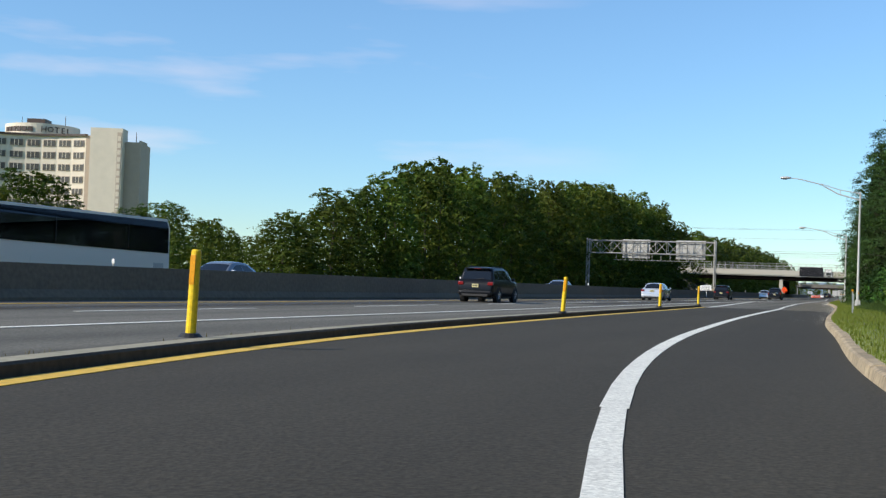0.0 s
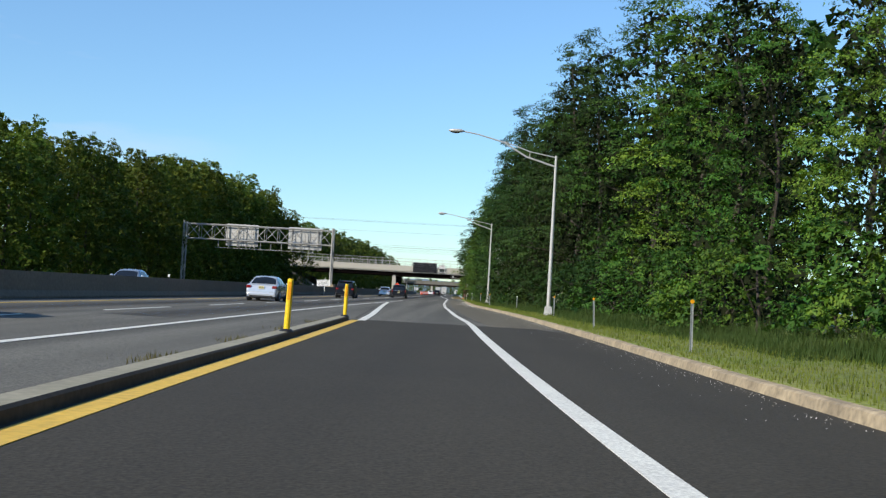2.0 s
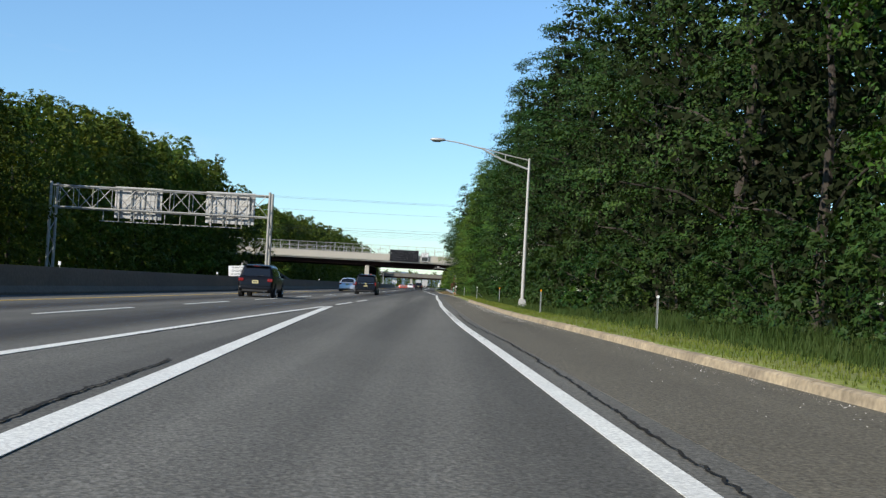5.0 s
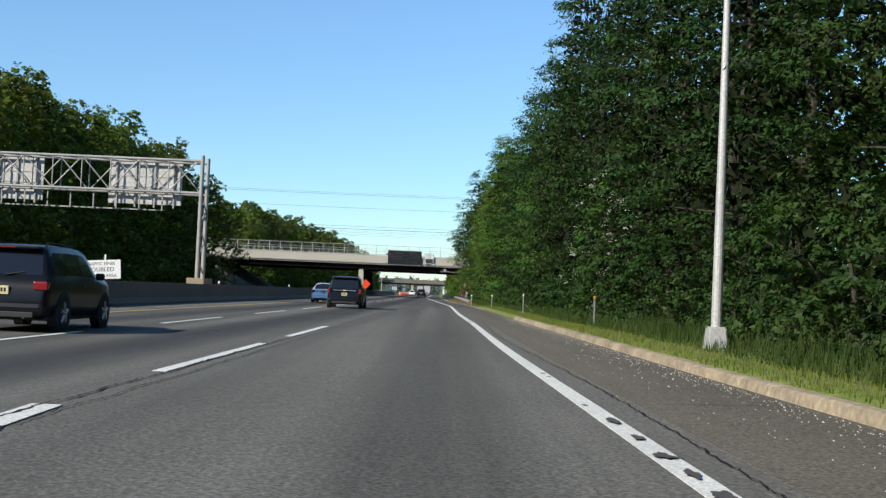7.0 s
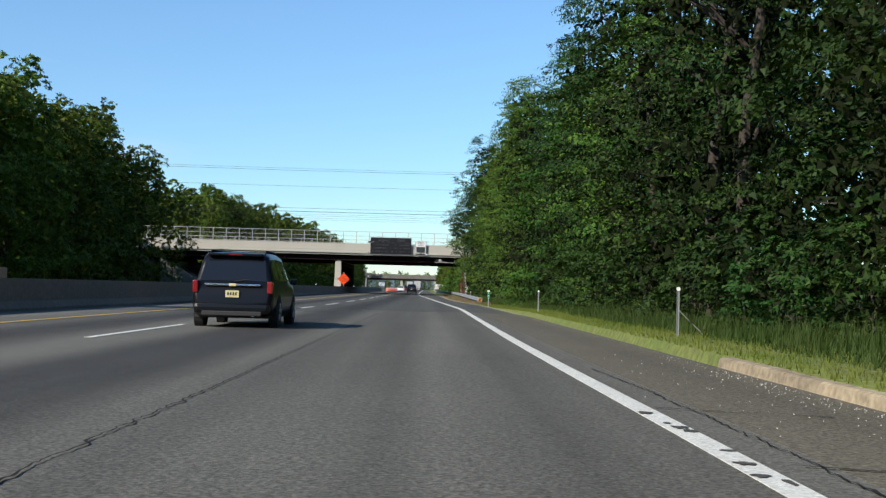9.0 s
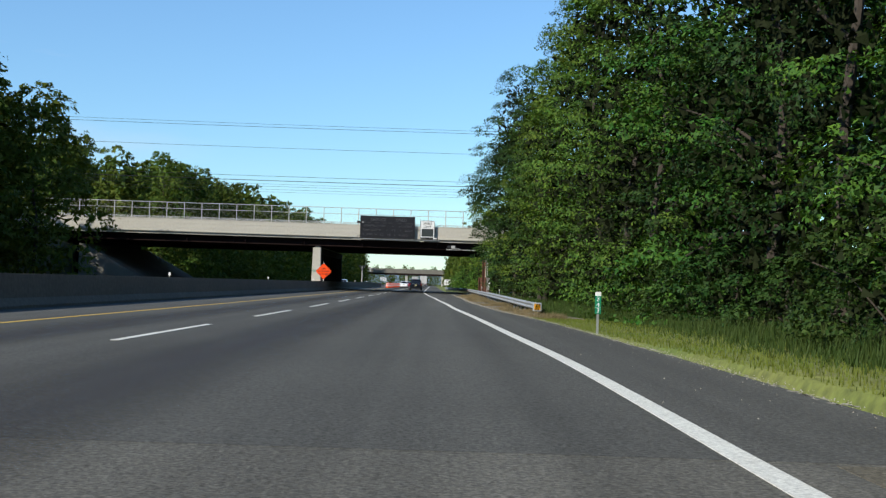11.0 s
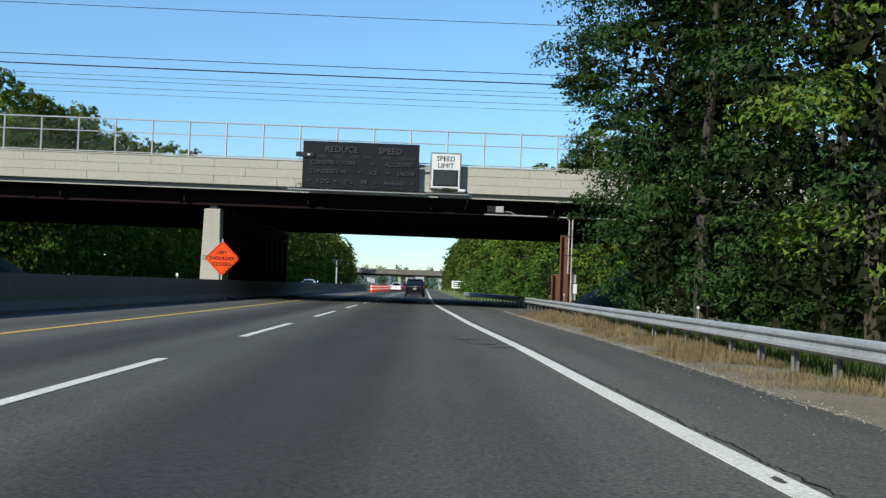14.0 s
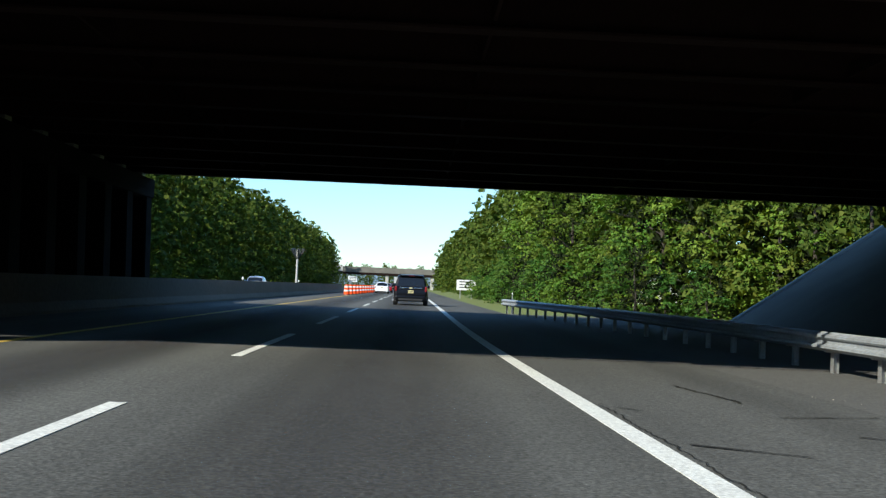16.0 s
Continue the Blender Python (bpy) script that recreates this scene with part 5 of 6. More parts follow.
for y in np.arange(94, 318, 5.4):
    h = HIGH(y) / 18.0
    plant(mid, -48.5 - 0.5 * min(1.0, max(0.0, (y - 272) / 20)) + RNG.uniform(-1.0, 1.5), y + RNG.uniform(-1.2, 1.2), h * RNG.uniform(0.88, 1.06), "woodland across the motorway", max(1.0, 0.75 / h))
for y in np.arange(112, 318, 8.0):
    plant(far, (-56 if y < 290 else -62) + RNG.uniform(-1.5, 2.0), y + RNG.uniform(-3, 3), HIGH(y * 0.866) / 18.0 * RNG.uniform(0.98, 1.1), "woodland across the motorway")
BEYOND = line((370, 18.0), (400, 18.5), (440, 19), (560, 19), (760, 17))
for y in np.arange(374, 775, 7.0):
    plant(mid if y < 450 else far, -46 + 5.0 * (y - 374) / 400 + RNG.uniform(-1.0, 1.5), y + RNG.uniform(-2, 2), BEYOND(y) / 18.0 * RNG.uniform(0.94, 1.04), "woodland across the motorway")
    plant(far, -55 + RNG.uniform(-1.5, 2.0), y + RNG.uniform(-2, 2), BEYOND(y) / 18.0 * RNG.uniform(0.98, 1.08), "woodland across the motorway")
for y in np.arange(376, 440, 7.0):
    plant(mid, -65 + RNG.uniform(-2.5, 2.5), y + RNG.uniform(-2, 2), 1.16 * RNG.uniform(0.94, 1.08), "woodland across the motorway")
    plant(far, -76 + RNG.uniform(-2.5, 2.5), y + RNG.uniform(-2, 2), 1.25 * RNG.uniform(0.94, 1.08), "woodland across the motorway")
# unseen trees added behind the start, blocking the low sky in reflections
for x in np.arange(-130, 110, 13.0):
    plant(far, x, -95 + RNG.uniform(-8, 4), RNG.uniform(0.95, 1.25), "woodland behind")
for y in np.arange(-80, 40, 13.0):
    plant(far, -56 + RNG.uniform(-3, 3), y, RNG.uniform(0.9, 1.15), "woodland behind")
    plant(far, WOOD(y) + 6 + RNG.uniform(-2, 3), y, RNG.uniform(0.9, 1.1), "woodland behind")
over = make_tree(17, 17.0, 4.7, 4.2, 76, 22, 24, 0.145, LEAF_SHADED, "large broadleaf tree leaning over the guard rail", 8, core=1900, core_size=0.42, corners=3, plump=1.15, flat=0.45)
over.matrix_world = pose(2.8, 313.5, ground_z(2.8, 313.5))
bushy = make_tree(19, 9.0, 3.3, 0.3, 46, 16, 20, 0.14, LEAF_SHADED, "bushy green tree with low boughs beside the overpass", 6, core=900, core_size=0.4, corners=3)
bushy.matrix_world = pose(3.6, 320.8, ground_z(3.6, 320.8))
for x, y, s in ((7.6, 320.5, 1.3), (10.4, 321.0, 1.5), (6.0, 317.0, 1.2), (13.0, 321.0, 1.5), (9.0, 322.0, 1.8)):
    plant(shrub, x, y, s, "undergrowth")
for y in np.arange(104, 316, 5.0):
    plant(far, WOOD(y) + 5.2 + RNG.uniform(-0.5, 0.8), y + RNG.uniform(-1.5, 1.5), RNG.uniform(0.8, 1.0), "roadside trees", 0.9)
for y in np.arange(375, 470, 4.0):
    plant(far, WOOD(y) + 4.0 + RNG.uniform(-0.5, 0.8), y, RNG.uniform(0.7, 0.85), "roadside trees", 0.9)
for x in np.arange(10, 40, 3.2):
    plant(far, x, 386 + RNG.uniform(-2, 2), RNG.uniform(0.75, 0.95), "woodland", 0.9)
    plant(far, x, 396 + RNG.uniform(-2, 2), RNG.uniform(0.75, 0.95), "woodland")
# on the banks of the crossing road and beyond
for x, y, s in ((16, 318, 0.75), (22, 316, 0.8), (29, 318, 0.8), (12, 382, 0.8), (17, 384, 0.85), (22, 386, 0.85), (28, 388, 0.9), (14, 374, 0.7), (20, 378, 0.85), (27, 375, 0.85), (34, 372, 0.8)):
    plant(mid, x, y, s, "trees on the bank")
for x, y, s in ((-48.8, 325.0, 0.58), (-44.2, 312.5, 1.16), (-53, 318, 0.82), (-60, 320, 1.0), (-68, 322, 1.0), (-47, 376, 0.8), (-55, 378, 0.95), (-63, 376, 1.0), (-72, 378, 1.0)):
    plant(mid, x, y, s, "trees on the bank")
plant(shady, 4.4, 320.0, 0.85, "roadside trees")
for x in np.arange(-75, 60, 2.6):
    plant(far, x + RNG.uniform(-2, 2), 818 + RNG.uniform(-6, 6), RNG.uniform(0.46, 0.56), "woodland")
for x in np.arange(-75, 60, 4.2):
    plant(far, x + RNG.uniform(-2, 2), 836 + RNG.uniform(-4, 4), RNG.uniform(0.46, 0.54), "woodland", 0.9)
for y in np.arange(76, 132, 3.2):
    plant(far, -46.3 + RNG.uniform(-0.8, 0.8), y, RNG.uniform(0.17, 0.30), "woodland across the motorway")
for y in np.arange(96, 172, 3.0):
    plant(far, -84 + RNG.uniform(-2, 2), y, RNG.uniform(0.22, 0.36), "woodland")
# loose trees near the tall building
for x, y, h in ((-88, 131, 8.5), (-88, 136, 9.6), (-90, 143, 10.8), (-88, 149, 8.8), (-89, 155, 7.5), (-82, 150, 6.0), (-88, 104, 10.5), (-88, 109, 11.4), (-88, 114, 11.2), (-89, 119, 8.6), (-90, 98, 10.0), (-96, 165, 7.5), (-94, 128, 8.0)):
    plant(mid, x, y, h / 18.5, "trees near the tall building", 1.5)


def deep_wood(spots, material, label):
    """Uncounted trees behind a woodland edge, in one mesh."""
    base = []
    for me in far:
        co = np.empty(len(me.vertices) * 3)
        me.vertices.foreach_get("co", co)
        base.append(co.reshape(-1, 3))
    out = []
    for k, x, y, z, s, a in spots:
        c, d = math.cos(a), math.sin(a)
        out.append(base[k] @ np.array([[c, d, 0], [-d, c, 0], [0, 0, 1]]) * s + np.array([x, y, z]))
    me = leaf_mesh("woodland", np.concatenate(out).reshape(-1, 3, 3), material)
    return tagged(new("woodland", me), label, "woodland", kind="stuff")


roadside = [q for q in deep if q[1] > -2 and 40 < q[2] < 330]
deep_wood(roadside, LEAF_SHADED, "dense woodland in shade-darkened green behind the roadside trees")
deep_wood([q for q in deep if q not in roadside], LEAF_DARK, "dense dark green woodland across the motorway, beyond, and unseen behind the start")

# shrubs in white blossom
for seed, x, y, h, r in ((81, 2.3, 131.5, 1.5, 1.2), (82, 2.2, 169.4, 6.4, 1.8), (83, 6.5, 386.0, 2.6, 1.6), (84, 4.6, 101.0, 1.8, 1.2)):
    bush = make_tree(seed, h, r, 0.2, 22, 10, 14, 0.15, LEAF, "green shrub in white blossom beside the verge", 3, 0.1, core=200, core_size=0.3, corners=3, reach=0.55)
    me, _, _ = crown_mesh("blossom", np.random.default_rng(seed), h * 1.02, r * 1.05, 0.3, int(4.0 * h) + 8, 7, 8, 0.055, PETAL)
    fl = new("blossom", me)
    fl.parent = bush
    bush.name = "blossoming_shrub"
    bush["category"] = "shrub"
    bush.matrix_world = pose(x, y, ground_z(x, y))

# ---- vehicles ----
def paint(name, colour, rough=0.25, metal=0.4):
    m = bpy.data.materials.new(name)
    m.use_nodes = True
    b = m.node_tree.nodes["Principled BSDF"]
    b.inputs["Base Color"].default_value = (*colour, 1)
    b.inputs["Roughness"].default_value, b.inputs["Metallic"].default_value = rough, metal
    b.inputs["Coat Weight"].default_value, b.inputs["Coat Roughness"].default_value = 0.6, 0.08
    return m


GLASS = paint("tinted_car_glass", (0.010, 0.012, 0.015), 0.06, 0.0)
GLASS.node_tree.nodes["Principled BSDF"].inputs["Coat Weight"].default_value = 0.0
TYRE = mat("tyre_rubber", (0.016, 0.016, 0.016), 0.85)
RIM = paint("alloy_rim", (0.40, 0.40, 0.41), 0.35, 0.9)
TAIL = paint("red_tail_lens", (0.20, 0.010, 0.010), 0.2, 0.0)
CLEAR = paint("clear_lens", (0.55, 0.55, 0.55), 0.15, 0.2)
CHROME = paint("chrome_trim", (0.75, 0.75, 0.75), 0.15, 1.0)
PLASTIC = mat("dark_bumper_plastic", (0.02, 0.02, 0.021), 0.7)
PLATE = mat("pale_yellow_plate", (0.62, 0.55, 0.28), 0.5)


def wheel(parent, x, y, r, w):
    side = 1 if x > 0 else -1
    bm = bmesh.new()
    prof = [(0.62 * r, -w / 2), (0.93 * r, -w / 2), (r, -w / 2 + 0.03), (r, w / 2 - 0.03), (0.93 * r, w / 2), (0.62 * r, w / 2)]
    rings = []
    for a in np.linspace(0, 2 * math.pi, 24, endpoint=False):
        rings.append([bm.verts.new((x + d, y + q * math.cos(a), r + q * math.sin(a))) for q, d in prof])
    for i in range(24):
        a, b = rings[i], rings[(i + 1) % 24]
        for j in range(5):
            bm.faces.new((a[j], a[j + 1], b[j + 1], b[j]))
    bmesh.ops.recalc_face_normals(bm, faces=bm.faces[:])
    t = part("wheel", bm, TYRE, parent, "black tyre on a silver alloy rim")
    rim = part("rim", tube((x + side * (w / 2 - 0.05), y, r), (x + side * (w / 2 - 0.015), y, r), 0.60 * r, 0.63 * r, 20), PLASTIC, t)
    for k in range(5):
        a = k * 2 * math.pi / 5 + 0.3
        part("spoke", tube((x + side * w / 2, y, r), (x + side * (w / 2 - 0.01), y + 0.6 * r * math.cos(a), r + 0.6 * r * math.sin(a)), 0.05, 0.035, 6), RIM, t)
    return t


def skin(rows, name, material, parent, label="", closed=False, caps=False):
    """A smooth sheet through rows of points."""
    bm = bmesh.new()
    grid = [[bm.verts.new(p) for p in r] for r in rows]
    n = len(grid[0])
    for a, b in zip(grid, grid[1:]):
        for q in range(n if closed else n - 1):
            bm.faces.new((a[q], a[(q + 1) % n], b[(q + 1) % n], b[q]))
    if caps:
        bm.faces.new(grid[0][::-1])
        bm.faces.new(grid[-1])
    bmesh.ops.recalc_face_normals(bm, faces=bm.faces[:])
    for f in bm.faces:
        f.smooth = True
    return part(name, bm, material, parent, label)


# fraction of the length from the tail, height of the top line (0 to 1: up to the bonnet line; above: up to the roof)
SHAPES = {
    "suv": dict(top=((0, 0.60), (0.008, 0.80), (0.02, 0.97), (0.035, 1.03), (0.06, 1.38), (0.085, 1.80), (0.105, 1.91), (0.15, 1.97), (0.30, 2.0), (0.46, 1.99), (0.55, 1.95), (0.60, 1.86), (0.735, 1.06), (0.77, 1.03), (0.86, 0.99), (0.94, 0.90), (0.98, 0.76), (1.0, 0.58)),
                belt=1.02, roof=0.76, tail=(0.038, 0.092), screen=(0.605, 0.725)),
    "sedan": dict(top=((0, 0.60), (0.008, 0.82), (0.02, 0.98), (0.05, 1.02), (0.12, 1.03), (0.15, 1.08), (0.22, 1.55), (0.28, 1.86), (0.33, 1.96), (0.42, 2.0), (0.50, 1.98), (0.56, 1.90), (0.60, 1.76), (0.73, 1.05), (0.77, 1.02), (0.86, 0.95), (0.94, 0.84), (0.98, 0.72), (1.0, 0.56)),
                  belt=0.93, roof=0.70, tail=(0.155, 0.29), screen=(0.60, 0.72)),
}


def car(name, label, kind, L, W, H, body_paint, at, chrome=False, tail_wide=False):
    c = thing(name, label, "car", at=at)
    sh, w = SHAPES[kind], W / 2
    R = 0.36 if kind == "suv" else 0.33
    zl, zb = (0.26, 1.02) if kind == "suv" else (0.2, 0.93)
    tf = [a for a, _ in sh["top"]]
    tz = [(b * zb if b <= 1 else zb + (b - 1) * (H - zb)) for _, b in sh["top"]]

    def top(f):
        return float(np.interp(f, tf, tz))

    def wide(f):
        return w * float(np.interp(f, (0, 0.01, 0.03, 0.10, 0.22, 0.78, 0.90, 0.97, 1.0), (0.84, 0.92, 0.96, 0.985, 1.0, 1.0, 0.96, 0.87, 0.72)))

    def side(f, v):
        """A point of the flank between the belt (v = 0) and the edge of the roof (v = 1)."""
        z1 = top(f)
        z0 = min(zb, z1 - 0.01)
        up = max(0.0, min(1.0, (z1 - zb) / (H - zb)))
        x0 = wide(f) * 0.955
        x1 = x0 + (wide(f) * sh["roof"] - x0) * (0.25 + 0.75 * up)
        return Vector((x0 + (x1 - x0) * v ** 1.15, -L / 2 + f * L, z0 + (z1 - 0.07 * up - z0) * v))

    def ring_at(f):
        ww, z1 = wide(f), top(f)
        z0 = min(zb, z1 - 0.01)
        low = zl + (0.14 if f < 0.006 or f > 0.994 else 0.05 if f < 0.03 or f > 0.97 else 0)
        half = [(ww * 0.80, low), (ww * 0.95, low + 0.06), (ww * 0.99, low + (z0 - low) * 0.35), (ww, low + (z0 - low) * 0.62), (ww * 0.985, low + (z0 - low) * 0.88)]
        half += [(p.x, p.z) for p in (side(f, v) for v in (0.0, 0.35, 0.7, 1.0))]
        e = half[-1]
        half += [(e[0] * 0.90, e[1] + (z1 - e[1]) * 0.62), (e[0] * 0.6, z1 - 0.008), (e[0] * 0.2, z1)]
        y = -L / 2 + f * L
        return [(x, y, z) for x, z in half] + [(-x, y, z) for x, z in reversed(half)]

    fs = sorted(set(tf) | {0.04, 0.05, 0.07, 0.12, 0.2, 0.25, 0.36, 0.42, 0.5, 0.64, 0.67, 0.70, 0.82, 0.90, 0.96, 0.99})
    body = skin([ring_at(f) for f in fs], "body", body_paint, c, "", True, True)

    def limit(z, rear):
        """Where the top line passes the height z, at the tail or at the windscreen."""
        run = np.linspace(0.03, 0.4, 80) if rear else np.linspace(0.75, 0.45, 80)
        return next((float(f) for f in run if top(f) > z), 0.4 if rear else 0.5)

    vs = np.linspace(0.13, 0.86, 5)
    cuts = (0.0, 0.31, 0.64, 1.0) if kind == "suv" else (0.0, 0.50, 1.0)
    for sg in (1, -1):
        for a, b in zip(cuts, cuts[1:]):
            rows = []
            for v in vs:
                z = zb + (H - 0.07 - zb) * v
                f0, f1 = limit(z + 0.10, True) + 0.012, limit(z + 0.10, False) - 0.012
                if kind == "suv":
                    f0 = max(f0, 0.092)
                rows.append([])
                for k in range(7):
                    f = f0 + (f1 - f0) * (a + 0.016 + (b - a - 0.032) * k / 6)
                    p = side(f, v)
                    rows[-1].append((sg * (p.x + 0.007), p.y, p.z))
            skin(rows, "side_window", GLASS, body, "dark tinted side window")
        ym = -L / 2 + sh["screen"][1] * L - 0.28
        part("mirror", box(min(sg * (w - 0.02), sg * (w + 0.16)), max(sg * (w - 0.02), sg * (w + 0.16)), ym - 0.07, ym + 0.06, zb + 0.0, zb + 0.15, 0.04), body_paint, c)
        zt = 0.80 if kind == "suv" else 0.73
        lw = 0.27 if tail_wide else 0.13
        tall = 0.28 if kind == "suv" and not tail_wide else 0.16
        part("tail_light", box(min(sg * w * 0.945, sg * (w * 0.945 - lw)), max(sg * w * 0.945, sg * (w * 0.945 - lw)), -L / 2 + 0.005, -L / 2 + 0.20, zt, zt + tall, 0.03), TAIL, c, "red tail light")
        part("headlight", box(min(sg * w * 0.60, sg * w * 0.86), max(sg * w * 0.60, sg * w * 0.86), L / 2 - 0.22, L / 2 - 0.03, 0.62, 0.74, 0.04), CLEAR, c)
        part("door_handle", box(min(sg * (w - 0.01), sg * (w + 0.012)), max(sg * (w - 0.01), sg * (w + 0.012)), -0.25, -0.07, zb - 0.15, zb - 0.115, 0.008), body_paint, c)
        for yy in (-L / 2 + 0.20 * L, L / 2 - 0.19 * L):
            part("wheel_arch", tube((sg * (w - 0.20), yy, R), (sg * (w + 0.003), yy, R), R + 0.05, sides=26), PLASTIC, c)
            wheel(c, sg * (w - 0.105), yy, R, 0.225)
    for nm, (fa, fb), out in (("rear_window", sh["tail"], -1), ("windscreen", sh["screen"], 1)):
        rows = []
        for f in np.linspace(fa, fb, 7):
            e = side(f, 1.0).x * 0.97
            zt = top(f)
            rows.append([(e * u, -L / 2 + f * L + out * 0.008, zt + 0.007 - (0.05 * u * u * max(0.0, min(1.0, (zt - zb) / (H - zb))))) for u in np.linspace(-0.93, 0.93, 9)])
        skin(rows, nm, GLASS, body, "dark tinted glass")
    low_trim = part("bumper", box(-w * 0.90, w * 0.90, -L / 2 - 0.045, -L / 2 + 0.25, zl + 0.05, zl + 0.30, 0.09), body_paint, c, "rear bumper")
    part("bumper_trim", box(-w * 0.70, w * 0.70, -L / 2 - 0.050, -L / 2 + 0.1, zl + 0.02, zl + 0.13, 0.02), PLASTIC, low_trim)
    part("exhaust", tube((w * 0.5, -L / 2 - 0.03, zl + 0.03), (w * 0.5, -L / 2 + 0.3, zl + 0.03), 0.03, sides=10), RIM, c)
    part("sill", box(-w * 0.9, w * 0.9, -L / 2 + 0.3, L / 2 - 0.3, zl - 0.04, zl + 0.12, 0.02), PLASTIC, c)
    pl = part("number_plate", box(-0.155, 0.155, -L / 2 - 0.010, -L / 2 + 0.03, 0.70, 0.86, 0.005), PLATE, c, "pale number plate")
    for k in range(4):
        part("bar", box(-0.11 + 0.06 * k, -0.075 + 0.06 * k, -L / 2 - 0.015, -L / 2 - 0.0105, 0.75, 0.82), BLACK, pl)
    if chrome:
        part("chrome_bar", box(-w * 0.66, w * 0.66, -L / 2 + 0.03, -L / 2 + 0.09, 0.965, 1.015, 0.015), CHROME, c)
        part("badge", box(-0.09, 0.09, -L / 2 + 0.022, -L / 2 + 0.06, 0.955, 1.02, 0.02), PLATE, c)
    if kind == "suv":
        yt = -L / 2 + 0.085 * L
        part("spoiler", box(-w * 0.66, w * 0.66, yt - 0.14, yt + 0.10, H - 0.115, H - 0.06, 0.02), body_paint, body)
        part("brake_light", box(-0.16, 0.16, yt - 0.147, yt - 0.13, H - 0.10, H - 0.08), TAIL, body)
        part("wiper", tube((0.02, -L / 2 + 0.035 * L - 0.02, 1.07), (0.38, -L / 2 + 0.045 * L - 0.02, 1.13), 0.012, sides=6), PLASTIC, body)
        for sg in (1, -1):
            xr = sg * w * 0.66
            part("roof_rail", path_tube([(xr, -L / 2 + 0.13 * L, H - 0.06), (xr, -L / 2 + 0.16 * L, H + 0.015), (xr, -L / 2 + 0.50 * L, H + 0.02), (xr, -L / 2 + 0.54 * L, H - 0.06)], 0.018, 6), PLASTIC, body)
    return c


DARK = paint("black_car_paint", (0.004, 0.004, 0.005), 0.3, 0.0)
DARK.node_tree.nodes["Principled BSDF"].inputs["Coat Weight"].default_value = 0.08
DARK.node_tree.nodes["Principled BSDF"].inputs["Specular IOR Level"].default_value = 0.25
SILVERBLUE = paint("silver_blue_car_paint", (0.26, 0.31, 0.38))
GREYBLUE = paint("grey_blue_car_paint", (0.19, 0.22, 0.26))
SILVER = paint("silver_car_paint", (0.55, 0.57, 0.60))
REDP = paint("red_car_paint", (0.42, 0.012, 0.014))
WHITEP = paint("white_car_paint", (0.75, 0.75, 0.75), 0.3, 0.0)
car("car_suv", "black five-door family car with chrome strip in the outer lane", "suv", 4.8, 1.95, 1.78, DARK, pose(-8.66, 385.4, 0), True)
car("car_suv", "black family car with chrome strip in the middle lane", "suv", 4.8, 1.95, 1.78, DARK, pose(-10.35, 185.5, 0), True)
car("car_suv", "small dark blue off-road style car in the inner lane", "suv", 4.4, 1.82, 1.67, DARK, pose(-14.65, 54.5, 0), tail_wide=True)
car("car_suv", "black family off-roader in the inner lane", "suv", 4.5, 1.84, 1.68, DARK, pose(-13.4, 142.8, 0), tail_wide=True)
car("car_sedan", "silver grey saloon car in the inner lane", "sedan", 4.8, 1.83, 1.45, SILVER, pose(-13.8, 97.8, 0), tail_wide=True)
car("car_sedan", "red saloon car in the inner lane", "sedan", 4.6, 1.8, 1.42, REDP, pose(-12.6, 500.0, 0), tail_wide=True)
car("car_sedan", "silver saloon car in the inner lane", "sedan", 4.7, 1.8, 1.45, SILVER, pose(-13.5, 206.0, 0), tail_wide=True)
car("car_suv", "dark blue car in the inner lane", "suv", 4.5, 1.84, 1.65, DARK, pose(-12.8, 566.0, 0), tail_wide=True)
car("car_sedan", "white saloon car beside the roadwork barrels", "sedan", 4.8, 1.85, 1.5, WHITEP, pose(-12.6, 472.0, 0))
car("car_sedan", "grey saloon car beyond the central barrier", "sedan", 4.8, 1.8, 1.45, GREYBLUE, pose(-24.0, 45.4, 0, 0, 0, 180))
car("car_sedan", "silver blue saloon car beyond the central barrier", "sedan", 4.6, 1.8, 1.45, SILVERBLUE, pose(-23.4, 103.0, 0, 0, 0, 180))
car("car_sedan", "silver saloon car beyond the central barrier", "sedan", 4.6, 1.8, 1.45, SILVER, pose(-23.4, 428.0, 0, 0, 0, 180))


def lorry(at, label, colour):
    t = thing("lorry", label, "lorry", at=at)
    part("trailer_box", box(-1.28, 1.28, -6.5, 5.5, 1.1, 3.95, 0.03), colour, t)
    for x in (-1.25, 1.25):
        part("corner_post", box(x - 0.05, x + 0.05, -6.54, -6.46, 1.1, 3.95), STEEL, t)
    for x in (-0.62, -0.2, 0.2, 0.62):
        part("lock_rod", tube((x, -6.54, 1.15), (x, -6.54, 3.9), 0.02, sides=6), STEEL, t)
    part("door_gap", box(-0.012, 0.012, -6.512, -6.501, 1.15, 3.9), BLACK, t)
    part("underride_bar", box(-1.15, 1.15, -6.5, -6.4, 0.5, 0.62), WHITE, t)
    part("chassis", box(-0.5, 0.5, -6.3, 7.5, 0.8, 1.098), PLASTIC, t)
    part("cab", box(-1.2, 1.2, 5.8, 7.9, 0.7, 3.3, 0.12), WHITEP, t)
    for s in (1, -1):
        part("tail_light", box(s * 0.9 - 0.15, s * 0.9 + 0.15, -6.53, -6.48, 0.85, 0.98), TAIL, t)
        for y in (-5.3, -4.0, 4.0, 7.0):
            wheel(t, s * 1.05, y, 0.5, 0.4)
    return t


TRAILER = mat("grey_white_trailer", (0.55, 0.54, 0.52), 0.5, second=(0.45, 0.44, 0.42), scale=0.8)
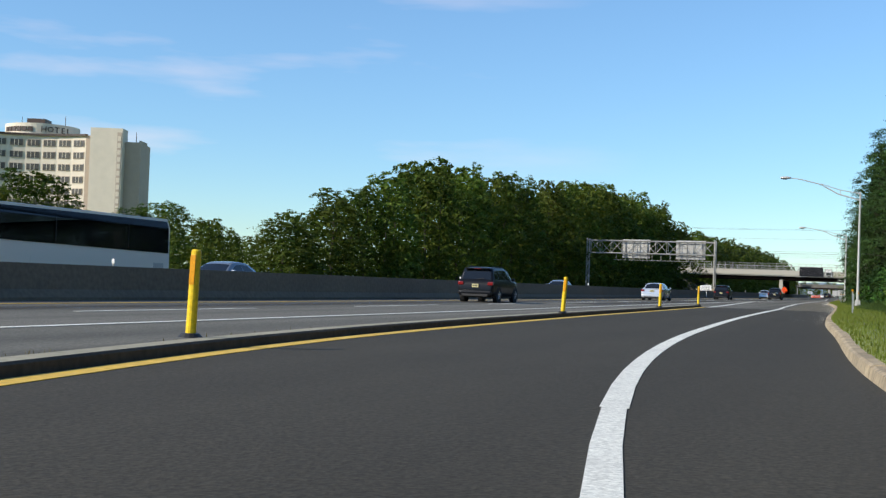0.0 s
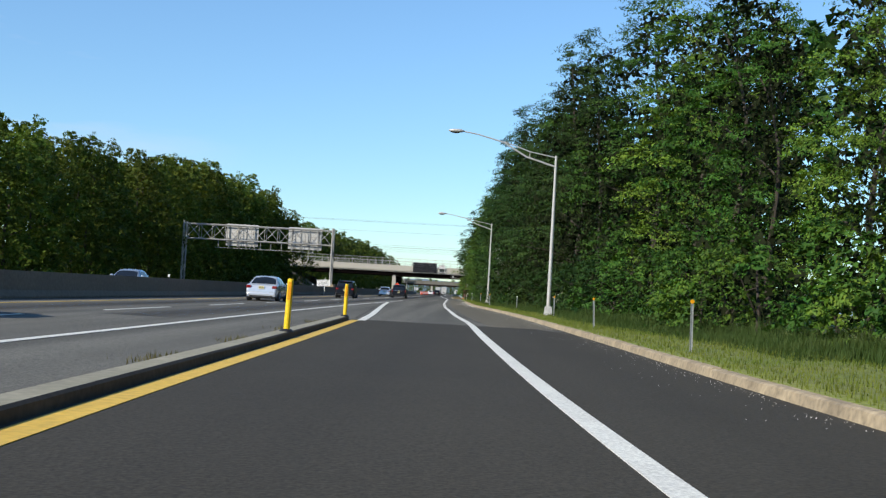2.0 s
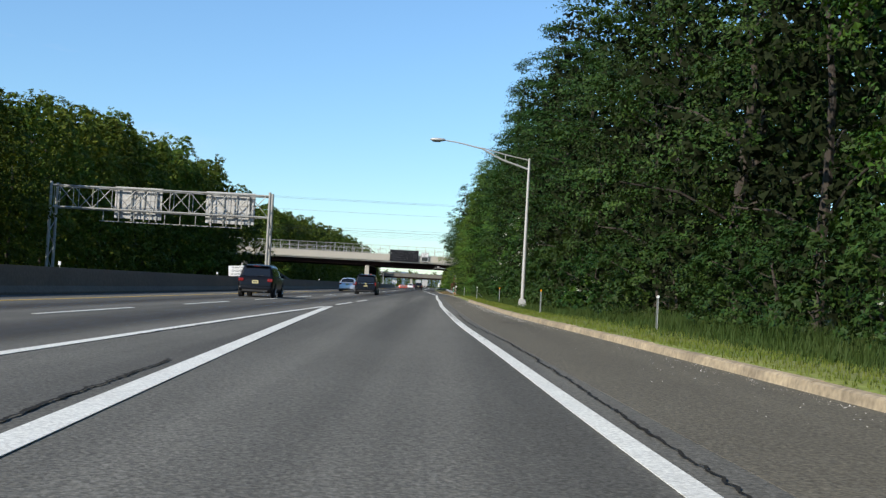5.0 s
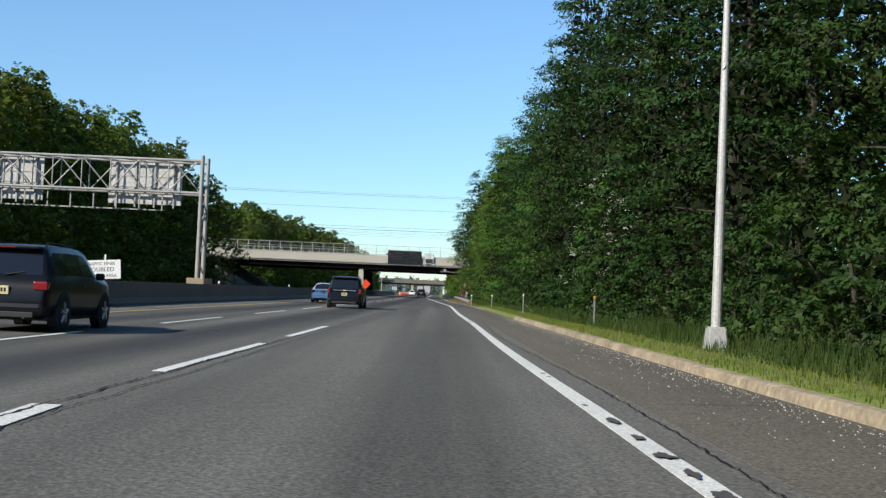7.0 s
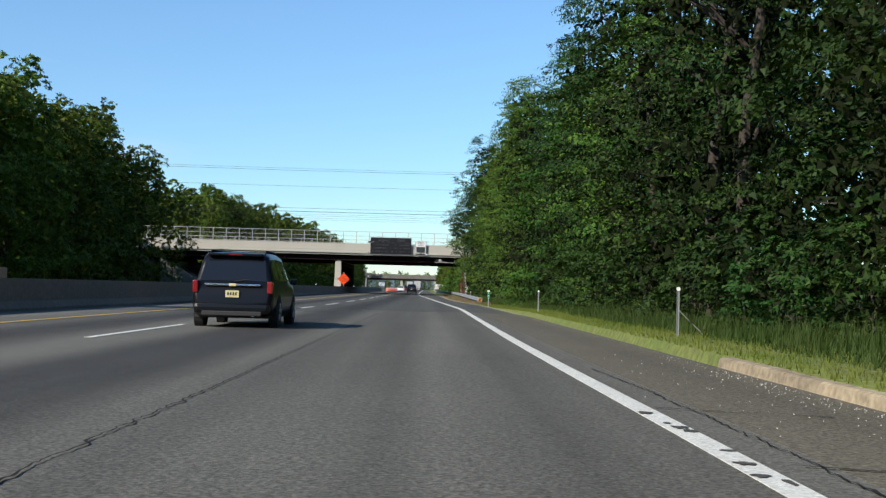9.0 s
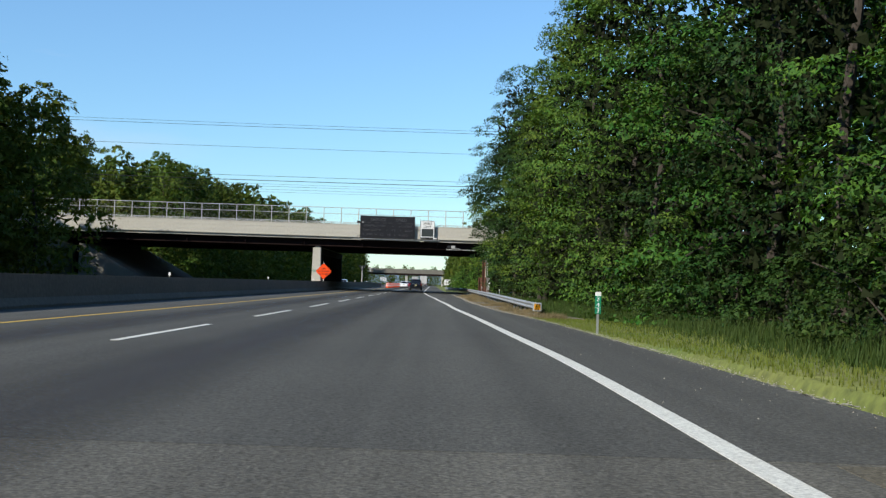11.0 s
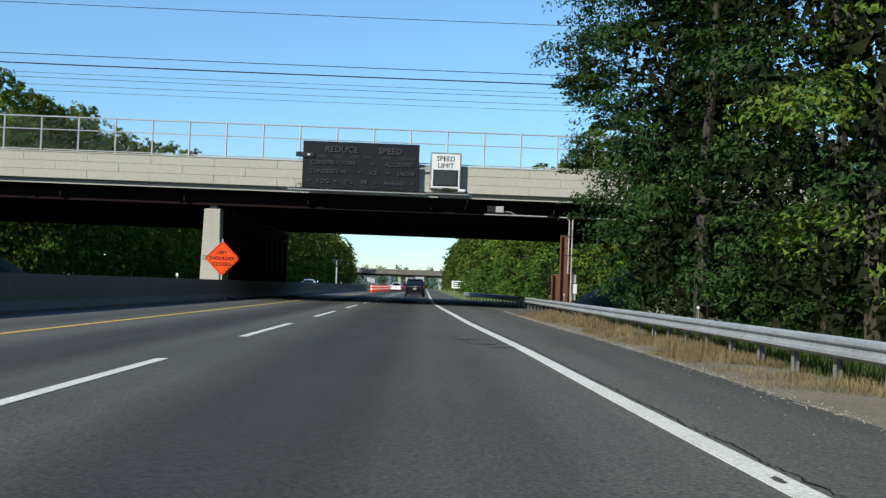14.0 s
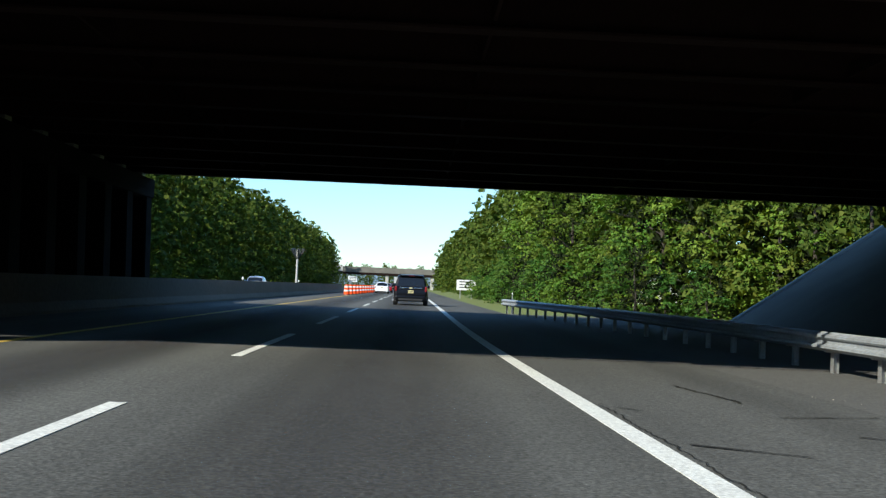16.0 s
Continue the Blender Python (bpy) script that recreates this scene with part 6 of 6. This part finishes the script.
lorry(pose(-13.4, 700.0, 0), "grey box lorry with double rear doors far ahead", TRAILER)
lorry(pose(-9.4, 640.0, 0), "white box lorry far down the road", TRAILER)


COACH = mat("white_coach_panels", (0.82, 0.74, 0.62), 0.6, second=(0.80, 0.72, 0.60), scale=0.3, fine=3, spec=0.1, speck=-0.2)


def coach(at):
    c = thing("coach", "white coach with a dark window band beyond the barrier", "coach", at=at)
    prof = [(-1.25, 0.35), (-1.27, 1.0), (-1.24, 3.0), (-1.1, 3.4), (1.1, 3.4), (1.24, 3.0), (1.27, 1.0), (1.25, 0.35)]
    part("body", sweep(prof, span(-6.8, 6.8, 1.7), lambda y: 0.0), COACH, c)
    for s in (1, -1):
        bm = bmesh.new()
        a = [bm.verts.new((s * x, y, z)) for x, y, z in ((1.285, -6.7, 1.78), (1.285, 5.2, 1.95), (1.29, 6.75, 1.3), (1.255, 6.75, 3.0), (1.255, -6.7, 3.0))]
        bm.faces.new(a)
        bmesh.ops.solidify(bm, geom=bm.faces[:], thickness=0.01)
        part("window_band", bm, GLASS, c, "dark tinted window band")
        bm = bmesh.new()
        bm.faces.new([bm.verts.new((s * x, y, z)) for x, y, z in ((1.256, -6.7, 2.99), (1.256, 6.75, 2.99), (1.150, 6.75, 3.31), (1.150, -6.7, 3.31))])
        bmesh.ops.solidify(bm, geom=bm.faces[:], thickness=0.012)
        part("upper_glass", bm, GLASS, c, "dark glass below the roof edge")
        for y in (-3.4, 1.7):
            part("window_joint", box(min(s * 1.27, s * 1.30), max(s * 1.27, s * 1.30), y - 0.01, y + 0.01, 1.95, 3.0), BLACK, c)
        for y in (-4.6, -3.3, 4.4):
            wheel(c, s * 1.13, y, 0.5, 0.3)
        part("luggage_door", box(min(s * 1.262, s * 1.275), max(s * 1.262, s * 1.275), -2.2, 3.2, 0.55, 1.35, 0.004), COACH, c)
        part("grille", box(min(s * 1.262, s * 1.28), max(s * 1.262, s * 1.28), -6.3, -5.5, 0.75, 1.3, 0.004), POLE, c)
    part("roof_line", box(-1.12, 1.12, -6.7, 6.7, 3.39, 3.43, 0.01), WHITEP, c)
    return c


coach(pose(-30.5, 42.4, 0, 0, 0, 180))

# ---- the tall building ----
CREAM = mat("cream_facade", (0.70, 0.61, 0.48), 0.85, second=(0.62, 0.54, 0.42), scale=0.1, fine=0.6, speck=-0.15)
CREAM_DARK = mat("tan_facade", (0.48, 0.38, 0.29), 0.85, second=(0.43, 0.34, 0.26), scale=0.1, fine=0.6, speck=-0.15)
BRONZE = mat("bronze_letters", (0.06, 0.035, 0.025), 0.6)
CURTAIN = mat("curtained_window", (0.06, 0.052, 0.042), 0.4, second=(0.11, 0.095, 0.075), scale=0.5, fine=2)


def tall_building():
    h = thing("hotel", "cream concrete hotel tower with curved window front", "building", at=pose(-176.0, 236.0, 0, 0, 0, 20))
    # stair tower and end wall
    part("stair_tower", box(1.7, 9.5, 0.0, 4.5, -0.3, 35.2), CREAM, h)
    part("end_wing", box(9.52, 13.0, 2.2, 13, -0.3, 32.2), CREAM_DARK, h)
    part("end_fin", box(13.02, 13.5, 1.9, 8, -0.3, 32.6), CREAM_DARK, h)
    part("slot_wall", box(0.2, 1.68, 1.6, 12, -0.3, 33.4), CREAM_DARK, h)
    strip_ = part("window_strip", box(8.2, 9.3, -0.06, -0.001, 3, 34.2), CREAM_DARK, h)
    for k in range(18):
        part("stair_window", box(8.35, 9.15, -0.12, -0.065, 3.6 + 1.68 * k, 4.7 + 1.68 * k), CREAM, strip_)
    # curved room front
    seg = 7
    r, cx, cy = 31.0, -12.4, -26.7
    for k in range(seg):
        a0 = radians(66 + 7.4 * k)
        a1 = radians(66 + 7.4 * (k + 1))
        p, q = Vector((cx + r * math.cos(a0), cy + r * math.sin(a0), 0)), Vector((cx + r * math.cos(a1), cy + r * math.sin(a1), 0))
        d = (q - p).normalized()
        ang = math.degrees(math.atan2(d.y, d.x))
        w = (q - p).length
        bay = part("bay", box(-0.02, w + 0.02, 0, 12, -0.3, 33.2), CREAM, h, "cream wall bay with rows of windows")
        bay.matrix_local = pose(q.x, q.y, 0, 0, 0, ang + 180)
        for f in range(11):
            z = 1.2 + 2.95 * f
            wn_ = part("window", box(0.55, w - 0.55, -0.16, 0.06, z, z + 1.45), CURTAIN, bay, "dark window with a pale frame")
            part("frame", box(0.45, w - 0.45, -0.12, -0.002, z - 0.1, z + 1.55), CREAM_DARK, wn_)
            for u in (0.33, 0.66):
                part("mullion", box(0.55 + (w - 1.1) * u - 0.06, 0.55 + (w - 1.1) * u + 0.06, -0.22, -0.161, z, z + 1.45), CREAM, wn_)
        part("roof_edge", box(-0.1, w + 0.1, -0.5, 0.5, 33.2, 33.7), BRONZE, bay)
    drum = part("roof_drum", tube((-14.5, 13.7, 33.2), (-14.5, 13.7, 36.4), 9.0, sides=40), CREAM, h, "round rooftop drum with bronze letters")
    part("lift_house", box(-17, -12.5, 9, 14, 36.4, 38.0), BRONZE, drum)
    for k, ch in enumerate("HOTEL"):
        a = radians(-70 + 10 * k)
        x, y = -14.5 + 9.12 * math.cos(a), 13.7 + 9.12 * math.sin(a)
        t = letters(ch, 2.0, drum, (0, 0, 0), BRONZE, 0.08)
        t.matrix_local = pose(x, y, 34.9, 0, 0, math.degrees(a) + 90) @ pose(0, 0, 0, 90, 0, 0)
    for k in range(6):
        a = radians(-138 + 9.5 * k)
        x, y = -14.5 + 9.08 * math.cos(a), 13.7 + 9.08 * math.sin(a)
        b = part("name_bar", box(-0.6, 0.6, -0.1, 0.1, 34.4, 35.5), BRONZE, drum)
        b.matrix_local = pose(x, y, 0, 0, 0, math.degrees(a) + 90)
    for x, y, z in ((-9, 14, 39.5), (-20, 14, 39), (11.5, 5, 35.0)):
        part("aerial", tube((x, y, 31.9), (x, y, z), 0.12, 0.06, 6), BRONZE, h)
    return h


tall_building()

# ---- grass, weeds, cracks and litter ----
def blades(name, spots, height, width, material, label, category, rng, bend=0.35):
    """One mesh of thin bent blades standing on the given spots."""
    p = np.array(spots)
    n = len(p)
    a = rng.uniform(0, 2 * math.pi, n)
    h = np.asarray(height) * rng.uniform(0.55, 1.25, n)
    w = width * rng.uniform(0.7, 1.3, n)
    side = np.stack([np.cos(a), np.sin(a), np.zeros(n)], 1)
    lean = np.stack([np.cos(a + 1.3), np.sin(a + 1.3), np.zeros(n)], 1) * (h * bend * rng.uniform(-1, 1, n))[:, None]
    up = np.stack([np.zeros(n), np.zeros(n), h], 1)
    v = np.stack([p - side * w[:, None], p + side * w[:, None], p + up + lean], 1)
    me = leaf_mesh(name, v, material)
    return tagged(new(name, me), label, category, kind="stuff")


grow = np.random.default_rng(5)
mown, tall, tall_h, dry, dry_h, weeds = [], [], [], [], [], []
RAIL = line((240, -1.1), (252, -1.35), (262, -1.75), (285, -1.9), (330, -1.95))
for _ in range(85000):
    y = 14 + 246 * grow.uniform() ** 1.0
    x = KERB(y) + 0.17 + 0.07 * grow.uniform() + grow.uniform() * min(3.4, max(0.8, FOOT(y) - KERB(y)))
    mown.append((x, y, ground_z(x, y) - 0.01))
for _ in range(60000):
    y = grow.uniform(40, 316)
    f = max(FOOT(y), KERB(y) + 2.6)
    x = f + grow.normal() * 0.8 - 0.7
    if x > KERB(y) + 1.3:
        tall.append((x, y, ground_z(x, y) - 0.02))
        tall_h.append((0.16 + 0.50 * min(1.0, max(0.0, (x - f + 2.0) / 2.2))) * (0.75 + 0.5 * abs(noise.noise(Vector((x * 0.6, y * 0.5, 4))))))
for _ in range(110000):
    y = grow.uniform(244, 324)
    w = max(1.0, RAIL(y) - KERB(y) + 0.25)
    u = grow.uniform()
    x = KERB(y) + 0.06 + u * w
    if noise.noise(Vector((x * 0.5, y * 0.35, 3))) > (0.0 if y < 290 else -0.12 if y < 315 else -0.3):
        dry.append((x, y, ground_z(x, y) - 0.03))
        dry_h.append(0.05 + (0.20 if y < 302 else 0.32) * u + 0.24 * max(0.0, noise.noise(Vector((x * 1.1, y * 0.9, 7)))))
for _ in range(9000):
    y = grow.uniform(2, 66)
    x = RAMP_LEFT(y) - 0.58 - abs(grow.normal()) * 0.22
    if noise.noise(Vector((0, y * 0.33, 9))) > (-0.1 if y < 30 else 0.22):
        weeds.append((x, y, -0.01))
for _ in range(34000):
    y = 30 + 85 * grow.uniform()
    d = (3.4 if y < 50 else 2.2) + abs(grow.normal()) * 2.0
    x = KERB(y) + d
    if x < FOOT(y) + 1.0:
        tall.append((x, y, ground_z(x, y) - 0.02))
        tall_h.append((0.16 + 0.20 * max(0.0, d - 2.2)) * (0.7 + 0.6 * noise.noise(Vector((x * 0.5, y * 0.5, 2))) ** 2) if d < 4.5 else 0.72)
for _ in range(22000):
    y = grow.uniform(248, 318)
    x = RAIL(y) + 0.25 + grow.uniform() ** 1.4 * 3.2
    tall.append((x, y, ground_z(x, y) - 0.03))
    tall_h.append(0.22 + 0.30 * grow.uniform())
blades("mown_grass", mown, 0.085, 0.012, BLADE, "short mown yellow green verge grass", "grass", grow)
blades("tall_grass", tall, tall_h, 0.015, TALL, "tall green grass at the woodland foot", "grass", grow, 0.6)
blades("dry_grass", dry, dry_h, 0.010, DRY, "dry straw-coloured grass under the guard rail", "grass", grow, 0.6)
blades("kerb_weeds", weeds, 0.10, 0.010, WEED, "dry weeds along the island kerb", "weeds", grow, 0.6)


def crack(points, width, name="road_crack", label="black sealed crack in the asphalt"):
    """A wavering flat ribbon of sealant."""
    pts = []
    for (x0, y0), (x1, y1) in zip(points, points[1:]):
        k = max(2, int(math.hypot(x1 - x0, y1 - y0) / 0.07))
        for i in range(k):
            t = i / k
            q = Vector((x0 + (x1 - x0) * t, y0 + (y1 - y0) * t, 0))
            pts.append((q.x + 0.05 * noise.noise(q * 0.9) + 0.04 * noise.noise(q * 5.1) + 0.03 * noise.noise(q * 13.7), q.y + 0.03 * noise.noise(q * 3.3 + Vector((9, 0, 0)))))
    bm = bmesh.new()
    rows = []
    for i, (x, y) in enumerate(pts):
        a, b = pts[max(i - 1, 0)], pts[min(i + 1, len(pts) - 1)]
        d = Vector((b[0] - a[0], b[1] - a[1], 0)).normalized()
        w = width * (0.45 + 1.1 * abs(noise.noise(Vector((x * 2.3, y * 2.3, 4)))) + 0.55 * abs(noise.noise(Vector((x * 21, y * 21, 6))))) * 0.5
        rows.append([bm.verts.new((x - d.y * w, y + d.x * w, 0.0135)), bm.verts.new((x + d.y * w, y - d.x * w, 0.0135))])
    for a, b in zip(rows, rows[1:]):
        bm.faces.new((a[0], a[1], b[1], b[0]))
    return tagged(part(name, bm, TAR), label, "crack", kind="structure")


crack([(EDGE(y) + 0.35 - 0.1 * (y > 150), y) for y in np.arange(124, 206, 6)], 0.020)
crack([(EDGE(y) + 0.10, y) for y in np.arange(100, 150, 5)], 0.03)
crack([(RIGHT(y) + 0.36 + 0.10 * math.sin(y * 0.2), y) for y in np.arange(72, 127, 4)], 0.042)
crack([(RIGHT(y) + 0.36 + 0.10 * math.sin(y * 0.2), y) for y in np.arange(124, 176, 4)], 0.022)
crack([(RIGHT(y) + 0.16, y) for y in np.arange(268, 330, 5)], 0.018)
for pts, w in (([(-2.6, 117.6), (-1.9, 118.3), (-1.2, 118.1)], 0.05), ([(-2.9, 131), (-1.4, 131.4)], 0.03), ([(-3.2, 160.5), (-2.2, 161.3)], 0.04), ([(-2.9, 163.5), (-1.8, 163.2)], 0.03),
               ([(-5.4, 322), (-4.6, 321.2), (-4.0, 321.5)], 0.05), ([(-4.9, 326), (-4.1, 325.3)], 0.05), ([(-5.8, 319.5), (-5.1, 319.3)], 0.03), ([(-4.2, 318.4), (-3.5, 318.7)], 0.04)):
    crack(pts, w)

for pts, w in (([(-7.15, 72.1), (-6.9, 71.6), (-6.6, 71.7)], 0.07), ([(-6.9, 71.0), (-6.75, 71.5)], 0.09), ([(-1.9, 71.2), (-1.1, 71.3), (-0.2, 71.0)], 0.045), ([(-0.6, 72.3), (0.2, 72.0)], 0.04), ([(-3.8, 166.7), (-3.2, 166.4), (-2.9, 166.35)], 0.035),
               ([(-2.65, 166.3), (-2.3, 166.15)], 0.04), ([(-3.6, 163.25), (-3.2, 163.1), (-2.9, 163.1)], 0.04), ([(-3.2, 168.3), (-3.0, 168.28)], 0.03), ([(-5.34, 330.8), (-5.2, 329.6), (-5.1, 328.6)], 0.05), ([(-6.6, 327.7), (-6.3, 327.4)], 0.04), ([(-6.5, 325.1), (-5.7, 324.6)], 0.05), ([(-5.1, 327.3), (-4.0, 327.7)], 0.05)):
    crack(pts, w)
crack([(GORE(y) - 0.33, y) for y in np.arange(70, 100, 5)], 0.05)


def blot(x, y, rx, ry, material, name, label, z=0.0125, seed=0):
    """A flat stain with an uneven rim."""
    bm = bmesh.new()
    vs = []
    for k in range(26):
        a = k * 2 * math.pi / 26
        r = 0.75 + 0.5 * noise.noise(Vector((math.cos(a) * 1.6 + seed, math.sin(a) * 1.6, seed * 0.7)))
        vs.append(bm.verts.new((x + rx * r * math.cos(a), y + ry * r * math.sin(a), z)))
    bm.faces.new(vs)
    return tagged(part(name, bm, material), label, "stain", kind="structure")


OIL = mat("oil_stain", (0.060, 0.054, 0.048), 0.8, second=(0.082, 0.074, 0.064), scale=2.5, fine=25, mix=0.8)
blot(-1.7, 117.9, 0.45, 0.5, OIL, "road_stain", "dark oil stain on the asphalt", seed=8)
for x, y, rx, ry, seed in ((-6.55, 291.5, 0.42, 1.0, 3), (-6.3, 290.0, 0.30, 0.55, 5), (-6.85, 293.0, 0.26, 0.8, 9), (-5.15, 291.2, 0.16, 0.18, 4)):
    blot(x, y, rx, ry, OIL, "road_stain", "dark oil stain on the asphalt", 0.0125 + 0.0002 * seed, seed)
blot(0.35, 67.2, 0.55, 0.9, OIL, "road_stain", "dark damp stain beside the kerb", seed=11)
# worn patches in the edge line
wear = np.random.default_rng(12)
for k in range(26):
    y = 104 + 34 * wear.uniform() if k < 14 else wear.choice([162.4, 163.0, 164.0, 165.2, 166.5, 275.5, 302.5, 320.5]) + wear.uniform(-0.35, 0.35)
    blot(RIGHT(y) + wear.uniform(-0.06, 0.06), y, wear.uniform(0.035, 0.085), wear.uniform(0.05, 0.13), OIL, "worn_patch", "patch worn out of the white edge line", 0.0125 + 0.0002 * k, k * 1.7)
for k, (y, ry) in enumerate(((116.2, 0.16), (116.6, 0.18), (118.6, 0.22), (119.45, 0.2), (120.1, 0.22), (121.35, 0.2), (122.5, 0.2), (122.95, 0.22), (123.45, 0.2), (123.9, 0.2), (124.5, 0.22), (125.2, 0.25), (126.0, 0.25), (126.8, 0.25), (127.8, 0.3), (129.0, 0.3))):
    blot(RIGHT(y) + wear.uniform(-0.02, 0.02), y, wear.uniform(0.062, 0.088), ry * 0.85, OIL, "worn_patch", "patch worn out of the white edge line", 0.0225 + 0.0002 * k, 40 + k * 2.3)
# grit and litter on the shoulder
PEBBLE = mat("pale_grit", (0.38, 0.35, 0.28), 0.9, second=(0.15, 0.138, 0.11), scale=6)
v, f = [], []
for _ in range(4500):
    y = wear.uniform(30, 330) if wear.uniform() < 0.25 else wear.uniform(205, 325)
    x = KERB(y) - 0.06 - abs(wear.normal()) * (0.14 if wear.uniform() < 0.92 else 0.8)
    if y > 205:
        x += 0.25 * wear.uniform()
    s = wear.uniform(0.003, 0.009) + (0.006 * wear.uniform() ** 3 if y > 205 else 0)
    i = len(v)
    v += [(x - s, y - s, 0.003), (x + s, y - s * 0.7, 0.003), (x + s * 0.2, y + s, 0.003), (x, y, 0.006 + s * 1.1)]
    f += [(i, i + 1, i + 3), (i + 1, i + 2, i + 3), (i + 2, i, i + 3)]
me = bpy.data.meshes.new("road_grit")
me.from_pydata(v, [], f)
me.materials.append(PEBBLE)
tagged(new("road_grit", me), "pale grit scattered along the shoulder edge", "grit", kind="stuff")


# pale litter and stone chips below the kerb
CHIP = mat("pale_chips", (0.55, 0.53, 0.48), 0.9, second=(0.36, 0.34, 0.30), scale=5)
v, f = [], []
for _ in range(2600):
    y = wear.uniform(40, 176) if wear.uniform() < 0.5 else wear.uniform(118, 172)
    x = KERB(y) - 0.05 - abs(wear.normal()) * (0.22 if wear.uniform() < 0.6 else 0.75)
    s = wear.uniform(0.003, 0.010) * (1.6 if wear.uniform() < 0.06 else 1.0)
    i = len(v)
    v += [(x - s, y - s, 0.004), (x + s, y - s * 0.7, 0.004), (x + s * 0.2, y + s, 0.004), (x, y, 0.006 + s * 0.9)]
    f += [(i, i + 1, i + 3), (i + 1, i + 2, i + 3), (i + 2, i, i + 3)]
me = bpy.data.meshes.new("stone_chips")
me.from_pydata(v, [], f)
me.materials.append(CHIP)
tagged(new("stone_chips", me), "pale stone chips and litter below the kerb", "litter", kind="stuff")

# crumbled pale asphalt edge
bm = bmesh.new()
for k in range(520):
    y = wear.uniform(206, 322)
    if noise.noise(Vector((0, y * 0.25, 3))) < -0.15:
        continue
    x = KERB(y) - 0.10 + 0.07 * noise.noise(Vector((y * 0.5, 1, 1))) + wear.normal() * 0.05
    rx, ry = wear.uniform(0.02, 0.06), wear.uniform(0.04, 0.20)
    a0 = wear.uniform(0, 6.28)
    vs = [bm.verts.new((x + rx * wear.uniform(0.5, 1.2) * math.cos(a0 + q), y + ry * wear.uniform(0.5, 1.2) * math.sin(a0 + q), 0.0085)) for q in np.linspace(0, 5.4, 7)]
    bm.faces.new(vs)
tagged(part("gravel_edge", bm, PEBBLE), "pale crumbled gravel along the asphalt edge", "gravel", kind="stuff")
